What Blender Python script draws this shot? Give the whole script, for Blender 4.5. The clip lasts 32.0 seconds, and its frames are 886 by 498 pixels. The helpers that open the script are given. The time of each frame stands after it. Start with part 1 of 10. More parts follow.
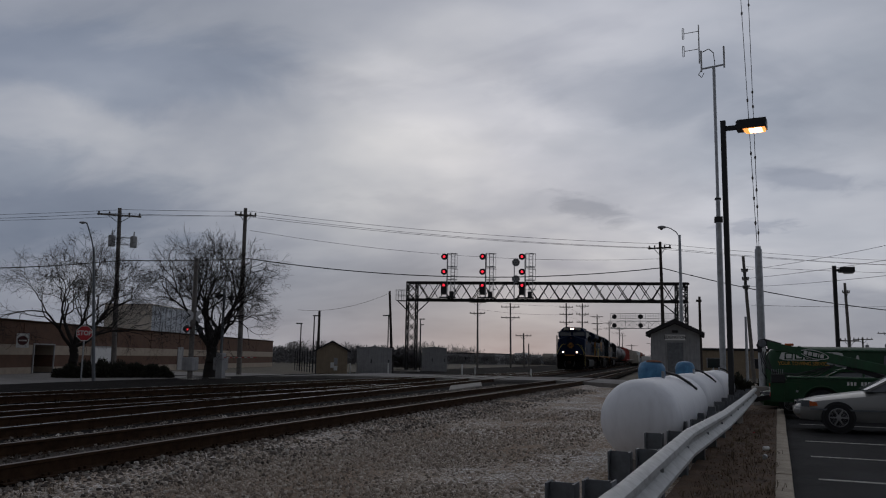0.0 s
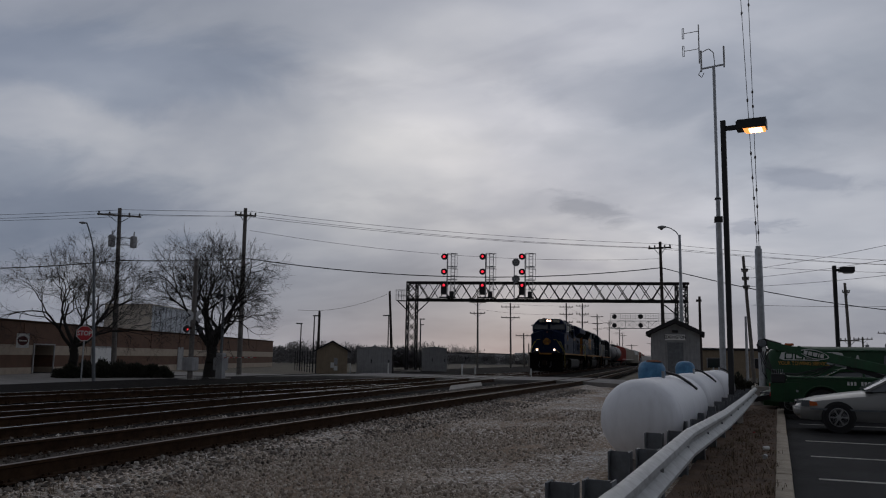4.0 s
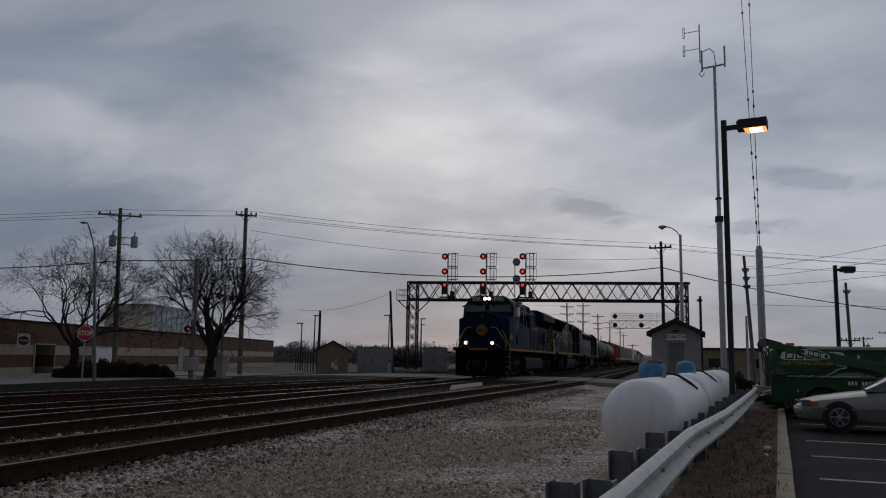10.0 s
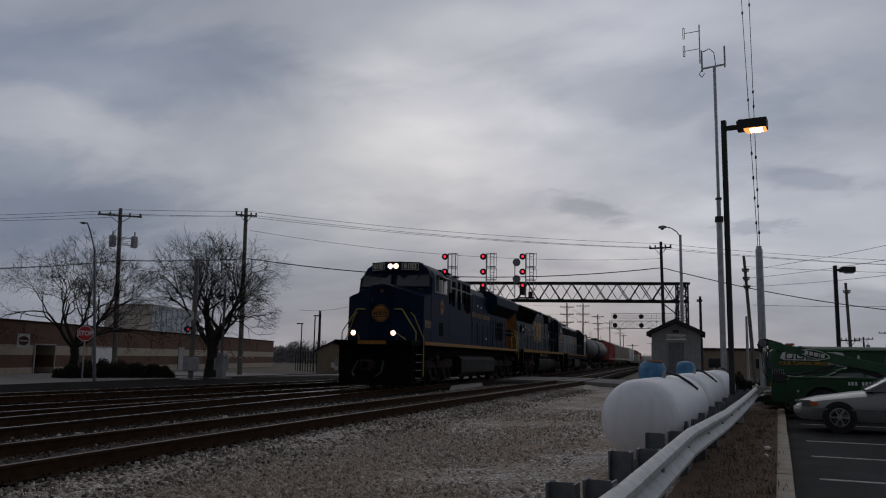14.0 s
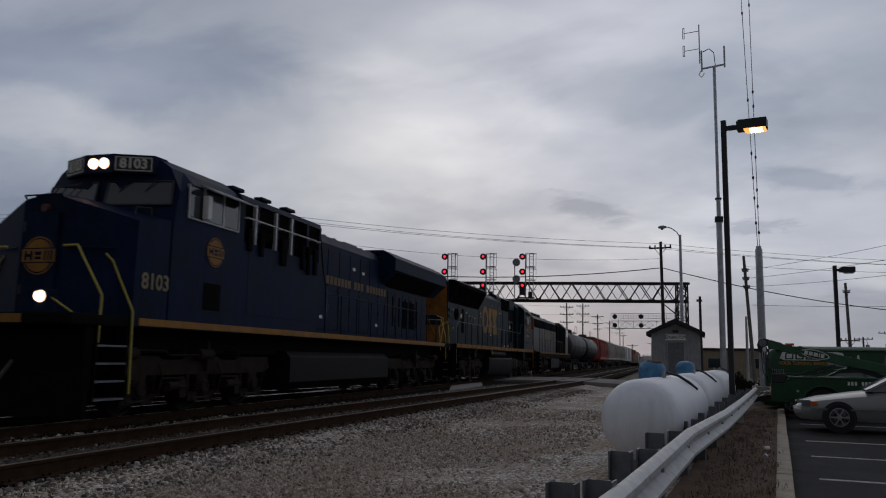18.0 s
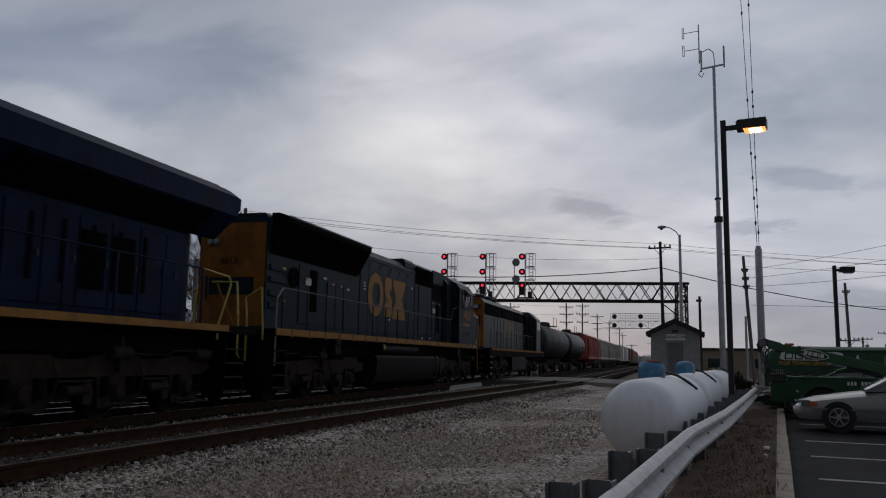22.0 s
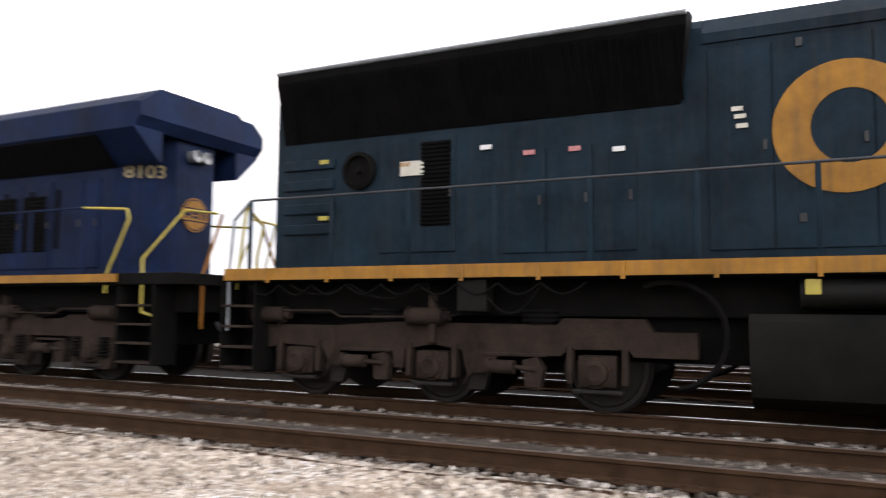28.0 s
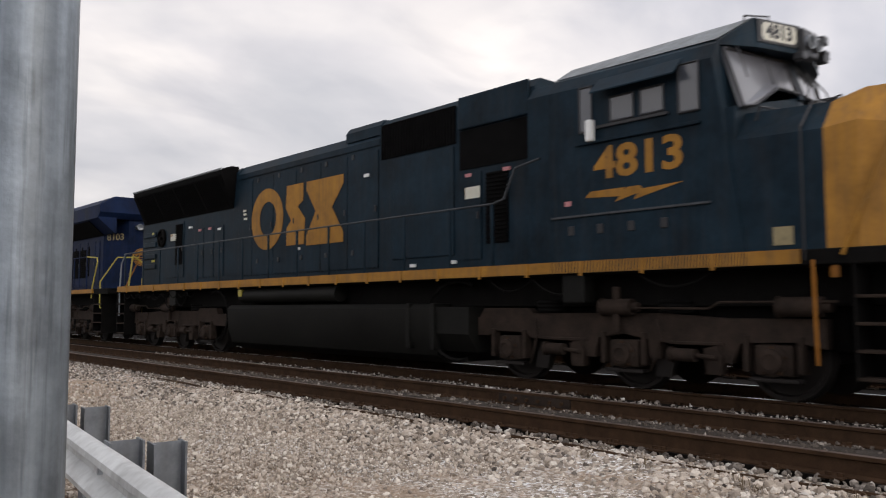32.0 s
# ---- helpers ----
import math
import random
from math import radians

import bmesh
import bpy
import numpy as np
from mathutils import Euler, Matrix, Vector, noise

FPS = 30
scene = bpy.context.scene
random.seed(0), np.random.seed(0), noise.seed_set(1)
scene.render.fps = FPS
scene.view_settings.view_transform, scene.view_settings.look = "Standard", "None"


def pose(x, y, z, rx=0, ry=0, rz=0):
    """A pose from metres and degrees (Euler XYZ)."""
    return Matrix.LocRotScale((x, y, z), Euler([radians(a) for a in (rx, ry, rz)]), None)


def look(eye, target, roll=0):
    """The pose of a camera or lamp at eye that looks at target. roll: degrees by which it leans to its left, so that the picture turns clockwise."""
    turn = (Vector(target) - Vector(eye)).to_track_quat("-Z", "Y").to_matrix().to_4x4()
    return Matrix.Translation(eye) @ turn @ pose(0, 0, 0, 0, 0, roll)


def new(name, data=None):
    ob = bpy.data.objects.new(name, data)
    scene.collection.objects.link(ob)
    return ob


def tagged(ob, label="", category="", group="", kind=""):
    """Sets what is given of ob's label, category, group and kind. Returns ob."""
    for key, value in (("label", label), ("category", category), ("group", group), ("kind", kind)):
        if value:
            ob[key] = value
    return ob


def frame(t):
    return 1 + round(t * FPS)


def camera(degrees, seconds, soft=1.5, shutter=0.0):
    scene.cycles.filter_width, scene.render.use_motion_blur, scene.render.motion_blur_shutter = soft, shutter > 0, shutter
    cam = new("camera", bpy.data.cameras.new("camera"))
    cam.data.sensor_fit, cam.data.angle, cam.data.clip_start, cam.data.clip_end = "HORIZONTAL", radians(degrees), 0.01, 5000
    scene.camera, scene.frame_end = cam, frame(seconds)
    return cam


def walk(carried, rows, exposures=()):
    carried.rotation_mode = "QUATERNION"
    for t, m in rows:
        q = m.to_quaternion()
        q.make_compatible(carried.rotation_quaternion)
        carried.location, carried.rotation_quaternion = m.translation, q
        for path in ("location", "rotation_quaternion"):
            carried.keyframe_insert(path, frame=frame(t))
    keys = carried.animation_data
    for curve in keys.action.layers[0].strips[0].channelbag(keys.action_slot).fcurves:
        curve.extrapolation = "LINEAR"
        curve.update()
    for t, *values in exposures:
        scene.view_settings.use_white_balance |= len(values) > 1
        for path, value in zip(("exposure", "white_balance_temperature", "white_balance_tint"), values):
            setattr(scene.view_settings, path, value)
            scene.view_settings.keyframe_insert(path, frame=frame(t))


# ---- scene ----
import collections

# camera: stands at the kerb of the parking lot, then pans left to follow the train
EYE = (0.0, 0.0, 1.45)
cam = camera(58.5, 32.0, soft=1.12, shutter=0.4)
VIEWS = [
    (0.0, 15.55, 7.83, -0.96), (3.5, 15.55, 7.83, -0.94), (8.0, 15.6, 7.81, -0.93), (14.5, 15.6, 7.83, -0.93),
    (24.6, 15.55, 7.83, -0.93), (25.0, 15.68, 7.86, -0.93), (25.2, 17.3, 7.85, -0.92), (25.4, 20.97, 7.78, -0.9), (25.5, 23.95, 7.73, -0.95),
    (25.6, 27.55, 7.65, -1.05), (25.7, 31.4, 7.55, -1.15), (25.9, 37.9, 7.25, -1.4), (26.0, 41.0, 7.1, -1.5),
    (26.1, 44.6, 6.95, -1.65), (26.3, 52.6, 6.65, -1.9), (26.5, 59.98, 6.43, -2.1), (27.0, 79.0, 5.9, -1.9),
    (27.5, 98.0, 5.3, -1.3), (28.0, 116.5, 4.8, -0.6), (28.5, 131.7, 4.44, -0.1), (29.0, 136.95, 4.1, 0.1),
    (29.5, 138.0, 4.08, 0.12), (30.0, 138.0, 4.16, 0.12), (32.0, 138.0, 4.18, 0.12),
]
walk(cam, [(t, pose(*EYE, 90 + p, r, y)) for t, y, p, r in VIEWS],
     exposures=[(0.0, 0.12, 6650, 10), (10.0, 0.12, 6650, 10), (14.0, 0.14, 6650, 10), (16.5, 0.28, 6600, 10), (24.9, 0.28, 6600, 10), (25.7, 0.4, 6600, 9), (26.1, 0.8, 6700, 9), (26.5, 1.4, 7400, 13), (27.5, 2.6, 7600, 14),
                (28.5, 3.75, 7500, 12), (29.0, 3.2, 7500, 12), (29.5, 2.7, 7500, 12), (30.0, 2.45, 7500, 12), (32.0, 2.4, 7500, 12)])

# ---- world: dusk under a broken grey overcast ----
world = bpy.data.worlds.new("dusk_overcast")
scene.world = world
world.use_nodes = True
wn, wl = world.node_tree.nodes, world.node_tree.links
wn.clear()


def wnode(kind, **kw):
    n = wn.new(kind)
    for k, v in kw.items():
        n.inputs[k].default_value = v
    return n


w_out, w_bg = wn.new("ShaderNodeOutputWorld"), wn.new("ShaderNodeBackground")
w_sky = wn.new("ShaderNodeTexSky")
w_sky.sky_type, w_sky.sun_disc = "NISHITA", False
w_sky.sun_elevation, w_sky.sun_rotation = radians(6), radians(-10)
w_geo = wn.new("ShaderNodeTexCoord")
w_sep = wn.new("ShaderNodeSeparateXYZ")
wl.new(w_geo.outputs["Generated"], w_sep.inputs[0])
# the cloud deck: direction divided by its height, so that clouds flatten towards the horizon
w_up = wnode("ShaderNodeMath"); w_up.operation = "MAXIMUM"; w_up.inputs[1].default_value = 0.0
wl.new(w_sep.outputs["Z"], w_up.inputs[0])
w_add = wnode("ShaderNodeMath"); w_add.operation = "ADD"; w_add.inputs[1].default_value = 0.30
wl.new(w_up.outputs[0], w_add.inputs[0])
w_dx, w_dy = wn.new("ShaderNodeMath"), wn.new("ShaderNodeMath")
w_dx.operation = w_dy.operation = "DIVIDE"
wl.new(w_sep.outputs["X"], w_dx.inputs[0]); wl.new(w_add.outputs[0], w_dx.inputs[1])
wl.new(w_sep.outputs["Y"], w_dy.inputs[0]); wl.new(w_add.outputs[0], w_dy.inputs[1])
w_deck = wn.new("ShaderNodeCombineXYZ")
wl.new(w_dx.outputs[0], w_deck.inputs["X"]); wl.new(w_dy.outputs[0], w_deck.inputs["Y"])


def deck_noise(scale, detail, rough, shift, distort=0.0):
    m = wn.new("ShaderNodeMapping")
    m.inputs["Location"].default_value = shift
    m.inputs["Rotation"].default_value = (0, 0, radians(35))
    m.inputs["Scale"].default_value = (0.9, 1.25, 1)
    n = wnode("ShaderNodeTexNoise", Scale=scale, Detail=detail, Roughness=rough, Distortion=distort)
    wl.new(w_deck.outputs[0], m.inputs[0]); wl.new(m.outputs[0], n.inputs["Vector"])
    return n


def wramp(src, stops):
    r = wn.new("ShaderNodeValToRGB")
    while len(r.color_ramp.elements) < len(stops):
        r.color_ramp.elements.new(0.5)
    for e, (p, c) in zip(r.color_ramp.elements, stops):
        e.position, e.color = p, (*c, 1)
    wl.new(src, r.inputs[0])
    return r


def wmix(kind, fac, a, b):
    n = wn.new("ShaderNodeMixRGB")
    n.blend_type = kind
    if isinstance(fac, float):
        n.inputs[0].default_value = fac
    else:
        wl.new(fac, n.inputs[0])
    wl.new(a, n.inputs[1]); wl.new(b, n.inputs[2])
    return n


n_big = deck_noise(1.1, 5, 0.5, (3.1, 1.4, 0), 0.3)
n_small = deck_noise(3.0, 5, 0.48, (0.3, 5.2, 0), 0.3)
r_big = wramp(n_big.outputs["Fac"], [(0.30, (0.25, 0.28, 0.34)), (0.52, (0.38, 0.40, 0.455)), (0.72, (0.58, 0.585, 0.61))])
r_small = wramp(n_small.outputs["Fac"], [(0.30, (0.88, 0.89, 0.91)), (0.5, (1, 1, 1)), (0.75, (1.08, 1.07, 1.06))])
w_cloud0 = wmix("MULTIPLY", 1.0, r_big.outputs[0], r_small.outputs[0])
# loose darker scraps of cloud below the deck
n_scrap = deck_noise(2.3, 5, 0.5, (7.7, 2.9, 0), 0.6)
r_scrap = wramp(n_scrap.outputs["Fac"], [(0.0, (1.04, 1.04, 1.04)), (0.56, (1.0, 1.0, 1.0)), (0.66, (0.90, 0.905, 0.92)), (1.0, (0.78, 0.79, 0.82))])
w_cloud = wmix("MULTIPLY", 1.0, w_cloud0.outputs[0], r_scrap.outputs[0])
# the side where the sun went down is brighter
GLOW = Vector((0.03, 0.91, 0.34)).normalized()
w_dot = wn.new("ShaderNodeVectorMath"); w_dot.operation = "DOT_PRODUCT"
wl.new(w_geo.outputs["Generated"], w_dot.inputs[0]); w_dot.inputs[1].default_value = GLOW
w_half = wn.new("ShaderNodeMath"); w_half.operation = "MULTIPLY_ADD"; w_half.inputs[1].default_value = w_half.inputs[2].default_value = 0.5
wl.new(w_dot.outputs["Value"], w_half.inputs[0])
r_glow = wramp(w_half.outputs[0], [(0.0, (0.38, 0.38, 0.385)), (0.30, (0.42, 0.42, 0.425)), (0.44, (0.47, 0.47, 0.475)), (0.60, (0.85, 0.85, 0.86)), (0.85, (0.80, 0.83, 0.88)), (0.95, (0.95, 0.96, 0.97)), (0.985, (1.18, 1.17, 1.16)), (1.0, (1.40, 1.38, 1.36))])
w_cloud2 = wmix("MULTIPLY", 1.0, w_cloud.outputs[0], r_glow.outputs[0])
# thin warm light low over the horizon
r_low = wramp(w_sep.outputs["Z"], [(0.0, (0.03, 0.03, 0.035)), (0.06, (0.0, 0.0, 0.0)), (1.0, (0, 0, 0))])
# overhead the deck is thicker and darker
r_up = wramp(w_sep.outputs["Z"], [(0.0, (0.66, 0.68, 0.715)), (0.12, (0.85, 0.87, 0.90)), (0.28, (1.04, 1.04, 1.04)), (0.42, (0.95, 0.96, 0.98)), (0.62, (0.68, 0.69, 0.71)), (1.0, (0.60, 0.61, 0.63))])
w_cloud25 = wmix("MULTIPLY", 1.0, w_cloud2.outputs[0], r_up.outputs[0])
w_cloud3 = wmix("ADD", 1.0, w_cloud25.outputs[0], r_low.outputs[0])


def wisp(src, yaw, pitch, rx, ry, colour, ragged=0.9, scale=5.0, turn=0.0):
    """one cloud of the deck with ragged edges, centred on a heading and a height in degrees"""
    f = Vector((-math.sin(radians(yaw)) * math.cos(radians(pitch)), math.cos(radians(yaw)) * math.cos(radians(pitch)), math.sin(radians(pitch))))
    r = f.cross(Vector((0, 0, 1))).normalized()
    u = r.cross(f)
    c, s = math.cos(radians(turn)), math.sin(radians(turn))
    comb = wn.new("ShaderNodeCombineXYZ")
    off = wn.new("ShaderNodeVectorMath"); off.operation = "SUBTRACT"; off.inputs[1].default_value = f
    wl.new(w_geo.outputs["Generated"], off.inputs[0])
    for k, ax in enumerate(((r * c + u * s) / rx, (u * c - r * s) / ry, f / 0.6)):
        d = wn.new("ShaderNodeVectorMath"); d.operation = "DOT_PRODUCT"; d.inputs[1].default_value = ax
        wl.new(off.outputs[0], d.inputs[0]); wl.new(d.outputs["Value"], comb.inputs[k])
    ln = wn.new("ShaderNodeVectorMath"); ln.operation = "LENGTH"
    wl.new(comb.outputs[0], ln.inputs[0])
    nz = deck_noise(scale, 6, 0.55, (yaw * 0.13, pitch * 0.17, 0), 0.4)
    ma = wn.new("ShaderNodeMath"); ma.operation = "MULTIPLY_ADD"; ma.inputs[1].default_value = ragged * 2
    wl.new(nz.outputs["Fac"], ma.inputs[0]); wl.new(ln.outputs["Value"], ma.inputs[2])
    mr = wn.new("ShaderNodeMapRange"); mr.interpolation_type = "SMOOTHSTEP"
    mr.inputs["From Min"].default_value, mr.inputs["From Max"].default_value = ragged + 0.3, ragged + 0.9
    mr.inputs["To Min"].default_value, mr.inputs["To Max"].default_value = 1.0, 0.0
    wl.new(ma.outputs[0], mr.inputs["Value"])
    mix = wn.new("ShaderNodeMixRGB"); mix.blend_type = "MULTIPLY"; mix.inputs[2].default_value = (*colour, 1)
    wl.new(mr.outputs[0], mix.inputs[0]); wl.new(src.outputs[0], mix.inputs[1])
    return mix


w_wisp = w_cloud3
w_wisp = wisp(w_wisp, 5.1, 10.8, 0.072, 0.022, (0.72, 0.74, 0.77), 0.8, 12, -12)
w_wisp = wisp(w_wisp, -9.2, 12.2, 0.10, 0.020, (0.76, 0.78, 0.82), 0.8, 9, -14)
w_wisp = wisp(w_wisp, -5.8, 9.1, 0.062, 0.013, (0.78, 0.80, 0.84), 0.9, 22, 0)
w_wisp = wisp(w_wisp, -10.5, 9.0, 0.26, 0.13, (1.20, 1.19, 1.17), 0.7, 4, 0)
w_wisp = wisp(w_wisp, -0.6, 18.2, 0.25, 0.06, (0.80, 0.82, 0.85), 0.9, 4, -14)
w_wisp = wisp(w_wisp, 41.7, 18.7, 0.300, 0.079, (0.72, 0.77, 0.84), 1.0, 3, 8)
w_wisp = wisp(w_wisp, 44.5, 9.0, 0.26, 0.10, (0.74, 0.78, 0.83), 0.9, 4, 4)
w_wisp = wisp(w_wisp, 15.1, 18.2, 0.214, 0.061, (1.12, 1.11, 1.1), 1.0, 4, -8)
w_wisp = wisp(w_wisp, 9.6, 13.6, 0.186, 0.043, (1.1, 1.09, 1.08), 0.8, 4, 0)
w_wisp = wisp(w_wisp, 6.3, 6.8, 0.064, 0.010, (0.86, 0.87, 0.9), 0.6, 7, 0)
w_wisp = wisp(w_wisp, 12.4, 6.3, 0.043, 0.007, (0.9, 0.9, 0.92), 0.6, 7, 0)
w_wisp = wisp(w_wisp, 113.0, 15.0, 0.40, 0.24, (0.80, 0.82, 0.86), 0.7, 3, 0)
w_skys = wn.new("ShaderNodeVectorMath"); w_skys.operation = "SCALE"; w_skys.inputs["Scale"].default_value = 0.05
wl.new(w_sky.outputs[0], w_skys.inputs[0])
w_all = wmix("ADD", 0.04, w_wisp.outputs[0], w_skys.outputs[0])
wl.new(w_all.outputs[0], w_bg.inputs["Color"])
w_bg.inputs["Strength"].default_value = 0.9
wl.new(w_bg.outputs[0], w_out.inputs["Surface"])

sun_data = bpy.data.lights.new("sun", "SUN")
sun_data.energy, sun_data.angle, sun_data.color = 0.1, radians(40), (1.0, 0.95, 0.9)
sun_ob = new("sun", sun_data)
sun_ob.matrix_world = look((0, 0, 60), (6, -56, 30))


# ---- materials ----
def material(name, colour, rough=0.6, metal=0.0, vary=0.25, scale=6.0, bump=0.0, bump_scale=40.0, second=None, stain=0.0, emit=None, strength=0.0, spec=0.5, coat=0.0, per_object=0.0):
    m = bpy.data.materials.new(name)
    m.use_nodes = True
    t = m.node_tree
    n, l = t.nodes, t.links
    b = n["Principled BSDF"]
    b.inputs["Roughness"].default_value, b.inputs["Metallic"].default_value = rough, metal
    b.inputs["Specular IOR Level"].default_value = spec
    if coat:
        b.inputs["Coat Weight"].default_value, b.inputs["Coat Roughness"].default_value = coat, 0.15
    co = n.new("ShaderNodeTexCoord")
    if vary or second or stain:
        no = n.new("ShaderNodeTexNoise")
        no.inputs["Scale"].default_value, no.inputs["Detail"].default_value, no.inputs["Roughness"].default_value = scale, 6, 0.65
        l.new(co.outputs["Object"], no.inputs["Vector"])
        r = n.new("ShaderNodeValToRGB")
        dark = [c * (1 - vary) for c in colour]
        light = second or [min(1, c * (1 + vary * 0.6)) for c in colour]
        r.color_ramp.elements[0].position, r.color_ramp.elements[1].position = 0.32, 0.68
        r.color_ramp.elements[0].color, r.color_ramp.elements[1].color = (*dark, 1), (*light, 1)
        l.new(no.outputs["Fac"], r.inputs[0])
        src = r.outputs[0]
        fine = n.new("ShaderNodeTexNoise")
        fine.inputs["Scale"].default_value, fine.inputs["Detail"].default_value = scale * 9, 3
        l.new(co.outputs["Object"], fine.inputs["Vector"])
        fr = n.new("ShaderNodeMapRange")
        fr.inputs["To Min"].default_value, fr.inputs["To Max"].default_value = 1 - vary * 0.5, 1 + vary * 0.4
        l.new(fine.outputs["Fac"], fr.inputs["Value"])
        mx = n.new("ShaderNodeVectorMath"); mx.operation = "SCALE"
        l.new(src, mx.inputs[0]); l.new(fr.outputs[0], mx.inputs["Scale"])
        src = mx.outputs[0]
        if stain:
            # vertical streaks of grime
            mp = n.new("ShaderNodeMapping"); mp.inputs["Scale"].default_value = (5.0, 5.0, 0.35)
            l.new(co.outputs["Object"], mp.inputs[0])
            st = n.new("ShaderNodeTexNoise"); st.inputs["Scale"].default_value, st.inputs["Detail"].default_value = 2.2, 5
            l.new(mp.outputs[0], st.inputs["Vector"])
            sr = n.new("ShaderNodeMapRange")
            sr.inputs["From Min"].default_value, sr.inputs["From Max"].default_value = 0.45, 0.75
            sr.inputs["To Max"].default_value = stain
            l.new(st.outputs["Fac"], sr.inputs["Value"])
            sm = n.new("ShaderNodeMixRGB")
            sm.inputs[2].default_value = (0.07, 0.055, 0.045, 1)
            l.new(sr.outputs[0], sm.inputs[0]); l.new(src, sm.inputs[1])
            src = sm.outputs[0]
        if per_object:
            oi = n.new("ShaderNodeObjectInfo")
            orr = n.new("ShaderNodeMapRange")
            orr.inputs["To Min"].default_value, orr.inputs["To Max"].default_value = 1 - per_object, 1 + per_object
            l.new(oi.outputs["Random"], orr.inputs["Value"])
            om = n.new("ShaderNodeVectorMath"); om.operation = "SCALE"
            l.new(src, om.inputs[0]); l.new(orr.outputs[0], om.inputs["Scale"])
            src = om.outputs[0]
        l.new(src, b.inputs["Base Color"])
        rr = n.new("ShaderNodeMapRange")
        rr.inputs["To Min"].default_value, rr.inputs["To Max"].default_value = max(0.03, rough - 0.12), min(1, rough + 0.12)
        l.new(no.outputs["Fac"], rr.inputs["Value"]); l.new(rr.outputs[0], b.inputs["Roughness"])
    else:
        b.inputs["Base Color"].default_value = (*colour, 1)
    if bump:
        bn = n.new("ShaderNodeTexNoise")
        bn.inputs["Scale"].default_value, bn.inputs["Detail"].default_value = bump_scale, 5
        l.new(co.outputs["Object"], bn.inputs["Vector"])
        bu = n.new("ShaderNodeBump")
        bu.inputs["Strength"].default_value, bu.inputs["Distance"].default_value = bump, 0.02
        l.new(bn.outputs["Fac"], bu.inputs["Height"]); l.new(bu.outputs[0], b.inputs["Normal"])
    if emit:
        b.inputs["Emission Color"].default_value, b.inputs["Emission Strength"].default_value = (*emit, 1), strength
    return m


def gravel_material():
    m = bpy.data.materials.new("crushed_limestone")
    m.use_nodes = True
    n, l = m.node_tree.nodes, m.node_tree.links
    b = n["Principled BSDF"]
    b.inputs["Roughness"].default_value = 0.92
    co = n.new("ShaderNodeTexCoord")
    vo = n.new("ShaderNodeTexVoronoi"); vo.inputs["Scale"].default_value = 34
    l.new(co.outputs["Object"], vo.inputs["Vector"])
    sep = n.new("ShaderNodeSeparateColor"); l.new(vo.outputs["Color"], sep.inputs[0])
    r = n.new("ShaderNodeValToRGB")
    for e, (p, c) in zip([*r.color_ramp.elements, r.color_ramp.elements.new(0.5)], [(0.0, (0.18, 0.142, 0.108)), (1.0, (0.82, 0.73, 0.63)), (0.5, (0.50, 0.425, 0.345))]):
        e.position, e.color = p, (*c, 1)
    l.new(sep.outputs[0], r.inputs[0])
    big = n.new("ShaderNodeTexNoise"); big.inputs["Scale"].default_value, big.inputs["Detail"].default_value = 0.55, 6
    l.new(co.outputs["Object"], big.inputs["Vector"])
    br = n.new("ShaderNodeValToRGB")
    br.color_ramp.elements[0].position, br.color_ramp.elements[1].position = 0.36, 0.62
    br.color_ramp.elements[0].color, br.color_ramp.elements[1].color = (0.72, 0.63, 0.54, 1), (1, 1, 1, 1)
    l.new(big.outputs["Fac"], br.inputs[0])
    mu = n.new("ShaderNodeMixRGB"); mu.blend_type = "MULTIPLY"; mu.inputs[0].default_value = 1
    l.new(r.outputs[0], mu.inputs[1]); l.new(br.outputs[0], mu.inputs[2])
    sp = n.new("ShaderNodeTexNoise"); sp.inputs["Scale"].default_value, sp.inputs["Detail"].default_value = 95, 3
    l.new(co.outputs["Object"], sp.inputs["Vector"])
    sm = n.new("ShaderNodeMapRange")
    sm.inputs["From Min"].default_value, sm.inputs["From Max"].default_value, sm.inputs["To Min"].default_value, sm.inputs["To Max"].default_value = 0.3, 0.7, 0.55, 1.45
    l.new(sp.outputs["Fac"], sm.inputs["Value"])
    sv = n.new("ShaderNodeVectorMath"); sv.operation = "SCALE"
    l.new(mu.outputs[0], sv.inputs[0]); l.new(sm.outputs[0], sv.inputs["Scale"])
    # lanes of brown dirt pressed in by wheels, drawn out along the tracks
    lm = n.new("ShaderNodeMapping"); lm.inputs["Scale"].default_value = (0.55, 0.13, 1)
    lm.inputs["Location"].default_value = (0.35, 0.2, 0)
    l.new(co.outputs["Object"], lm.inputs[0])
    ln = n.new("ShaderNodeTexNoise"); ln.inputs["Scale"].default_value, ln.inputs["Detail"].default_value, ln.inputs["Roughness"].default_value = 1.3, 8, 0.68
    l.new(lm.outputs[0], ln.inputs["Vector"])
    lr = n.new("ShaderNodeMapRange"); lr.interpolation_type = "SMOOTHSTEP"
    lr.inputs["From Min"].default_value, lr.inputs["From Max"].default_value, lr.inputs["To Max"].default_value = 0.47, 0.60, 0.85
    l.new(ln.outputs["Fac"], lr.inputs["Value"])
    lx = n.new("ShaderNodeMixRGB"); lx.inputs[2].default_value = (0.35, 0.255, 0.18, 1)
    l.new(lr.outputs[0], lx.inputs[0]); l.new(sv.outputs[0], lx.inputs[1])
    l.new(lx.outputs[0], b.inputs["Base Color"])
    bu = n.new("ShaderNodeBump"); bu.inputs["Strength"].default_value, bu.inputs["Distance"].default_value = 0.9, 0.03
    bu.invert = True
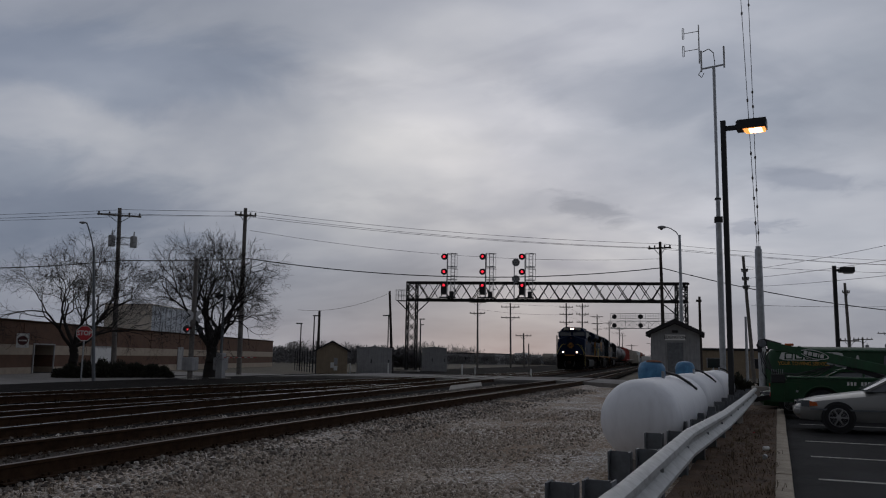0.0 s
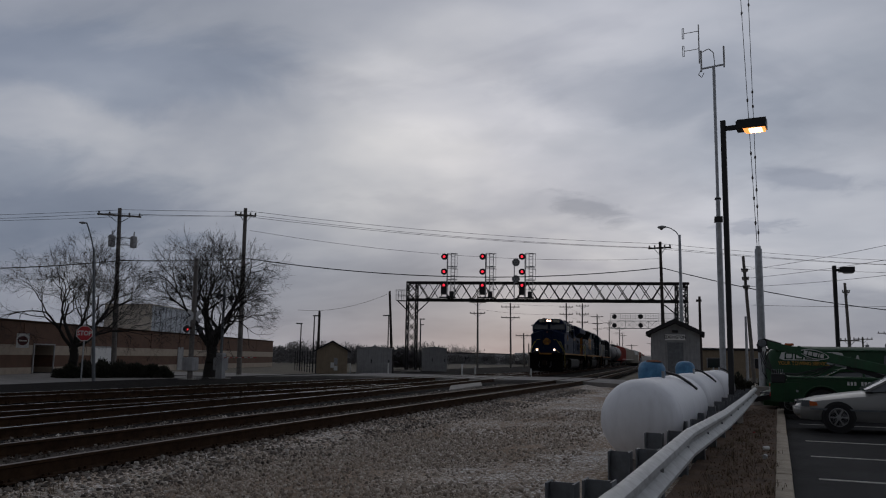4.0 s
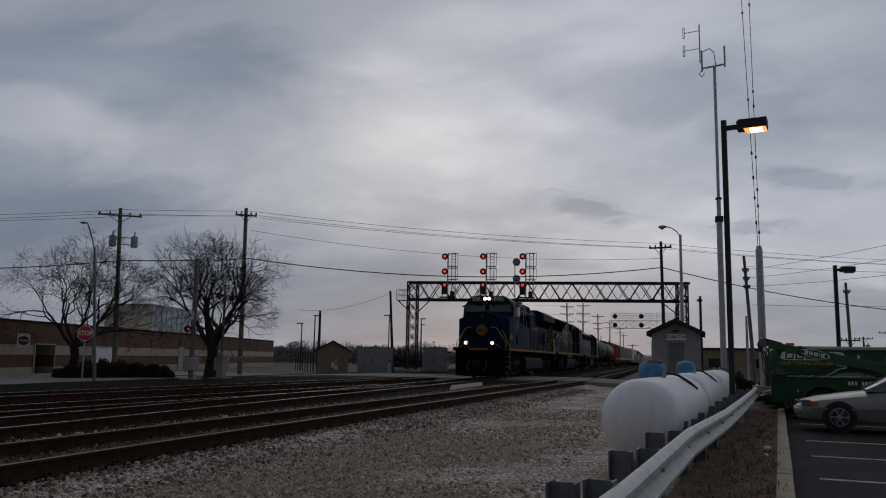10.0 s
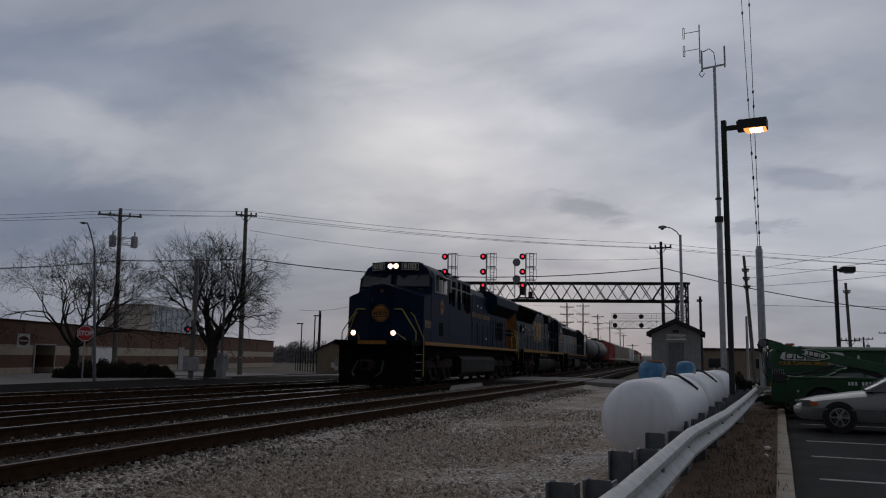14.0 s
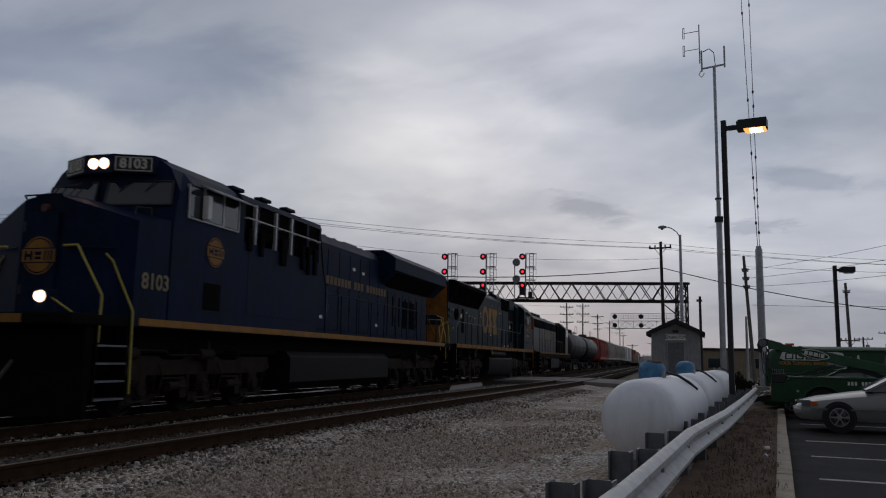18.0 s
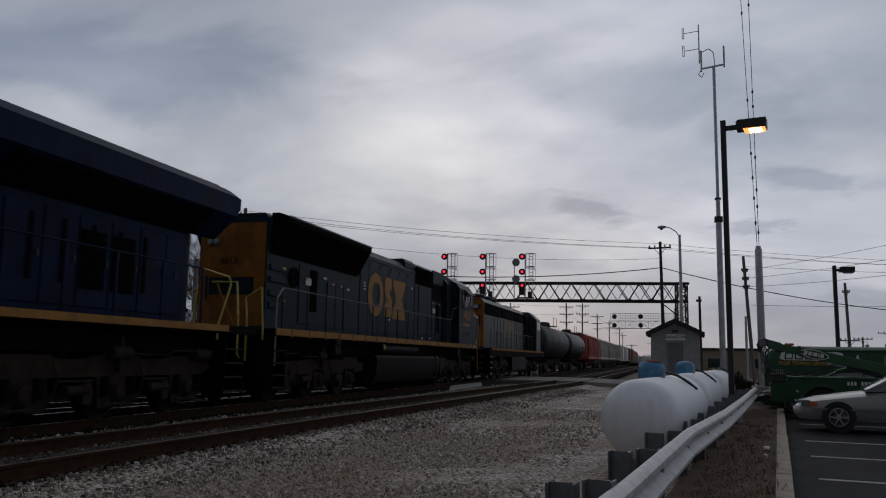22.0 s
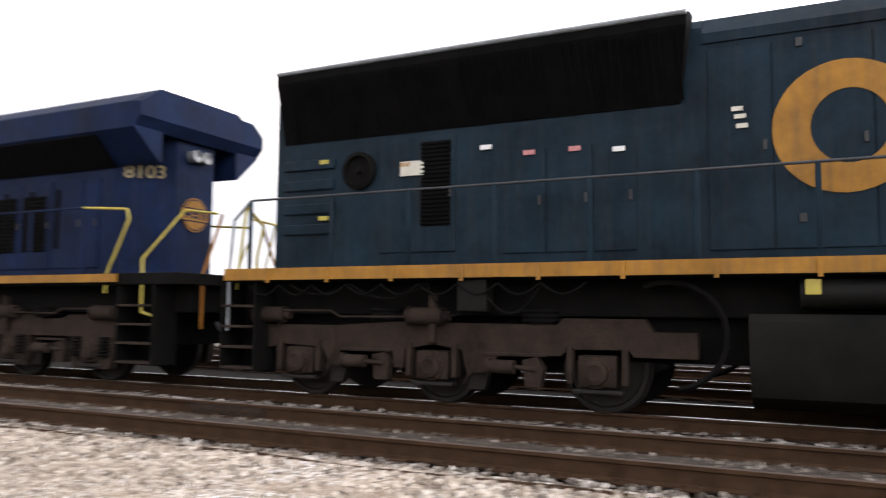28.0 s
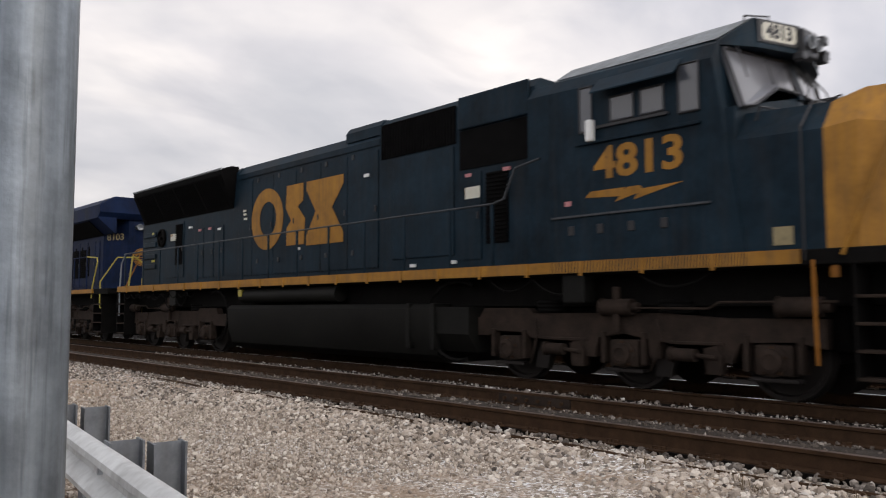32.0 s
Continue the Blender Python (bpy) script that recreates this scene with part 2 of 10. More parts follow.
    l.new(vo.outputs["Distance"], bu.inputs["Height"]); l.new(bu.outputs[0], b.inputs["Normal"])
    return m


def island_material(name, stops, rough=0.9):
    m = bpy.data.materials.new(name)
    m.use_nodes = True
    n, l = m.node_tree.nodes, m.node_tree.links
    b = n["Principled BSDF"]
    b.inputs["Roughness"].default_value = rough
    g = n.new("ShaderNodeNewGeometry")
    r = n.new("ShaderNodeValToRGB")
    while len(r.color_ramp.elements) < len(stops):
        r.color_ramp.elements.new(0.5)
    for e, (p, c) in zip(r.color_ramp.elements, stops):
        e.position, e.color = p, (*c, 1)
    l.new(g.outputs["Random Per Island"], r.inputs[0])
    co = n.new("ShaderNodeTexCoord")
    no = n.new("ShaderNodeTexNoise"); no.inputs["Scale"].default_value = 60
    l.new(co.outputs["Object"], no.inputs["Vector"])
    mr = n.new("ShaderNodeMapRange"); mr.inputs["To Min"].default_value, mr.inputs["To Max"].default_value = 0.75, 1.2
    l.new(no.outputs["Fac"], mr.inputs["Value"])
    v = n.new("ShaderNodeVectorMath"); v.operation = "SCALE"
    l.new(r.outputs[0], v.inputs[0]); l.new(mr.outputs[0], v.inputs["Scale"])
    l.new(v.outputs[0], b.inputs["Base Color"])
    return m


def glass_material(name, tint, rough=0.05):
    m = bpy.data.materials.new(name)
    m.use_nodes = True
    b = m.node_tree.nodes["Principled BSDF"]
    b.inputs["Base Color"].default_value = (*tint, 1)
    b.inputs["Roughness"].default_value = rough
    b.inputs["Specular IOR Level"].default_value = 0.9
    return m


def streaked_steel():
    """hot-dip galvanising with dull patches and scratches; long vertical streaks put reflection bands into the colour
    """
    m = material("streaked_galvanised_tube", (0.22, 0.25, 0.275), 0.45, 0.6, vary=0.25, scale=9, bump=0.10, bump_scale=30)
    n, l = m.node_tree.nodes, m.node_tree.links
    b = n["Principled BSDF"]
    co = n.new("ShaderNodeTexCoord")
    src = b.inputs["Base Color"].links[0].from_socket
    for scale, lo, hi, dark in (((15, 15, 0.4), 0.40, 0.66, 0.62), ((60, 60, 3.0), 0.55, 0.72, 0.75), ((9, 9, 4.0), 0.50, 0.66, 0.78)):
        mp = n.new("ShaderNodeMapping"); mp.inputs["Scale"].default_value = scale
        l.new(co.outputs["Object"], mp.inputs[0])
        no = n.new("ShaderNodeTexNoise"); no.inputs["Scale"].default_value, no.inputs["Detail"].default_value = 1.0, 5
        l.new(mp.outputs[0], no.inputs["Vector"])
        mr = n.new("ShaderNodeMapRange")
        mr.inputs["From Min"].default_value, mr.inputs["From Max"].default_value = lo, hi
        mr.inputs["To Min"].default_value, mr.inputs["To Max"].default_value = 1.15, dark
        l.new(no.outputs["Fac"], mr.inputs["Value"])
        v = n.new("ShaderNodeVectorMath"); v.operation = "SCALE"
        l.new(src, v.inputs[0]); l.new(mr.outputs[0], v.inputs["Scale"])
        src = v.outputs[0]
    l.new(src, b.inputs["Base Color"])
    return m


M_POSTGALV = streaked_steel()
M_GRAVEL = gravel_material()
M_BALLAST = island_material("ballast_stone", [(0.0, (0.185, 0.15, 0.12)), (0.35, (0.37, 0.31, 0.25)), (0.75, (0.50, 0.43, 0.36)), (1.0, (0.67, 0.61, 0.535))])
M_SHOULDER = island_material("dirty_shoulder_stone", [(0.0, (0.05, 0.04, 0.032)), (0.4, (0.145, 0.12, 0.10)), (0.8, (0.27, 0.235, 0.20)), (1.0, (0.58, 0.55, 0.50))])
M_BED = material("oily_ballast_bed", (0.011, 0.009, 0.0078), 0.95, vary=0.5, scale=3, bump=0.8, bump_scale=30, spec=0.05)
M_SOIL = material("bare_soil", (0.115, 0.068, 0.040), 0.95, vary=0.5, scale=2.2, bump=0.9, bump_scale=25)
M_ASPHALT = material("worn_asphalt", (0.030, 0.030, 0.031), 0.9, vary=0.6, scale=0.9, bump=0.5, bump_scale=120, spec=0.2)
M_ROAD = material("grey_road", (0.24, 0.225, 0.21), 0.9, vary=0.3, scale=0.8, bump=0.3, bump_scale=60)
M_GRASS = material("winter_grass", (0.13, 0.11, 0.075), 0.95, vary=0.5, scale=0.5, bump=0.6, bump_scale=20)
M_CONCRETE = material("weathered_concrete", (0.34, 0.32, 0.29), 0.9, vary=0.3, scale=2.5, bump=0.4, bump_scale=70)
M_KERB = material("yellowed_concrete", (0.42, 0.36, 0.28), 0.9, vary=0.3, scale=2.5, bump=0.4, bump_scale=70, stain=0.3)
M_LINE = material("worn_paint_line", (0.46, 0.45, 0.40), 0.85, vary=0.5, scale=9)
M_RAIL = material("rusted_rail", (0.050, 0.028, 0.016), 0.85, 0.0, vary=0.4, scale=6, bump=0.3, bump_scale=90, spec=0.08)
M_RAILTOP = material("polished_rail_head", (0.42, 0.41, 0.40), 0.28, 1.0, vary=0.15, scale=3)
M_RAILDULL = material("dull_rail_head", (0.20, 0.15, 0.125), 0.5, 0.7, vary=0.3, scale=5)
M_TIE = material("creosoted_tie", (0.022, 0.017, 0.013), 0.92, vary=0.45, scale=5, bump=0.6, bump_scale=50, per_object=0.35, spec=0.08)
M_GALV = material("galvanised_steel", (0.45, 0.47, 0.49), 0.42, 0.75, vary=0.3, scale=7, bump=0.06, bump_scale=30, stain=0.15)
M_WBEAM = material("painted_guard_rail", (0.55, 0.56, 0.55), 0.5, 0.15, vary=0.2, scale=4, stain=0.3, bump=0.05)
M_GPOST = material("weathered_steel_post", (0.17, 0.185, 0.20), 0.55, 0.5, vary=0.3, scale=6, stain=0.3)
M_TANK = material("white_tank_paint", (0.80, 0.815, 0.845), 0.42, vary=0.06, scale=1.6, stain=0.10, bump=0.02, bump_scale=20)
M_BLUE = material("faded_blue_plastic", (0.05, 0.20, 0.42), 0.5, vary=0.4, scale=7, second=(0.10, 0.30, 0.50))
M_RUST = material("rust", (0.16, 0.065, 0.035), 0.9, vary=0.4, scale=12, bump=0.3)
M_BLACK = material("black_paint", (0.012, 0.012, 0.014), 0.5, vary=0.4, scale=6)
M_BRIDGE = material("black_bridge_steel", (0.018, 0.017, 0.018), 0.7, 0.2, vary=0.5, scale=4, stain=0.3)
M_SIGSTEEL = material("silver_painted_steel", (0.50, 0.50, 0.50), 0.6, 0.3, vary=0.25, scale=5)
M_WOOD = material("weathered_pole_wood", (0.19, 0.175, 0.16), 0.9, vary=0.4, scale=5, bump=0.5, bump_scale=18, stain=0.3)
M_DARKWOOD = material("creosoted_pole_wood", (0.045, 0.036, 0.032), 0.9, vary=0.4, scale=5)
M_WIRE = material("cable", (0.02, 0.02, 0.022), 0.7, vary=0.0)
M_INSUL = material("porcelain", (0.10, 0.085, 0.08), 0.3, vary=0.1)
M_BARK = material("bark", (0.022, 0.018, 0.016), 0.95, vary=0.4, scale=9, bump=0.7, bump_scale=30)
# far twigs paled to grey; distance haze is put into the colour
M_SCRUB = material("hazed_far_twigs", (0.12, 0.115, 0.115), 0.95, vary=0.3, scale=0.2)
M_BRICK = material("brown_brick_wall", (0.135, 0.070, 0.044), 0.9, vary=0.25, scale=1.5, bump=0.3, bump_scale=60, stain=0.2)
M_TANBAND = material("tan_block_band", (0.42, 0.345, 0.27), 0.9, vary=0.15, scale=2, bump=0.2)
M_CREAM = material("cream_metal_siding", (0.80, 0.72, 0.62), 0.7, vary=0.1, scale=1)
M_PALE = material("pale_grey_siding", (0.50, 0.54, 0.58), 0.6, vary=0.12, scale=1)
M_HUT = material("grey_painted_block", (0.32, 0.33, 0.34), 0.85, vary=0.2, scale=3, bump=0.3, bump_scale=30, stain=0.3)
M_ROOF = material("dark_shingles", (0.028, 0.027, 0.029), 0.9, vary=0.4, scale=6, bump=0.4, bump_scale=30)
M_TANHUT = material("tan_painted_wall", (0.31, 0.245, 0.17), 0.85, vary=0.2, scale=3, bump=0.2, stain=0.2)
M_GREYCAB = material("grey_equipment_case", (0.36, 0.36, 0.365), 0.6, 0.2, vary=0.2, scale=3, stain=0.25)
M_WHITE = material("white_paint", (0.72, 0.72, 0.70), 0.6, vary=0.12, scale=6)
M_RED = material("red_sign_paint", (0.50, 0.03, 0.035), 0.45, vary=0.15, scale=8)
M_MAROON = material("dull_maroon_paint", (0.10, 0.03, 0.028), 0.6, vary=0.2)
M_SHRUB = material("evergreen_shrub", (0.040, 0.040, 0.026), 0.9, vary=0.6, scale=8)
M_LAMP = material("sodium_lamp_glow", (0.9, 0.6, 0.3), 0.4, vary=0.0, emit=(1.0, 0.34, 0.08), strength=1.3)
M_LAMPCORE = material("sodium_arc_glow", (1, 0.8, 0.5), 0.4, vary=0.0, emit=(1.0, 0.74, 0.46), strength=5.0)
M_HEADLAMP = material("headlamp_glow", (1, 0.95, 0.9), 0.3, vary=0.0, emit=(1.0, 0.80, 0.66), strength=5.0)
M_HALO = material("warm_reflector_glow", (0.9, 0.7, 0.5), 0.3, vary=0.0, emit=(1.0, 0.60, 0.40), strength=2.2)
M_DITCH = material("ditch_lamp_glow", (1, 0.85, 0.75), 0.3, vary=0.0, emit=(1.0, 0.78, 0.66), strength=7.0)
M_REDLAMP = material("red_signal_lens", (0.5, 0.02, 0.03), 0.3, vary=0.0, emit=(1.0, 0.03, 0.06), strength=1.15)
M_REDSMALL = material("red_flasher_lens", (0.4, 0.02, 0.03), 0.3, vary=0.0, emit=(1.0, 0.05, 0.06), strength=0.7)
M_LENS = material("unlit_lens", (0.10, 0.10, 0.11), 0.2, vary=0.0)
M_GLASS = glass_material("dark_glass", (0.03, 0.035, 0.04))
M_CABGLASS = glass_material("bright_windscreen_glass", (0.115, 0.115, 0.125), 0.22)
M_SIDEGLASS = glass_material("grey_side_window_glass", (0.055, 0.06, 0.07), 0.15)
M_GLASSL = glass_material("pale_cab_glass", (0.11, 0.12, 0.13), 0.12)
# rolling stock
M_NAVY = material("dark_blue_locomotive_paint", (0.0046, 0.0132, 0.042), 0.58, vary=0.5, scale=1.3, stain=0.10, spec=0.08, bump=0.12, bump_scale=1.6)
M_SLATE = material("slate_blue_locomotive_paint", (0.0082, 0.0200, 0.0300), 0.50, vary=0.5, scale=1.3, stain=0.12, spec=0.08, bump=0.12, bump_scale=1.6)
M_LOCOGREY = material("grey_locomotive_paint", (0.20, 0.22, 0.23), 0.6, vary=0.3, scale=1.8, stain=0.4)
M_GRIME = material("sooty_slate_hood_paint", (0.022, 0.026, 0.030), 0.45, vary=0.5, scale=1.4, stain=0.5, spec=0.2)
M_FADED = material("washed_out_yellow_paint", (0.20, 0.165, 0.11), 0.8, vary=0.5, scale=2.5, stain=0.5)
M_BOARD = material("cream_number_board", (0.55, 0.53, 0.44), 0.5, vary=0.1)
M_NUMGOLD = material("faded_gold_numerals", (0.26, 0.21, 0.11), 0.7, vary=0.3, scale=9, stain=0.2)
M_GOLDBAR = material("dull_gold_lettering", (0.15, 0.09, 0.034), 0.7, vary=0.35, scale=9, stain=0.3)
# darker copy of the yellow gold: grime streaks plus hood-end shade in the colour
M_GOLDDIM = material("dimmed_grimy_gold_paint", (0.27, 0.105, 0.016), 0.7, vary=0.45, scale=1.2, stain=0.5, spec=0.15)
M_GOLD = material("yellow_gold_paint", (0.32, 0.150, 0.026), 0.6, vary=0.28, scale=2.0, stain=0.34, spec=0.2)
M_HANDY = material("yellow_handrail_paint", (0.42, 0.34, 0.055), 0.5, vary=0.2, scale=5)
# black of grilles and fittings, also painted on sheets as recess shade
M_RADI = material("black_grille_and_recess", (0.0045, 0.0042, 0.0042), 0.9, vary=0.5, scale=4, spec=0.06)
M_DARKRAIL = material("worn_dark_handrail", (0.045, 0.05, 0.055), 0.5, 0.3, vary=0.35, scale=5)
M_UNDER = material("grimy_underframe", (0.0055, 0.005, 0.0045), 0.95, vary=0.5, scale=3, spec=0.1)
M_TRUCK = material("dusty_truck_casting", (0.032, 0.022, 0.0168), 0.9, vary=0.45, scale=3.5, bump=0.3, bump_scale=30, spec=0.15)
M_FUEL = material("grimy_fuel_tank", (0.0088, 0.0086, 0.0074), 0.6, vary=0.5, scale=1.2, spec=0.12)
M_WHEEL = material("brown_wheel_steel", (0.016, 0.012, 0.010), 0.7, 0.4, vary=0.4, scale=4)
M_GREYCAR = material("dirty_grey_tank_car", (0.013, 0.015, 0.017), 0.6, vary=0.3, scale=1.2, stain=0.4)
M_BLACKCAR = material("black_tank_car", (0.010, 0.010, 0.011), 0.5, vary=0.3, scale=1.2, stain=0.3)
M_REDCAR = material("faded_red_hopper", (0.42, 0.085, 0.065), 0.65, vary=0.3, scale=1.2, stain=0.35)
M_GREYHOP = material("light_grey_hopper", (0.53, 0.485, 0.42), 0.65, vary=0.2, scale=1.2, stain=0.4)
M_ORANGE = material("oxide_orange_car", (0.30, 0.10, 0.05), 0.7, vary=0.3, scale=1.2, stain=0.3)
# vehicles in the lot
M_SILVER = material("silver_car_paint", (0.30, 0.30, 0.29), 0.36, 0.3, vary=0.06, scale=3, coat=0.5)
M_GREEN = material("dark_green_truck_paint", (0.014, 0.062, 0.024), 0.4, vary=0.2, scale=2, coat=0.1, stain=0.1, spec=0.25)
# lighter copy of the truck green, a painted highlight for boom and edges
M_GREENLIT = material("lightened_truck_green", (0.022, 0.095, 0.040), 0.45, vary=0.3, scale=4, stain=0.25)
M_GOLDSIGN = material("gold_sign_lettering", (0.55, 0.30, 0.05), 0.6, vary=0.2, scale=8)
M_RUBBER = material("tyre_rubber", (0.018, 0.018, 0.019), 0.85, vary=0.3, scale=10)
M_ALLOY = material("alloy_wheel", (0.42, 0.42, 0.43), 0.35, 0.8, vary=0.1, scale=10)
M_PINK = material("faded_red_label", (0.50, 0.20, 0.20), 0.6, vary=0.3, scale=30)
M_AMBER = material("amber_lens", (0.55, 0.12, 0.03), 0.2, vary=0.0)


# ---- mesh helpers ----
def quad(bm, pts):
    return bm.faces.new([bm.verts.new(p) for p in pts])


def box(bm, x0, x1, y0, y1, z0, z1):
    v = [bm.verts.new((x, y, z)) for z in (z0, z1) for y in (y0, y1) for x in (x0, x1)]
    for f in ((0, 2, 3, 1), (4, 5, 7, 6), (0, 1, 5, 4), (2, 6, 7, 3), (1, 3, 7, 5), (0, 4, 6, 2)):
        bm.faces.new([v[i] for i in f])
    return v


def bbox(bm, x0, x1, y0, y1, z0, z1, b=0.02):
    """a box with bevelled edges"""
    t = bmesh.new()
    box(t, x0, x1, y0, y1, z0, z1)
    bmesh.ops.bevel(t, geom=t.edges[:], offset=b, segments=2, affect="EDGES", profile=0.6)
    merge(bm, t)


def merge(bm, t):
    m = bpy.data.meshes.new("tmp")
    t.to_mesh(m)
    t.free()
    bm.from_mesh(m)
    bpy.data.meshes.remove(m)


def rod(bm, p, q, r, seg=8, r2=None, caps=True):
    p, q = Vector(p), Vector(q)
    d = q - p
    if d.length < 1e-6:
        return
    rot = d.to_track_quat("Z", "Y").to_matrix()
    r2 = r if r2 is None else r2
    a, b = [], []
    for i in range(seg):
        c = Vector((math.cos(2 * math.pi * i / seg), math.sin(2 * math.pi * i / seg), 0))
        a.append(bm.verts.new(p + rot @ (c * r)))
        b.append(bm.verts.new(q + rot @ (c * r2)))
    for i in range(seg):
        j = (i + 1) % seg
        bm.faces.new((a[i], a[j], b[j], b[i]))
    if caps:
        bm.faces.new(a[::-1])
        bm.faces.new(b)


def tube(bm, pts, r, seg=6):
    for p, q in zip(pts, pts[1:]):
        rod(bm, p, q, r, seg)


def prism(bm, profile, axis, a, b):
    """a closed profile in the plane across the axis, drawn out from a to b; profile points are (x, z) for axis y, (y, z) for axis x, (x, y) for axis z"""
    def at(p, t):
        return {"y": (p[0], t, p[1]), "x": (t, p[0], p[1]), "z": (p[0], p[1], t)}[axis]
    lo, hi = [bm.verts.new(at(p, a)) for p in profile], [bm.verts.new(at(p, b)) for p in profile]
    n = len(profile)
    for i in range(n):
        j = (i + 1) % n
        bm.faces.new((lo[i], lo[j], hi[j], hi[i]))
    bm.faces.new(lo[::-1])
    bm.faces.new(hi)


def beam(bm, p, q, w, h=None):
    """a square bar from p to q"""
    p, q = Vector(p), Vector(q)
    h = h or w
    d = q - p
    rot = d.to_track_quat("Z", "Y").to_matrix()
    v = [bm.verts.new(o + rot @ Vector((x * w / 2, y * h / 2, 0))) for o in (p, q) for x, y in ((-1, -1), (1, -1), (1, 1), (-1, 1))]
    for f in ((0, 3, 2, 1), (4, 5, 6, 7), (0, 1, 5, 4), (1, 2, 6, 5), (2, 3, 7, 6), (3, 0, 4, 7)):
        bm.faces.new([v[i] for i in f])


def lathe(bm, profile, axis="z", seg=20, at=(0, 0, 0)):
    """profile of (radius, height) turned about an axis through at"""
    rings = []
    for r, h in profile:
        ring = []
        for i in range(seg):
            c, s = math.cos(2 * math.pi * i / seg) * r, math.sin(2 * math.pi * i / seg) * r
            p = {"z": (c, s, h), "y": (c, h, s), "x": (h, c, s)}[axis]
            ring.append(bm.verts.new(Vector(at) + Vector(p)))
        rings.append(ring)
    for a, b in zip(rings, rings[1:]):
        for i in range(seg):
            j = (i + 1) % seg
            bm.faces.new((a[i], a[j], b[j], b[i]))
    bm.faces.new(rings[0][::-1])
    bm.faces.new(rings[-1])


def loft(bm, rings):
    vs = [[bm.verts.new(p) for p in ring] for ring in rings]
    n = len(vs[0])
    for a, b in zip(vs, vs[1:]):
        for i in range(n):
            j = (i + 1) % n
            bm.faces.new((a[i], a[j], b[j], b[i]))
    bm.faces.new(vs[0][::-1])
    bm.faces.new(vs[-1])


def mesh_of(name, bm, mat, smooth=False, weld=False):
    if weld:
        bmesh.ops.remove_doubles(bm, verts=bm.verts, dist=1e-4)
    bmesh.ops.recalc_face_normals(bm, faces=bm.faces)
    me = bpy.data.meshes.new(name)
    bm.to_mesh(me)
    bm.free()
    me.materials.append(mat)
    if smooth:
        me.shade_smooth()
        me.set_sharp_from_angle(angle=radians(38))
    return me


def part(name, bm, mat, parent, label="", smooth=False):
    ob = new(name, mesh_of(name, bm, mat, smooth))
    ob.parent = parent
    if label:
        ob["label"] = label
    return ob


def thing(name, label, category, group="", at=None, kind=""):
    ob = new(name)
    ob.empty_display_size = 0.2
    if at is not None:
        ob.matrix_world = at
    return tagged(ob, label, category, group, kind)


def solo(name, bm, mat, label, category, group="", kind="", smooth=False, at=None):
    ob = new(name, mesh_of(name, bm, mat, smooth))
    if at is not None:
        ob.matrix_world = at
    return tagged(ob, label, category, group, kind)


def lettering(text, size, mat, parent, m, depth=0.004, name="lettering", squeeze=1.0, bold=0.0):
    """raised characters in the built-in font, as a mesh part"""
    cu = bpy.data.curves.new(name, "FONT")
    cu.body, cu.size, cu.extrude, cu.align_x, cu.align_y, cu.resolution_u = text, size, depth, "CENTER", "CENTER", 3
    cu.offset = bold
    ob = bpy.data.objects.new(name, cu)
    scene.collection.objects.link(ob)
    me = bpy.data.meshes.new_from_object(ob.evaluated_get(bpy.context.evaluated_depsgraph_get()))
    bpy.data.objects.remove(ob)
    bpy.data.curves.remove(cu)
    me.transform(m @ Matrix.Diagonal((squeeze, 1, 1, 1)))
    me.materials.clear()
    me.materials.append(mat)
    o = new(name, me)
    o.parent = parent
    return o
# ---- ground ----
RAIL_Z = 0.30


def veer(y):
    """sideways run of the near track: straight beside the camera, then bearing right up to the crossing"""
    def soft(d):
        return (d + math.sqrt(d * d + 9.0)) / 2
    return 0.055 * (soft(y - 8.0) - soft(y - 48.0))


LOT = Matrix.Rotation(radians(-7.2), 4, "Z")  # the parking lot, its kerb, fence and tanks run at this heading


def lot(x, y, z=0.0):
    return LOT @ Vector((x, y, z))


def sheet(name, x0, x1, y0, y1, z, step, bump, mat, label, category, m=None, seed=0.0, fine=0.0, rise=None, edge=None, lean=None):
    bm = bmesh.new()
    nx, ny = max(1, int((x1 - x0) / step)), max(1, int((y1 - y0) / step))
    rows = []
    for j in range(ny + 1):
        row = []
        y = y0 + (y1 - y0) * j / ny
        xe = edge(y) if edge else x1
        for i in range(nx + 1):
            x = x0 + (xe - x0) * i / nx
            h = bump * noise.noise((x * 0.35 + seed, y * 0.35, 2.0)) + fine * noise.noise((x * 2.3, y * 2.3, seed))
            if rise:
                u = max(0.0, min(1.0, (rise[1] - x) / (rise[1] - rise[0])))
                h = h * (1 - 0.8 * u) + rise[2] * u * u * (3 - 2 * u)
            row.append(bm.verts.new((x + (lean(y) * (1 - i / nx) if lean else 0.0), y, z + h)))
        rows.append(row)
    for a, b in zip(rows, rows[1:]):
        for i in range(nx):
            bm.faces.new((a[i], a[i + 1], b[i + 1], b[i]))
    return solo(name, bm, mat, label, category, kind="structure", smooth=True, at=m)


bm = bmesh.new()
quad(bm, [(-2500, -2500, -0.16), (2500, -2500, -0.16), (2500, 2500, -0.16), (-2500, 2500, -0.16)])
solo("ground", bm, M_GRASS, "flat dull winter ground reaching to the horizon", "ground", kind="structure")
sheet("gravel_yard", -6.36, 2.0, -60, 60, -0.02, 0.33, 0.05, M_GRAVEL, "pale crushed limestone yard beside the railway tracks", "gravel", fine=0.03, rise=(-6.36, -5.4, 0.11), edge=lambda y: max(-6.0, y * 0.1263 - 0.85), lean=veer)
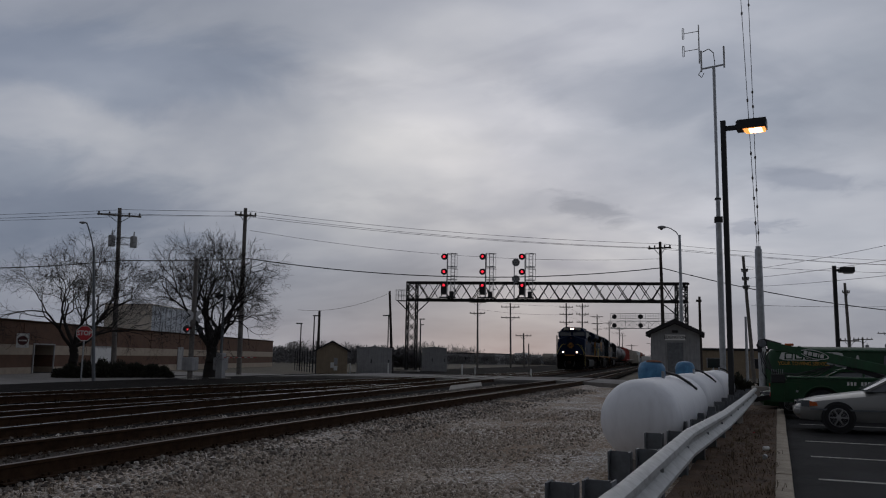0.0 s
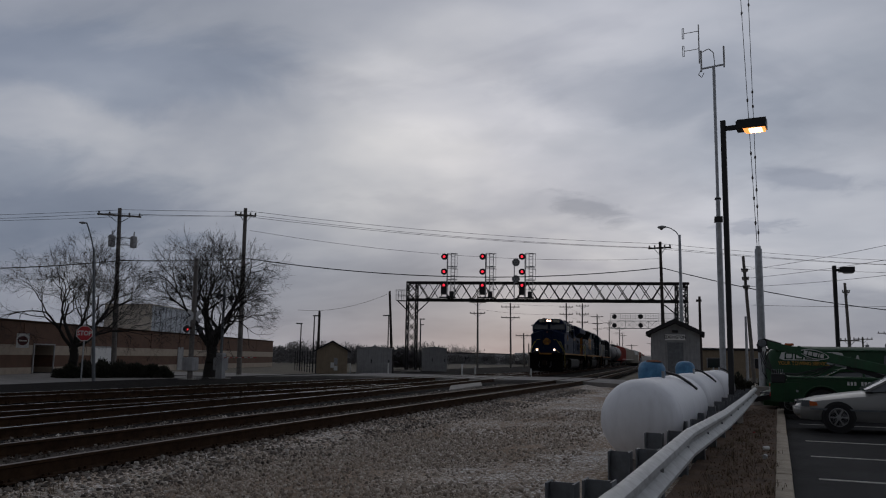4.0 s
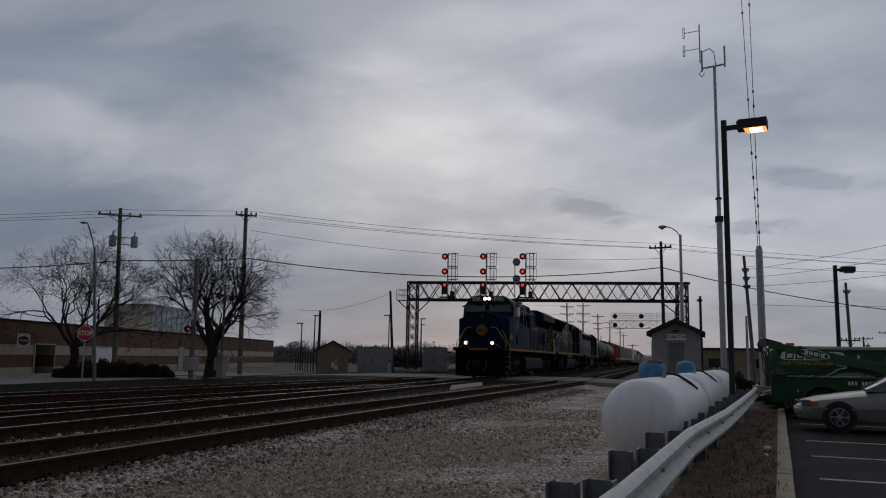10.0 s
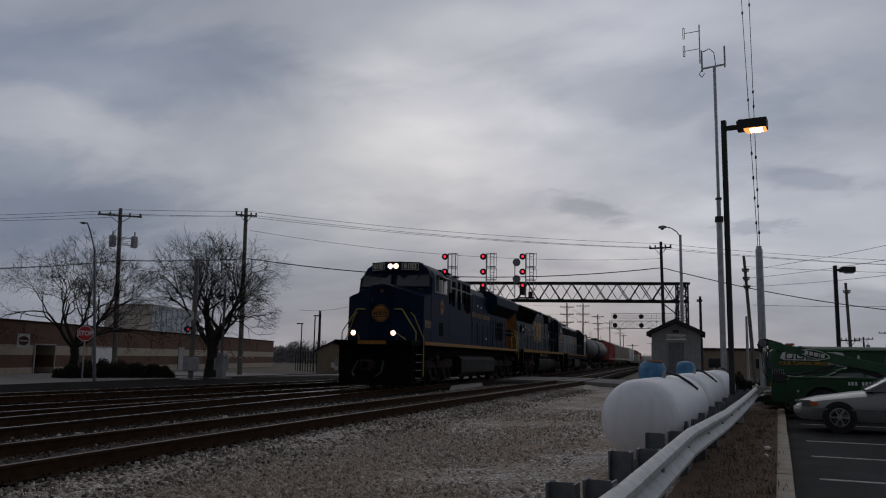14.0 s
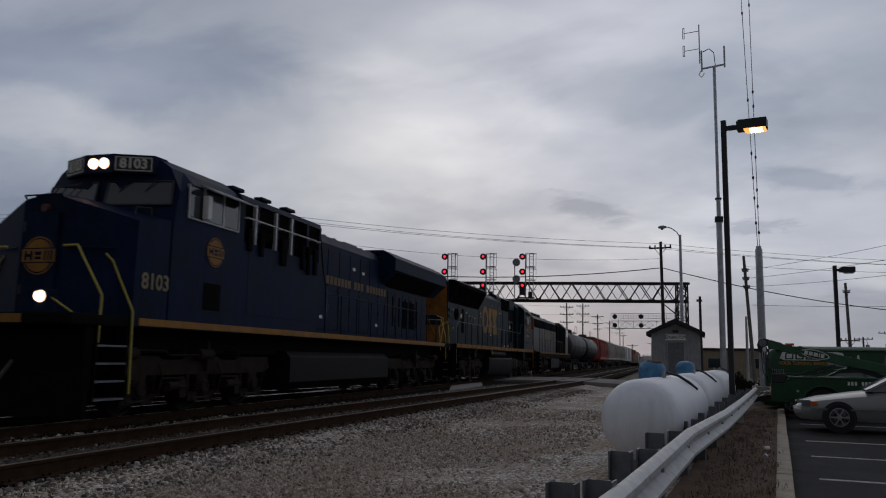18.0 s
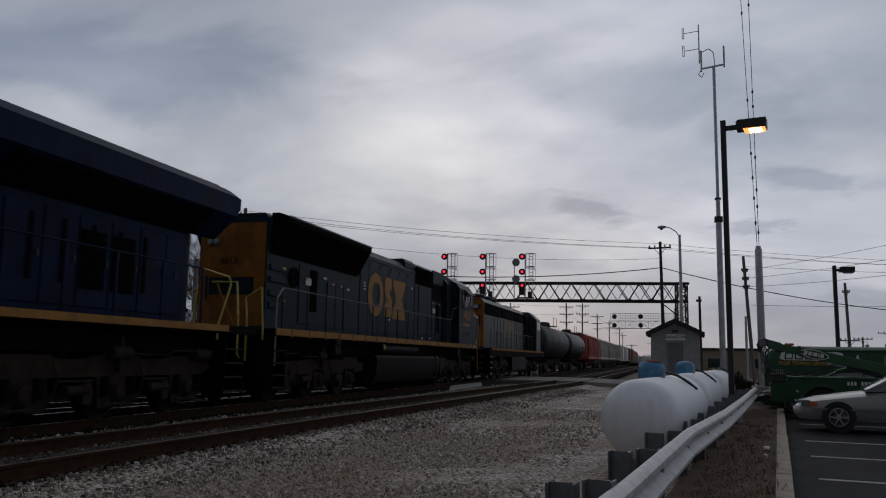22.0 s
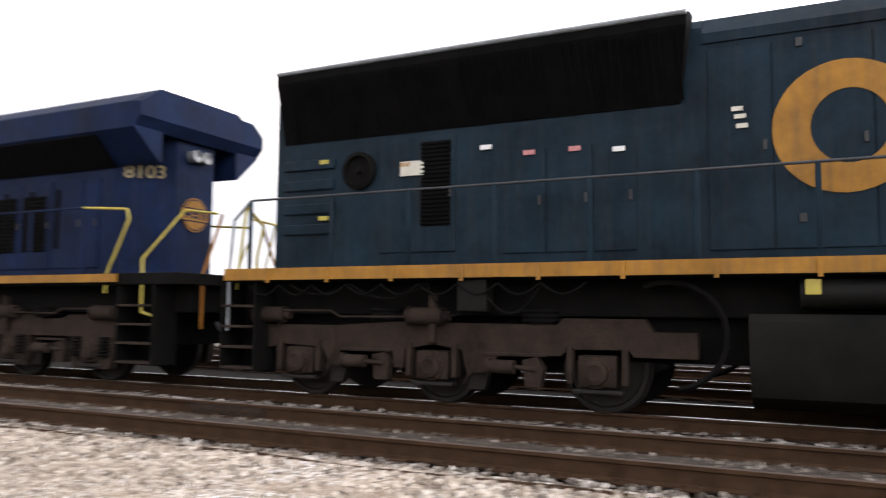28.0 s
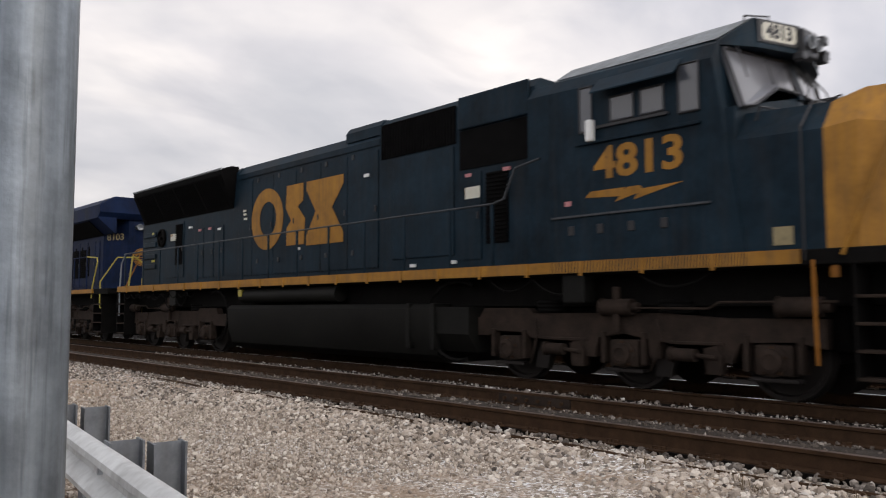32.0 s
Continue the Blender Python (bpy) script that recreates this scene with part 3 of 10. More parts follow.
sheet("track_bed", -26.0, -6.5, -90, 300, 0.09, 1.0, 0.02, M_BED, "oil-darkened ballast bed under the railway tracks", "track bed", seed=4.0, edge=lambda y: -6.5 + veer(y))
sheet("soil_strip", -1.15, -0.04, -12, 30, 0.02, 0.15, 0.02, M_SOIL, "strip of bare brown soil between guard rail and kerb", "soil", m=LOT, fine=0.025)

# asphalt parking lot, lower than its kerb
bm = bmesh.new()
box(bm, 0.12, 40, -40, 34, -0.155, -0.10)
parking = solo("parking_lot", bm, M_ASPHALT, "worn dark asphalt parking lot with faded stall lines", "parking lot", kind="structure", at=LOT)
for y in (3.5, 6.4, 9.3, 12.2, 15.1, 18.0, 22.9):
    bm = bmesh.new()
    box(bm, 0.45, 5.2, y - 0.06, y + 0.06, -0.0995, -0.096)
    part("stall_line", bm, M_LINE, parking)
# kerb in cast lengths
kerb = thing("kerb", "weathered concrete kerb edging the parking lot", "kerb", kind="structure", at=LOT)
bm = bmesh.new()
bbox(bm, -0.085, 0.11, -1.46, 1.46, -0.155, 0.055, 0.025)
km = mesh_of("kerb_stone", bm, M_KERB, smooth=True)
for i in range(-4, 10):
    k = new("kerb_stone", km)
    k.parent = kerb
    k.location = (random.uniform(-0.006, 0.006), 1.0 + i * 2.945, random.uniform(-0.006, 0.004))

# level crossing road over the tracks
bm = bmesh.new()
prism(bm, [(-60, 0.0), (-26, 0.05), (-20, 0.27), (-5, 0.27), (2, 0.03), (14, -0.10), (14, -0.14), (-60, -0.14)], "y", 45.5, 54.5)
solo("crossing_road", bm, M_ROAD, "grey road running over the tracks at a level crossing", "road", kind="structure")
sheet("far_yard", -75, -26, 12, 46, -0.02, 2.0, 0.04, M_ROAD, "pale concrete apron beyond the tracks", "pavement", seed=8)


# ---- tracks ----
def rail_profile(x):
    return [(x - 0.07, 0.122), (x + 0.07, 0.122), (x + 0.07, 0.134), (x + 0.012, 0.15), (x + 0.012, 0.258), (x + 0.036, 0.268), (x + 0.036, 0.298),
            (x - 0.036, 0.298), (x - 0.036, 0.268), (x - 0.012, 0.258), (x - 0.012, 0.15), (x - 0.07, 0.134)]


def sweep(bm, profile, y0, y1, bend):
    """a cross-section drawn along the track"""
    ys = [y0, y1] if bend is None else [y0] + [a for a in np.arange(-4.0, 60.0, 2.0) if y0 < a < y1] + [y1]
    loft(bm, [[(x + (bend(a) if bend else 0.0), a, z) for x, z in profile] for a in ys])


def track(m, y0, y1, head, label, ties, sunk=0.0, bend=None):
    tr = thing("railway_track", label, "track", "tracks", at=m, kind="structure")
    for x in (-0.7525, 0.7525):
        bm = bmesh.new()
        sweep(bm, rail_profile(x), y0, y1, bend)
        r = part("rail", bm, M_RAIL, tr)
        bm = bmesh.new()
        sweep(bm, [(x - 0.031, 0.2984), (x + 0.031, 0.2984), (x + 0.031, 0.3012), (x - 0.031, 0.3012)], y0, y1, bend)
        part("rail_head", bm, head, r)
        bm = bmesh.new()
        sweep(bm, [(x - 0.10, -0.02), (x + 0.10, -0.02), (x + 0.10, 0.1218), (x - 0.10, 0.1218)], y0, y1, bend)
        part("clogged_ballast", bm, M_BED, tr)
    bm = bmesh.new()
    bbox(bm, -1.0, 1.0, -0.11, 0.11, -0.03, 0.122, 0.012)
    tie = mesh_of("tie", bm, M_TIE)
    bm = bmesh.new()
    for x in (-0.7525, 0.7525):
        box(bm, x - 0.17, x + 0.17, -0.09, 0.09, 0.1225, 0.137)
        for sx in (-0.095, 0.095):
            box(bm, x + sx - 0.016, x + sx + 0.016, -0.06, -0.02, 0.137, 0.165)
            box(bm, x + sx - 0.016, x + sx + 0.016, 0.03, 0.07, 0.137, 0.165)
    plate = mesh_of("tie_plates", bm, M_RAIL)
    n = 0
    y = ties[0]
    while y < ties[1] and n < 290:
        t = new("tie", tie)
        t.parent = tr
        t.location, t.rotation_euler = (random.uniform(-0.06, 0.06) + (bend(y) if bend else 0.0), y, random.uniform(-0.012, 0.004) - sunk), (0, 0, random.uniform(-0.012, 0.012))
        if -26 < y < 26:
            p = new("tie_plates", plate)
            p.parent = tr
            p.location = (bend(y) if bend else 0.0, y, 0)
        y += 0.52 + random.uniform(-0.02, 0.02)
        n += 1
    # the far run of ties in one piece
    bm = bmesh.new()
    while y < y1:
        dx = bend(y) if bend else 0.0
        box(bm, dx - 1.3, dx + 1.3, y - 0.11, y + 0.11, -0.03, 0.118)
        y += 0.55
    if len(bm.verts):
        part("far_ties", bm, M_TIE, tr)["kind"] = "stuff"
    else:
        bm.free()
    return tr


track(Matrix.Translation((-7.29, 0, 0.0)), -70, 260, M_RAILDULL, "near railway track with rusty dull rails", (-36, 46), 0.075, veer)
track(Matrix.Translation((-10.35, 0, 0.0)), -90, 320, M_RAILTOP, "main railway track with polished rail heads", (-36, 46))
# two further tracks bear away to the left
for off in (0.0, -4.4):
    track(Matrix.Translation((-12.9 + off, 13, -0.005)) @ Matrix.Rotation(radians(-6.0), 4, "Z"), -85, 19 - off * 9, M_RAILTOP, "far railway track curving away beyond the main line", (-40, 18 - off * 4))

# rail joint bars and a plank panel on the near track
jb = thing("rail_joint", "rusty bolted joint bars on the near rail", "rail joint", at=Matrix.Translation((-8.04, -7.1, 0)))
bm = bmesh.new()
box(bm, 0.012, 0.05, -0.62, 0.62, 0.15, 0.262)
part("joint_bar", bm, M_TRUCK, jb)
for i in range(6):
    bm = bmesh.new()
    rod(bm, (0.05, -0.50 + i * 0.2, 0.205), (0.085, -0.50 + i * 0.2, 0.205), 0.024, 6)
    part("bolt", bm, M_RAIL, jb)
bm = bmesh.new()
loft(bm, [[(-9.3, 34.8, z), (-8.14, 30.2, z), (-8.14, 36.0, z), (-9.3, 40.9, z)] for z in (0.08, 0.225)])
solo("crossing_plank", bm, M_CONCRETE, "pale worn slab lying between the two tracks", "slab")


# ---- loose stones ----
def stones(name, n, area, size, mat, label, z=0.0, rounded=False):
    """scattered broken stones, one object"""
    rng = np.random.default_rng(len(name) * 7 + n)
    base = np.array([(1, 0, 0), (-1, 0, 0), (0, 1, 0), (0, -1, 0), (0, 0, 1), (0, 0, -1)], float)
    tri = np.array([(0, 2, 4), (2, 1, 4), (1, 3, 4), (3, 0, 4), (2, 0, 5), (1, 2, 5), (3, 1, 5), (0, 3, 5)])
    if rounded:
        g = (1 + math.sqrt(5)) / 2
        base = np.array([(-1, g, 0), (1, g, 0), (-1, -g, 0), (1, -g, 0), (0, -1, g), (0, 1, g), (0, -1, -g), (0, 1, -g), (g, 0, -1), (g, 0, 1), (-g, 0, -1), (-g, 0, 1)], float) / 1.9
        tri = np.array([(0, 11, 5), (0, 5, 1), (0, 1, 7), (0, 7, 10), (0, 10, 11), (1, 5, 9), (5, 11, 4), (11, 10, 2), (10, 7, 6), (7, 1, 8), (3, 9, 4), (3, 4, 2), (3, 2, 6), (3, 6, 8), (3, 8, 9), (4, 9, 5), (2, 4, 11), (6, 2, 10), (8, 6, 7), (9, 8, 1)])
    k = len(base)
    vs, fs = [], []
    for i in range(n):
        x, y = area(rng)
        s = size * rng.uniform(0.45, 1.25) ** 1.2
        q = Euler(rng.uniform(0, 6.28, 3)).to_matrix()
        pts = (base * rng.uniform(0.72 if rounded else 0.6, 1.2, (k, 1)) * (s * rng.uniform(0.65, 1.2, 3))) @ np.array(q)
        zz = z if z is not None else 0.11 * max(0.0, min(1.0, (-5.4 - x + 0.92 * veer(y)) / 0.96)) ** 1.6 - 0.01
        vs.append(pts + (x, y, zz + s * 0.25))
        fs.append(tri + k * i)
    me = bpy.data.meshes.new(name)
    me.from_pydata(np.concatenate(vs).tolist(), [], np.concatenate(fs).tolist())
    me.materials.append(mat)
    return tagged(new(name, me), label, "gravel", kind="stuff")


stones("yard_stones", 30000, lambda g: (g.uniform(-6.0, -1.3) if g.random() < 0.9 else g.uniform(-6.2, -4.5), g.choice([-1, 1]) * g.uniform(0, 1) ** 1.5 * 24), 0.025, M_BALLAST, "loose pale stones strewn over the gravel yard", None, True)
stones("shoulder_ballast", 17000, lambda g: (lambda y: (-6.45 + veer(y) + abs(g.normal(0, 0.55)), y))(g.uniform(-22, 40)), 0.029, M_SHOULDER, "dirty broken stone along the outer edge of the near track", None, True)
stones("fine_gravel", 60000, lambda g: (g.uniform(-6.1, -1.1), g.uniform(-12.5, -0.8)) if g.random() < 0.6 else (g.uniform(-6.1, -1.6), 3.5 + 11 * g.uniform(0, 1) ** 1.4), 0.0165, M_BALLAST, "small crushed stone covering the gravel yard", None)
stones("edge_cobbles", 4500, lambda g: (-6.2 + abs(g.normal(0, 0.42)), g.uniform(-13, 1.5)), 0.036, M_BALLAST, "larger pale stones along the foot of the near track", None, True)
bm = bmesh.new()
loft(bm, [[(-9.42, a, 0.05), (-9.25, a, 0.168), (-8.45 + veer(a), a, 0.168), (-8.25 + veer(a), a, 0.05)] for a in [-50.0] + list(np.arange(0.0, 46.0, 3.0)) + [45.4]])
solo("centre_ballast", bm, M_BED, "dark ridge of gravel between the two tracks", "gravel", kind="structure")
stones("between_ballast", 12000, lambda g: (lambda y: (g.normal(-8.80 + veer(y) * 0.75, 0.22), y))(g.uniform(-22, 40)), 0.030, M_SHOULDER, "broken stone on the ridge between the tracks", 0.163)
bm = bmesh.new()
sweep(bm, [(-7.93, 0.06), (-6.65, 0.06), (-6.66, 0.125), (-7.0, 0.14), (-7.6, 0.14), (-7.92, 0.125)], -36, 45, veer)
solo("crib_fill", bm, material("packed_crib_dirt", (0.042, 0.031, 0.023), 0.95, vary=0.5, scale=5, bump=0.9, bump_scale=45), "dirt and cinders packed between the near rails", "track bed", kind="structure")
stones("crib_ballast", 9000, lambda g: (lambda y: (g.uniform(-7.92, -6.66) + veer(y), y))(g.uniform(-20, 26)), 0.030, island_material("dirty_ballast", [(0.0, (0.04, 0.031, 0.024)), (0.7, (0.10, 0.08, 0.064)), (1.0, (0.28, 0.245, 0.21))]), "dirty ballast between the near rails", 0.13)
bm = bmesh.new()
tube(bm, [(-6.16 + 0.025 * math.sin(a * 1.3), a * 1.0, 0.085 + 0.012 * math.sin(a * 2.1)) for a in range(-16, 3)], 0.022, 6)
solo("ground_cable", bm, M_RAIL, "rusty cable lying half buried beside the near rail", "cable", smooth=True)
bm = bmesh.new()
for a in range(7):
    rod(bm, (0, 0, 0.02), (math.cos(a * 0.9) * 0.13, math.sin(a * 0.9) * 0.1, 0.05 + 0.1 * (a % 3)), 0.035, 5, 0.01)
solo("litter", bm, M_WHITE, "crumpled white plastic litter lying on the gravel", "litter", at=Matrix.Translation((-5.55, 4.85, 0.05)))

soil_bits = stones("soil_debris", 2600, lambda g: tuple((LOT @ Vector((g.uniform(-0.95, -0.12), g.uniform(2.5, 27), 0)))[:2]), 0.013, island_material("soil_debris", [(0.0, (0.06, 0.037, 0.022)), (0.6, (0.14, 0.085, 0.05)), (0.95, (0.20, 0.15, 0.10)), (1.0, (0.40, 0.37, 0.33))]), "dead leaves, clods and small stones on the soil strip", 0.03)
soil_bits["category"] = "debris"

# rubbish lying on the soil strip
for nm, (x, y), mat, lab, turn in (("paper_cup", (1.57, 14.30), M_WHITE, "crushed white paper cup on the soil", 20), ("paper_cup", (1.41, 13.04), M_GALV, "dented pale drink can on the soil", 75), ("bottle_cap", (1.70, 17.46), M_RED, "small red plastic scrap on the soil", 40)):
    bm = bmesh.new()
    k = 0.4 if nm == "bottle_cap" else 1.0
    lathe(bm, [(0.028 * k, -0.05 * k), (0.033 * k, -0.045 * k), (0.036 * k, 0.04 * k), (0.030 * k, 0.05 * k)], "x", 14)
    solo(nm, bm, mat, lab, "litter", smooth=True, at=Matrix.Translation((x, y, 0.06)) @ Matrix.Rotation(radians(turn), 4, "Z"))


def dry_tufts(n, area, seed):
    """thin bent blades of dead grass in clumps, one object"""
    rng = np.random.default_rng(seed)
    vs, fs = [], []
    for i in range(n):
        x, y, z = area(rng)
        for j in range(14):
            a, l = rng.uniform(0, 6.28), rng.uniform(0.04, 0.13)
            b = np.array((x + rng.normal(0, 0.05), y + rng.normal(0, 0.05), z))
            o = np.array((math.cos(a), math.sin(a), 0))
            w = np.array((-o[1], o[0], 0)) * 0.003
            m, t = b + o * l * 0.35 + (0, 0, l * 0.7), b + o * l * 0.9 + (0, 0, l * 0.85)
            k = len(vs)
            vs += [b - w, b + w, m + w, m - w, t]
            fs += [(k, k + 1, k + 2, k + 3), (k + 3, k + 2, k + 4)]
    me = bpy.data.meshes.new("dry_grass")
    me.from_pydata([tuple(v) for v in vs], [], fs)
    me.materials.append(M_DRYGRASS)
    return tagged(new("dry_grass", me), "sparse tufts of dead brown grass in gravel and soil", "grass", kind="stuff")


M_DRYGRASS = island_material("dead_grass_blades", [(0.0, (0.06, 0.04, 0.022)), (0.6, (0.14, 0.10, 0.06)), (1.0, (0.26, 0.20, 0.12))])
dry_tufts(190, lambda g: (g.normal(-6.05, 0.22), g.uniform(-14, 24), 0.05) if g.random() < 0.45 else (*tuple((LOT @ Vector((g.uniform(-1.0, -0.1), g.uniform(2.5, 20), 0)))[:2]), 0.03), 21)

# ---- guard rail ----
guard = thing("guard_rail", "pale painted steel W-beam guard rail beside the gravel", "guard rail", at=LOT)
WPROF = [(0.0, 0.155), (0.035, 0.148), (0.078, 0.118), (0.082, 0.085), (0.05, 0.055), (0.004, 0.02), (0.0, 0.0), (0.004, -0.02), (0.05, -0.055), (0.082, -0.085), (0.078, -0.118), (0.035, -0.148), (0.0, -0.155)]


def w_beam(a, b):
    bm = bmesh.new()
    prof = WPROF + [(x - 0.009, z * 0.985) for x, z in WPROF[::-1]]
    va, vb = [bm.verts.new((a[0] + x, a[1], a[2] + z)) for x, z in prof], [bm.verts.new((b[0] + x, b[1], b[2] + z)) for x, z in prof]
    n = len(prof)
    for i in range(n):
        j = (i + 1) % n
        bm.faces.new((va[i], va[j], vb[j], vb[i]))
    bm.faces.new(va[::-1]); bm.faces.new(vb)
    return part("w_beam", bm, M_WBEAM, guard, smooth=True)


knots = [(-0.99, -16, 0.56), (-0.98, -10.6, 0.56), (-0.97, -6.4, 0.56), (-0.97, -2.4, 0.555), (-0.96, 1.4, 0.55), (-0.93, 5.05, 0.545), (-0.91, 8.7, 0.60), (-0.80, 12.9, 0.57), (-0.74, 17.0, 0.575), (-0.70, 21.0, 0.58), (-0.68, 25.2, 0.58)]
for a, b in zip(knots, knots[1:]):
    w_beam(a, (b[0] + 0.004, b[1] + 0.16, b[2] + 0.003))


def guard_x(y):
    for a, b in zip(knots, knots[1:]):
        if a[1] <= y <= b[1]:
            return a[0] + (b[0] - a[0]) * (y - a[1]) / (b[1] - a[1])
    return -0.7


y = -12.2
while y < 25.5:
    gx = guard_x(y)
    bm = bmesh.new()
    # H-section post and its spacer block
    for z0, z1, dx in ((-0.1, 0.70, -0.42), (0.40, 0.73, -0.19)):
        box(bm, gx + dx, gx + dx + 0.012, y - 0.075, y + 0.075, z0, z1)
        box(bm, gx + dx + 0.17, gx + dx + 0.182, y - 0.075, y + 0.075, z0, z1)
        box(bm, gx + dx + 0.012, gx + dx + 0.17, y - 0.005, y + 0.005, z0, z1)
    part("post", bm, M_GPOST, guard, "grey galvanised H-section post with spacer block")
    bm = bmesh.new()
    rod(bm, (gx - 0.005, y - 0.03, 0.57), (gx + 0.03, y - 0.03, 0.57), 0.018, 8)
    part("bolt", bm, M_GALV, guard)
    y += 1.905

# galvanised post close to the camera
bm = bmesh.new()
lathe(bm, [(0.107, -0.1), (0.107, 3.6)], "z", 40)
gp = thing("steel_post", "thick round galvanised steel post beside the guard rail", "post", at=Matrix.Translation((-0.455, -1.87, 0)))
part("tube", bm, M_POSTGALV, gp, smooth=True)
bm = bmesh.new()
rod(bm, (0.092, 0.05, -0.1), (0.092, 0.05, 3.55), 0.010, 8)
part("weld_seam", bm, M_POSTGALV, gp)
bm = bmesh.new()
rod(bm, (0.075, 0.078, -0.1), (0.075, 0.078, 3.55), 0.007, 8)
part("weld_seam", bm, M_POSTGALV, gp)


# ---- propane tanks ----
def propane_tank(y0, y1, dome, rusty):
    m = LOT @ Matrix.Translation((-1.65 if y0 < 12 else -1.73, (y0 + y1) / 2, 0.0))
    tk = thing("propane_tank", "white horizontal propane tank " + ("with a rust-worn blue valve dome" if rusty else "with a blue valve dome" if y0 < 20 else "with black stencilled marks"), "propane tank", "propane tanks", at=m)
    h, r, zc = (y1 - y0) / 2, 0.515, 0.705
    prof = []
    for i in range(9):
        a = math.pi / 2 * i / 8
        prof.append((max(0.002, r * math.sin(a)), -h + 0.46 * (1 - math.cos(a))))
    prof += [(rr, -yy) for rr, yy in prof[::-1]]
    bm = bmesh.new()
    lathe(bm, prof, "y", 48, (0, 0, zc))
    shell = part("shell", bm, M_TANK, tk, smooth=True)
    for yy in (-h + 0.47, h - 0.47):
        bm = bmesh.new()
        lathe(bm, [(r - 0.01, yy - 0.02), (r + 0.0015, yy - 0.008), (r + 0.0015, yy + 0.008), (r - 0.01, yy + 0.02)], "y", 48, (0, 0, zc))
        part("weld_seam", bm, M_TANK, shell, smooth=True)
    if y0 < 20:
        bm = bmesh.new()
        lathe(bm, [(0.195, zc + r - 0.04), (0.205, zc + r + 0.06), (0.20, zc + r + 0.13), (0.165, zc + r + 0.20), (0.10, zc + r + 0.235), (0.03, zc + r + 0.245)], "z", 28, (-0.12, dome, 0))
        d = part("valve_dome", bm, M_BLUE, tk, "faded blue plastic valve dome", smooth=True)
        if rusty:
            bm = bmesh.new()
            lathe(bm, [(0.15, zc + r + 0.217), (0.09, zc + r + 0.245), (0.01, zc + r + 0.253)], "z", 20, (-0.10, dome, 0))
            part("rust_patch", bm, M_RUST, d, "rusty worn patch")
    bm = bmesh.new()
    rod(bm, (0.1, dome - 0.42, zc + r - 0.06), (0.1, dome - 0.42, zc + r + 0.09), 0.022, 8)
    part("relief_valve", bm, M_GALV, tk, smooth=True)
    bm = bmesh.new()
    rod(bm, (-0.12, dome + 0.42, zc + r - 0.06), (-0.12, dome + 0.42, zc + r + 0.07), 0.022, 8)
    part("relief_valve", bm, M_GALV, tk, smooth=True)
    bm = bmesh.new()
    tube(bm, [(0.05, dome + 0.22, zc + r + 0.07), (0.2, dome + 0.45, zc + r + 0.02), (0.33, dome + 0.8, zc + r - 0.09), (0.42, dome + 1.1, zc + r - 0.2)], 0.022, 8)
    part("hose", bm, M_BLACK, tk, "black rubber hose", smooth=True)
    for yy in (-h + 0.95, h - 0.95):
        bm = bmesh.new()
        prism(bm, [(-0.42, 0.0), (0.42, 0.0), (0.40, 0.34), (0.25, 0.31), (0.0, 0.265), (-0.25, 0.31), (-0.40, 0.34)], "y", yy - 0.1, yy + 0.1)
        part("saddle", bm, M_CONCRETE, tk, "concrete saddle")
    bm = bmesh.new()
    box(bm, 0.09, 0.17, -h + 0.062, -h + 0.066, zc - 0.24, zc - 0.19)
    return tk, bm


for y0, y1, dm, rusty in ((10.1, 14.9, -0.1, True), (15.8, 20.6, -0.35, False), (21.3, 26.1, 1.9, False)):
    tk, bm = propane_tank(y0, y1, dm, rusty)
    bm.free()
    if y0 > 20:
        bm = bmesh.new()
        for i, w in enumerate((0.22, 0.3, 0.26)):
            box(bm, 0.5, 0.519, -1.3 + i * 0.02, -1.3 + w, 0.84 - i * 0.09, 0.89 - i * 0.09)
        part("stencil_bars", bm, M_BLACK, tk, "small black stencilled marks")


# ---- lamps and masts near the tanks ----
def square_lamp(at, height, w, arm, head_l, lit, turn, label):
    lp = thing("lot_lamp", label, "lamp post", "parking lot lamps", at=at @ Matrix.Rotation(radians(turn), 4, "Z"))
    bm = bmesh.new()
    bbox(bm, -w / 2, w / 2, -w / 2, w / 2, 0, height, 0.008)
    part("pole", bm, M_BLACK, lp)
    bm = bmesh.new()
    lathe(bm, [(0.24, -0.1), (0.24, 0.35), (0.22, 0.37)], "z", 20)
    part("concrete_footing", bm, M_CONCRETE, lp, smooth=True)
    bm = bmesh.new()
    box(bm, w / 2, w / 2 + arm, -0.045, 0.045, height - 0.26, height - 0.15)
    part("arm", bm, M_BLACK, lp)
    bm = bmesh.new()
    prism(bm, [(w / 2 + arm, height - 0.30), (w / 2 + arm + head_l, height - 0.30), (w / 2 + arm + head_l, height - 0.07), (w / 2 + arm + 0.05, height - 0.07), (w / 2 + arm, height - 0.12)], "y", -0.2, 0.2)
    hd = part("lamp_head", bm, M_BLACK, lp)
    bm = bmesh.new()
    x0 = w / 2 + arm
    prism(bm, [(x0 + 0.16, height - 0.302), (x0 + head_l - 0.03, height - 0.302), (x0 + head_l - 0.05, height - 0.355), (x0 + 0.22, height - 0.355)], "y", -0.17, 0.17)
    ln = part("lens", bm, M_LAMP if lit else M_LENS, hd, "glowing orange sodium lens" if lit else "")
    if lit:
        bm = bmesh.new()
        bbox(bm, x0 + 0.30, x0 + head_l - 0.10, -0.178, 0.12, height - 0.362, height - 0.315, 0.012)
        part("arc_tube", bm, M_LAMPCORE, ln, "white-hot core of the lamp")
    return lp


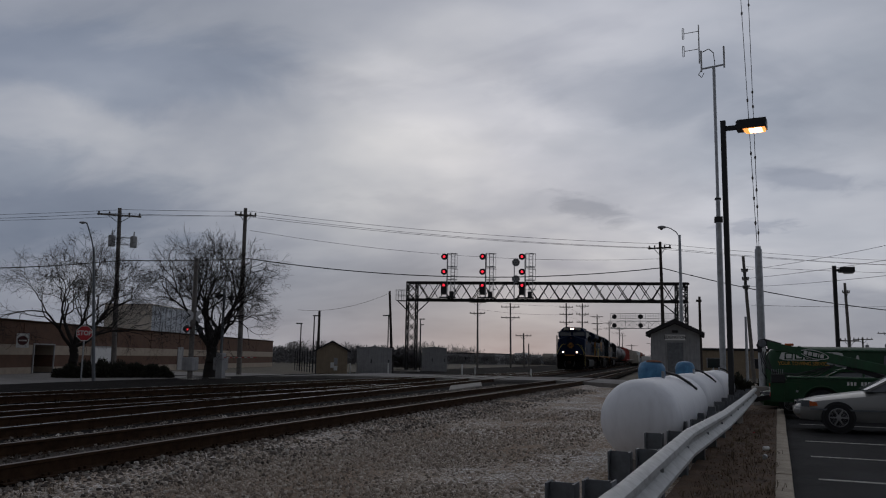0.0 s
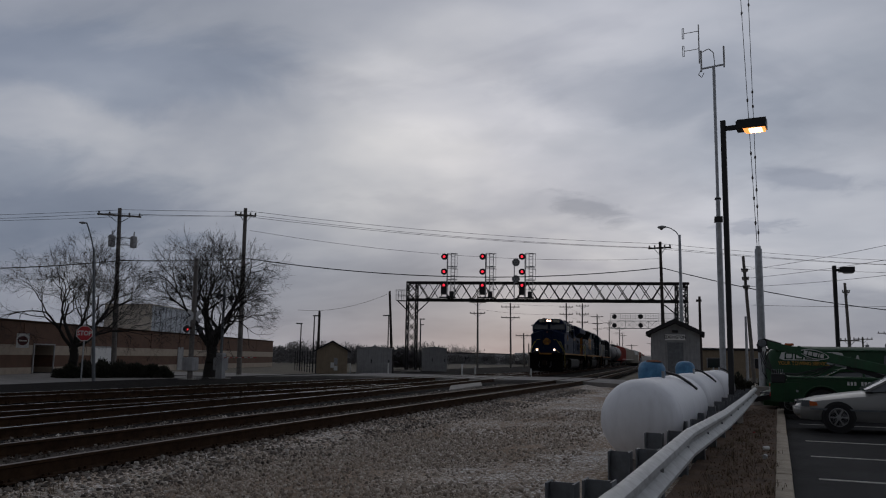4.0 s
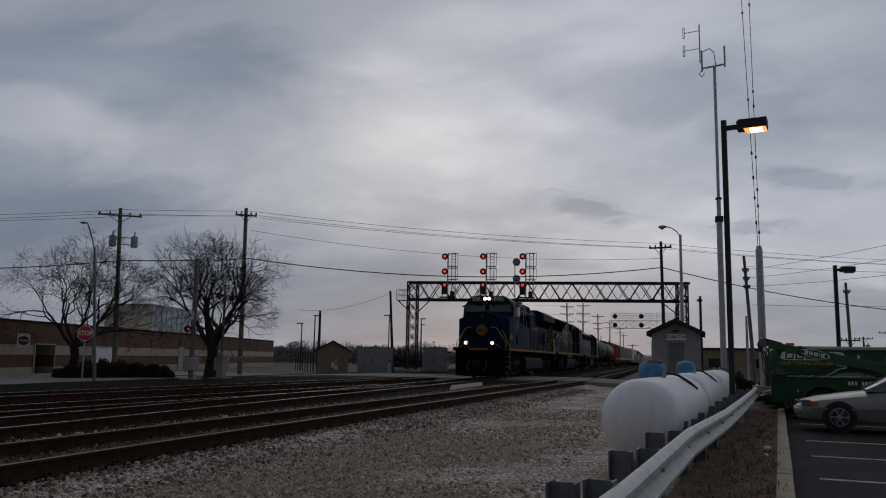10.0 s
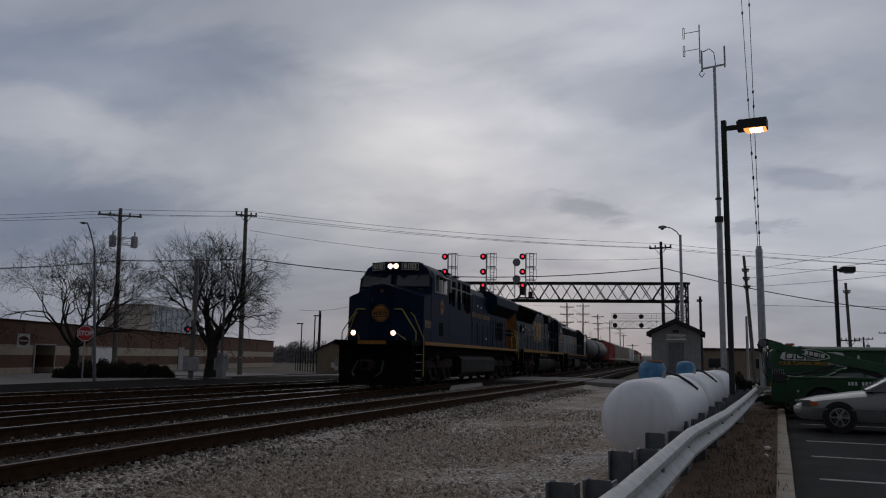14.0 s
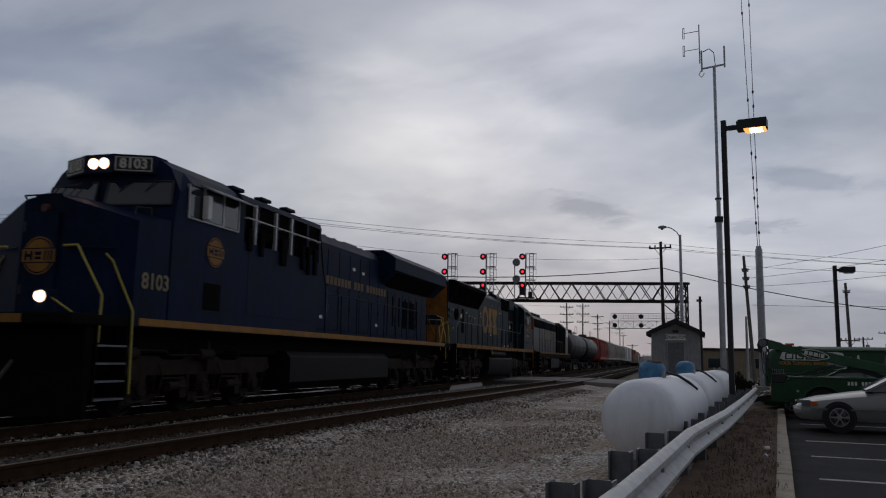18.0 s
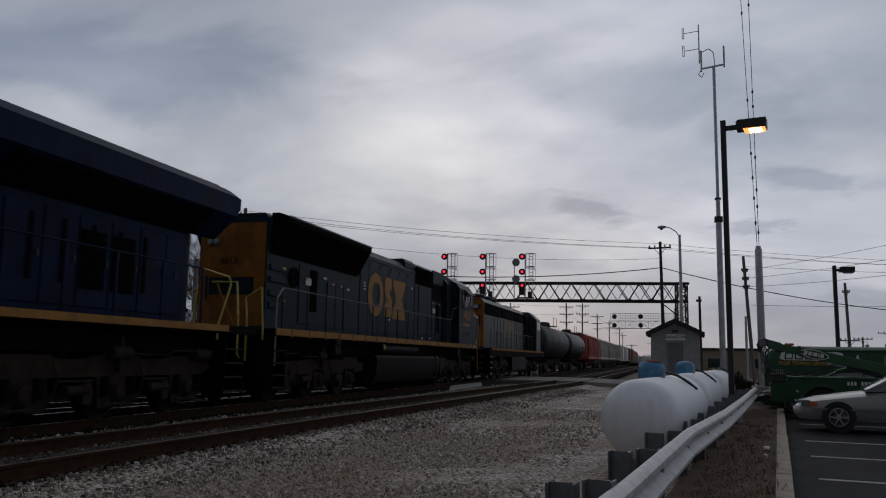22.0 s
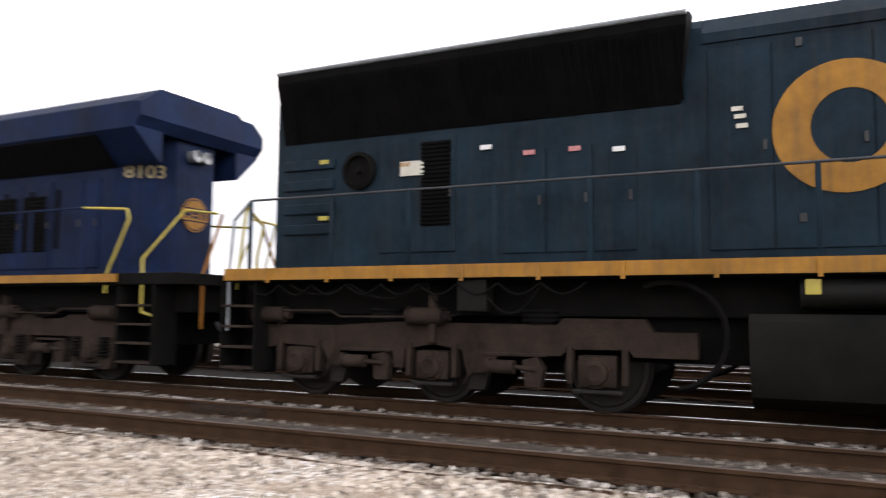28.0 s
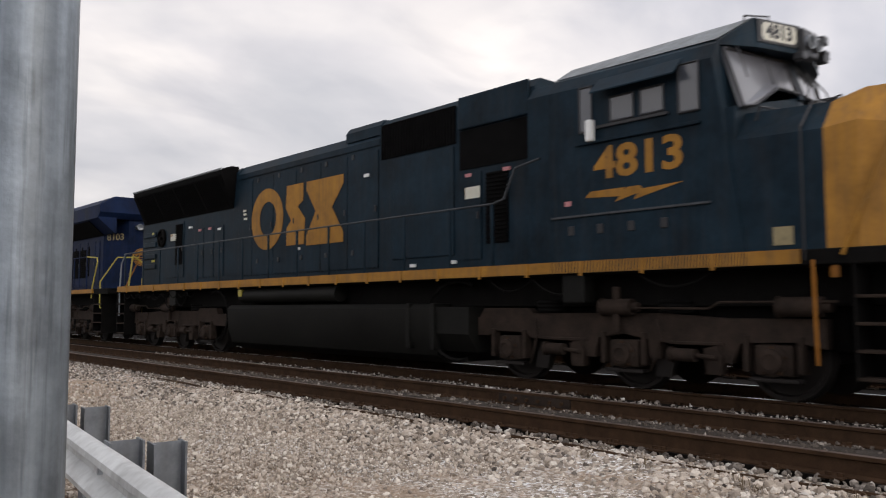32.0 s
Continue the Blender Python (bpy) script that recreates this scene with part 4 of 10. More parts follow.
square_lamp(Matrix.Translation((1.53, 20.55, 0)), 7.5, 0.125, 0.26, 0.70, True, -12, "black square lamp post with a lit orange lamp")
square_lamp(Matrix.Translation((7.5, 39.3, -0.15)), 6.05, 0.16, 0.12, 0.62, False, 0, "dark square lamp post with an unlit head")

# slim mast with radio antennas
mast = thing("antenna_mast", "slim galvanised radio mast with small antennas", "antenna mast", at=Matrix.Translation((1.80, 27.4, 0)))
for z0, z1, r in ((-0.1, 6.2, 0.095), (6.2, 6.9, 0.07), (6.9, 11.45, 0.052)):
    bm = bmesh.new()
    rod(bm, (0, 0, z0), (0, 0, z1), r, 14)
    part("tube", bm, M_GALV, mast, smooth=True)
for z, w in ((6.15, 0.13), (6.85, 0.1)):
    bm = bmesh.new()
    bbox(bm, -w, w, -w, w, z - 0.09 if z < 6.5 else z - 0.025, z + 0.09 if z < 6.5 else z + 0.025, 0.01)
    part("clamp", bm, M_BLACK, mast)
bm = bmesh.new()
beam(bm, (-0.40, 0, 11.4), (0.34, 0, 11.5), 0.05)
part("cross_arm", bm, M_GALV, mast)
for x, z0, z1 in ((-0.40, 11.3, 12.05), (0.34, 11.4, 12.15), (-0.46, 11.6, 13.0)):
    bm = bmesh.new()
    rod(bm, (x, 0, z0), (x, 0, z1), 0.03 if x > -0.45 else 0.02, 8)
    part("whip", bm, M_SIGSTEEL, mast, smooth=True)
for z in (12.08, 12.72):
    bm = bmesh.new()
    rod(bm, (-0.46, 0, z + 0.05), (-0.95, 0, z), 0.012, 6)
    tube(bm, [(-0.95, 0, z - 0.19), (-1.0, 0, z - 0.19), (-1.0, 0, z + 0.19), (-0.95, 0, z + 0.19), (-0.95, 0, z - 0.19)], 0.012, 6)
    part("dipole", bm, M_SIGSTEEL, mast)
bm = bmesh.new()
tube(bm, [(-0.36, 0, 12.0), (-0.15, 0, 12.1), (0.0, 0, 11.95), (0.04, 0, 11.5)], 0.014, 6)
part("feed_cable", bm, M_WIRE, mast)
bm = bmesh.new()
tube(bm, [(-0.42, 0, 11.35), (-0.5, 0, 11.2), (-0.4, 0, 11.1), (-0.32, 0, 11.25)], 0.012, 6)
part("feed_cable", bm, M_WIRE, mast)

# grey column on a concrete block, with the guyed wire antenna above it
col = thing("steel_column", "grey steel column on a concrete block", "column", at=Matrix.Translation((3.26, 29.8, 0)))
bm = bmesh.new()
bbox(bm, -0.36, 0.40, -0.36, 0.36, -0.16, 0.66, 0.03)
part("concrete_block", bm, M_CONCRETE, col)
bm = bmesh.new()
rod(bm, (0, 0, 0.6), (0.0, 0, 5.45), 0.135, 18, 0.12)
rod(bm, (0, 0, 5.45), (0, 0, 5.56), 0.09, 12)
part("tube", bm, M_GALV, col, smooth=True)
wa = thing("wire_antenna", "pair of antenna wires with insulators rising from a column", "wire antenna", at=Matrix.Translation((3.26, 29.8, 0)))
for sx, x1 in ((-0.03, -0.32), (0.03, -0.02)):
    bm = bmesh.new()
    rod(bm, (sx, 0, 5.45), (x1, 0, 16.5), 0.012, 6)
    part("wire", bm, M_WIRE, wa)
for i, z in enumerate((6.05, 6.4, 7.0, 7.3, 7.6, 8.05, 8.8, 8.95, 10.7, 10.95, 11.25, 14.3, 14.6, 15.0)):
    t = (z - 5.45) / 11.05
    x = -0.03 - 0.29 * t if i % 2 else 0.03 - 0.05 * t
    bm = bmesh.new()
    lathe(bm, [(0.014, z - 0.07), (0.036, z - 0.03), (0.036, z + 0.03), (0.014, z + 0.07)], "z", 10, (x, 0, 0))
    part("insulator", bm, M_INSUL, wa, smooth=True)
# ---- signal bridge ----
def lattice_tower(bm, bmd, x0, x1, y0, y1, z0, z1, bays, w=0.09):
    for x in (x0, x1):
        for y in (y0, y1):
            beam(bm, (x, y, z0), (x, y, z1), w * 1.3)
    for i in range(bays):
        a, b = z0 + (z1 - z0) * i / bays, z0 + (z1 - z0) * (i + 1) / bays
        for y in (y0, y1):
            beam(bmd, (x0, y, a), (x1, y, b), w * 0.7); beam(bmd, (x1, y, a), (x0, y, b), w * 0.7)
        for x in (x0, x1):
            beam(bmd, (x, y0, a), (x, y1, b), w * 0.7); beam(bmd, (x, y1, a), (x, y0, b), w * 0.7)


BX0, BX1 = -0.4, 25.9
sb = thing("signal_bridge", "black riveted lattice signal bridge spanning the tracks", "signal bridge", at=Matrix.Translation((-23.6, 73.3, 0)) @ Matrix.Rotation(radians(8.0), 4, "Z"))
for x in (0.0, 25.4):
    bm, bd = bmesh.new(), bmesh.new()
    lattice_tower(bm, bd, x - 0.45, x + 0.45, -0.6, 0.6, 0.0, 8.7, 9)
    tw = part("tower", bm, M_BRIDGE, sb)
    part("lattice", bd, M_BRIDGE, tw)
    bm = bmesh.new()
    bbox(bm, x - 0.8, x + 0.8, -0.9, 0.9, -0.15, 0.25, 0.04)
    part("footing", bm, M_CONCRETE, tw)
for z, nm in ((7.0, "lower_chord"), (8.65, "upper_chord")):
    for y in (-0.6, 0.6):
        bm = bmesh.new()
        box(bm, BX0, BX1, y - 0.07, y + 0.07, z - 0.09, z + 0.09)
        part(nm, bm, M_BRIDGE, sb)
for i in range(24):
    x = 0.6 + i * 1.05
    for y in (-0.6, 0.6):
        bm = bmesh.new()
        a, b = (7.0, 8.65) if i % 2 else (8.65, 7.0)
        beam(bm, (x, y, a), (x + 1.05, y, b), 0.08)
        if y < 0:
            beam(bm, (x, y, 15.65 - a), (x + 1.05, y, 15.65 - b), 0.055)
        part("diagonal", bm, M_BRIDGE, sb)
for i in range(13):
    bm = bmesh.new()
    x = 0.6 + i * 2.1
    bbox(bm, x - 0.25, x + 0.25, -0.69, -0.672, 8.5, 8.72, 0.004)
    part("gusset", bm, M_BRIDGE, sb)
    bm = bmesh.new()
    bbox(bm, x + 0.8, x + 1.3, -0.69, -0.672, 6.93, 7.15, 0.004)
    part("gusset", bm, M_BRIDGE, sb)
    bm = bmesh.new()
    beam(bm, (x, -0.53, 8.65), (x, 0.53, 8.65), 0.07)
    part("cross_member", bm, M_BRIDGE, sb)
bm = bmesh.new()
box(bm, -1.5, 26.0, -0.55, 0.55, 6.86, 6.9)
part("walkway", bm, M_BRIDGE, sb)
for a, b in (((-1.4, -0.6, 6.9), (0.0, -0.6, 5.6)), ((0.45, -0.6, 5.6), (1.8, -0.6, 6.9)), ((25.0, -0.6, 5.6), (23.4, -0.6, 6.9))):
    bm = bmesh.new()
    beam(bm, a, b, 0.09)
    part("knee_brace", bm, M_BRIDGE, sb)
bm = bmesh.new()
for z in (7.4, 7.9):
    for y in (-0.6, 0.6):
        rod(bm, (-1.5, y, z), (-0.4, y, z), 0.03, 6)
for x in (-1.5, -0.95):
    for y in (-0.6, 0.6):
        rod(bm, (x, y, 6.9), (x, y, 7.9), 0.03, 6)
part("platform_railing", bm, M_SIGSTEEL, sb)


def signal_mast(x, extra):
    """a red-lit three-head signal with its ladder, on the bridge"""
    sg = thing("signal_mast", "three-head railway signal showing red, with ladder", "railway signal", "bridge signals", at=sb.matrix_world @ Matrix.Translation((x, -0.9, 0)))
    bm = bmesh.new()
    rod(bm, (0.25, 0, 7.0), (0.25, 0, 11.4), 0.06, 8)
    part("mast", bm, M_SIGSTEEL, sg)
    for i, z in enumerate((11.1, 9.65, 8.35)):
        bm = bmesh.new()
        lathe(bm, [(0.02, -0.02), (0.30, -0.03), (0.31, 0.02), (0.27, 0.05), (0.24, 0.14), (0.02, 0.2)], "y", 20, (-0.05, -0.06, z))
        if i == 2:
            prism(bm, [(-0.33, z - 0.9), (0.25, z - 0.9), (0.27, z + 0.3), (-0.35, z + 0.3)], "y", 0.0, 0.12)
        hd = part("signal_head", bm, M_BLACK, sg, smooth=True)
        bm = bmesh.new()
        lathe(bm, [(0.125, -0.085), (0.115, -0.1), (0.02, -0.105)], "y", 16, (-0.05, -0.06, z))
        part("red_lens", bm, M_REDLAMP, hd, "glowing red lens", smooth=True)
        bm = bmesh.new()
        seg = [(0.17 * math.cos(a), 0.17 * math.sin(a)) for a in np.linspace(0.1, math.pi - 0.1, 9)]
        for p, q in zip(seg, seg[1:]):
            quad(bm, [(-0.05 + p[0], -0.09, z + p[1]), (-0.05 + q[0], -0.09, z + q[1]), (-0.05 + q[0], -0.36, z + q[1] - 0.05), (-0.05 + p[0], -0.36, z + p[1] - 0.05)])
        part("visor", bm, M_BLACK, hd)
        bm = bmesh.new()
        beam(bm, (-0.05, 0.08, z), (0.25, 0.02, z), 0.06)
        part("bracket", bm, M_BLACK, sg)
    bm = bmesh.new()
    for xx in (0.62, 0.98):
        rod(bm, (xx, 0, 7.0), (xx, 0, 11.45), 0.036, 6)
    for k in range(15):
        rod(bm, (0.62, 0, 7.2 + k * 0.3), (0.98, 0, 7.2 + k * 0.3), 0.022, 5)
    for z in (8.9, 10.15, 11.35):
        rod(bm, (0.25, 0, z), (1.05, 0, z), 0.025, 5); rod(bm, (1.05, 0, z), (1.05, 0.5, z), 0.02, 5); rod(bm, (0.98, 0, z), (0.98, 0.5, z), 0.02, 5)
    part("ladder", bm, M_SIGSTEEL, sg)
    for z in (8.88, 10.12):
        bm = bmesh.new()
        bbox(bm, 0.30, 1.22, -0.42, 0.1, z - 0.05, z, 0.01)
        part("step_platform", bm, M_SIGSTEEL, sg)
    bm = bmesh.new()
    for z in (7.95, 9.9, 11.38):
        for p, q in (((0.3, -0.4), (1.25, -0.4)), ((1.25, -0.4), (1.25, 0.1)), ((1.25, 0.1), (0.98, 0.0))):
            rod(bm, (*p, z), (*q, z), 0.022, 5)
    for xx, zz in ((0.36, 11.38), (1.25, 11.38)):
        rod(bm, (xx, -0.4, 10.12), (xx, -0.4, zz), 0.022, 5)
    rod(bm, (1.25, -0.4, 8.88), (1.25, -0.4, 9.9), 0.022, 5)
    part("platform_railing", bm, M_SIGSTEEL, sg)
    bm = bmesh.new()
    bbox(bm, -0.45, 1.1, -0.35, 0.35, 7.12, 7.22, 0.02)
    bbox(bm, 0.5, 0.9, -0.2, 0.2, 7.22, 7.75, 0.03)
    part("platform", bm, M_BLACK, sg)
    if extra:
        for z in (10.55, 8.95):
            bm = bmesh.new()
            lathe(bm, [(0.02, -0.03), (0.37, -0.03), (0.37, 0.02), (0.02, 0.05)], "y", 24, (-0.62, -0.06, z))
            d = part("unlit_disc", bm, M_GREYCAB, sg, "unlit round grey signal disc", smooth=True)
            for k in range(7):
                bm = bmesh.new()
                a = k * math.pi / 3
                cx, cz = (0, 0) if k == 6 else (0.23 * math.cos(a), 0.23 * math.sin(a))
                lathe(bm, [(0.07, -0.035), (0.06, -0.05), (0.01, -0.052)], "y", 12, (-0.62 + cx, -0.06, z + cz))
                part("lens", bm, M_LENS, d)
        bm = bmesh.new()
        rod(bm, (-0.78, 0.05, 7.0), (-0.78, 0.05, 10.3), 0.045, 8)
        part("side_mast", bm, M_SIGSTEEL, sg)
    return sg


for x, extra in ((3.25, False), (6.95, False), (10.7, True)):
    signal_mast(x, extra)

# a second, pale signal bridge further down the line
fb = thing("cantilever_signal_bridge", "pale cantilever signal bridge further down the line", "signal bridge", at=Matrix.Translation((-9.6, 149.7, 0)))
for z, h in ((7.35, 0.06), (8.7, 0.05), (10.1, 0.03)):
    bm = bmesh.new()
    box(bm, 0, 12.2, -0.1, 0.1, z - h, z + h)
    part("chord", bm, M_SIGSTEEL, fb)
for i in range(9):
    for a, b in ((7.35, 8.7), (8.7, 7.35)):
        bm = bmesh.new()
        beam(bm, (i * 1.35, 0, a), (i * 1.35 + 1.35, 0, b), 0.06)
        part("diagonal", bm, M_SIGSTEEL, fb)
    bm = bmesh.new()
    beam(bm, (i * 1.35, 0, 7.35), (i * 1.35, 0, 8.7), 0.07)
    part("upright", bm, M_SIGSTEEL, fb)
    for k in (0.0, 0.45, 0.9):
        bm = bmesh.new()
        rod(bm, (i * 1.35 + k, 0, 8.7), (i * 1.35 + k, 0, 10.1), 0.025, 5)
        part("railing_post", bm, M_SIGSTEEL, fb)
for z in (9.2, 9.65):
    bm = bmesh.new()
    rod(bm, (0, 0, z), (12.2, 0, z), 0.03, 5)
    part("railing", bm, M_SIGSTEEL, fb)
bm = bmesh.new()
bd = bmesh.new()
lattice_tower(bm, bd, 11.4, 12.6, -0.6, 0.6, 0, 11.0, 8, 0.12)
tw = part("tower", bm, M_SIGSTEEL, fb)
part("lattice", bd, M_SIGSTEEL, tw)
for x in (0.7, 5.4):
    for z in (9.5, 7.9):
        bm = bmesh.new()
        lathe(bm, [(0.02, -0.35), (0.42, -0.35), (0.44, -0.2), (0.02, -0.1)], "y", 16, (x, 0, z))
        part("signal_head", bm, M_BLACK, fb, smooth=True)

# ---- gabled lineside hut ----
hut = thing("lineside_hut", "small grey block hut with a dark gabled roof", "hut", at=Matrix.Translation((0.55, 46, 0)) @ Matrix.Rotation(radians(-2), 4, "Z"))
HW, HD = 1.30, 3.2
bm = bmesh.new()
prism(bm, [(-HW, -0.16), (HW, -0.16), (HW, 2.95), (0, 3.54), (-HW, 2.95)], "y", 0.0, HD)
wall = part("wall", bm, M_HUT, hut)
for k in range(14):
    bm = bmesh.new()
    z = 0.12 + k * 0.2
    box(bm, -HW - 0.004, HW + 0.004, -0.006, 0.0, z, z + 0.186)
    part("block_course", bm, M_HUT, wall)
for s in (-1, 1):
    bm = bmesh.new()
    prism(bm, [(0, 3.56), (s * (HW + 0.26), 2.85), (s * (HW + 0.26), 3.06), (0, 3.81)], "y", -0.45, HD + 0.4)
    part("roof_slope", bm, M_ROOF, hut)
bm = bmesh.new()
box(bm, -0.42, 0.42, -0.05, -0.012, 0.0, 2.50)
dr = part("door", bm, M_GPOST, hut, "dark grey flush door")
bm = bmesh.new()
for x in (-0.47, 0.43):
    box(bm, x, x + 0.04, -0.06, -0.008, 0, 2.54)
box(bm, -0.47, 0.47, -0.06, -0.008, 2.502, 2.55)
part("door_frame", bm, M_HUT, hut)
bm = bmesh.new()
box(bm, -0.54, 0.54, -0.06, -0.02, 2.63, 2.94)
sgn = part("name_board", bm, material("white_enamel", (0.85, 0.85, 0.84), 0.4, vary=0.08, scale=8), hut, "white name board with black lettering")
lettering("EDGINGTON", 0.235, M_BLACK, sgn, Matrix.Translation((0, -0.063, 2.785)) @ Matrix.Rotation(radians(90), 4, "X"), 0.003, squeeze=0.82, bold=0.006)
bm = bmesh.new()
bbox(bm, -0.16, 0.16, -0.12, -0.01, 3.04, 3.18, 0.02)
part("lamp_housing", bm, M_BLACK, hut)


# ---- lineside cases and shed ----
def gable_shed(at, w, d, h, peak, mat, label):
    s = thing("equipment_shed", label, "shed", at=at)
    bm = bmesh.new()
    prism(bm, [(-w / 2, -0.16), (w / 2, -0.16), (w / 2, h), (0, peak), (-w / 2, h)], "y", 0, d)
    part("wall", bm, mat, s)
    for k in (-1, 1):
        bm = bmesh.new()
        prism(bm, [(0, peak + 0.02), (k * (w / 2 + 0.25), h - 0.22), (k * (w / 2 + 0.25), h - 0.12), (0, peak + 0.14)], "y", -0.2, d + 0.2)
        part("roof_slope", bm, M_ROOF, s)
    for x in (-w * 0.35, -w * 0.12, w * 0.12, w * 0.35):
        bm = bmesh.new()
        box(bm, x - 0.02, x + 0.02, -0.02, -0.004, 0, h - 0.1)
        part("batten", bm, mat, s)
    for x, z0, z1 in ((-0.1, 0.55, 0.95), (0.15, 0.35, 0.7), (0.15, 0.8, 1.3)):
        bm = bmesh.new()
        bbox(bm, x, x + 0.28, -0.1, -0.006, z0, z1, 0.015)
        part("meter_box", bm, M_WHITE if z0 < 0.6 else M_GREYCAB, s)
    return s


def case(at, w, d, h, label):
    s = thing("equipment_case", label, "equipment case", "lineside cases", at=at)
    bm = bmesh.new()
    bbox(bm, -w / 2, w / 2, 0, d, 0.05, h, 0.03)
    part("body", bm, M_GREYCAB, s)
    bm = bmesh.new()
    prism(bm, [(-w / 2 - 0.06, h), (w / 2 + 0.06, h), (w / 2 + 0.06, h + 0.06), (0, h + 0.2), (-w / 2 - 0.06, h + 0.06)], "y", -0.06, d + 0.06)
    part("roof", bm, M_GREYCAB, s)
    for x in (-w / 4, w / 4):
        bm = bmesh.new()
        bbox(bm, x - w * 0.22, x + w * 0.22, -0.03, 0.01, 0.25, h - 0.15, 0.01)
        dd = part("door", bm, M_GREYCAB, s)
        bm = bmesh.new()
        bbox(bm, x + w * 0.15, x + w * 0.18, -0.07, -0.028, h * 0.45, h * 0.58, 0.004)
        part("handle", bm, M_BLACK, dd)
    bm = bmesh.new()
    box(bm, -w / 2 - 0.05, w / 2 + 0.05, -0.05, d + 0.05, -0.16, 0.05)
    part("plinth", bm, M_CONCRETE, s)
    bm = bmesh.new()
    rod(bm, (0, d / 2, h + 0.15), (0, d / 2, h + 0.32), 0.09, 10)
    part("vent", bm, M_GREYCAB, s)
    return s


gable_shed(Matrix.Translation((-24.7, 56.9, 0)) @ Matrix.Rotation(radians(24), 4, "Z"), 2.35, 3.0, 1.95, 2.5, M_TANHUT, "small tan shed with a dark gabled roof beyond the tracks")
case(Matrix.Translation((-23.1, 61.9, 0)) @ Matrix.Rotation(radians(20), 4, "Z"), 2.9, 2.0, 2.1, "grey metal signal equipment case with two doors")
case(Matrix.Translation((-22.3, 76.9, 0)) @ Matrix.Rotation(radians(17), 4, "Z"), 2.5, 2.0, 2.35, "grey ribbed equipment case behind the bridge tower")
# ---- train ----
XC = -10.35
# place of the leading headlight along the track
HEAD = [(0.0, 92.8), (3.0, 78.4), (6.0, 64.6), (9.0, 51.2), (13.0, 33.9), (16.5, 18.9), (17.5, 14.65), (20.0, 4.05), (23.0, -8.6), (26.5, -23.45), (29.0, -33.3), (31.0, -41.85), (32.0, -46.12)]


def head_at(t):
    """smooth through the known places"""
    ts, ys = [a for a, _ in HEAD], [b for _, b in HEAD]
    n = len(ts)
    k = max(0, min(n - 2, next((i - 1 for i in range(1, n) if ts[i] >= t), n - 2)))

    def slope(i):
        a, b = max(0, i - 1), min(n - 1, i + 1)
        return (ys[b] - ys[a]) / (ts[b] - ts[a])
    h = ts[k + 1] - ts[k]
    u = (t - ts[k]) / h
    return ((2 * u**3 - 3 * u**2 + 1) * ys[k] + (u**3 - 2 * u**2 + u) * h * slope(k) + (-2 * u**3 + 3 * u**2) * ys[k + 1] + (u**3 - u**2) * h * slope(k + 1))


TRAIN = []  # (vehicle, metres behind the leading coupler), later keyed in motions()
WHEELS = []  # (wheel set, radius)


def vehicle(name, w, label, category, group=""):
    v = thing(name, label, category, group, at=Matrix.Translation((XC, head_at(0.0) - 3.0 + w, RAIL_Z)))
    TRAIN.append((v, w))
    return v


def both(fn):
    for s in (-1, 1):
        fn(s)


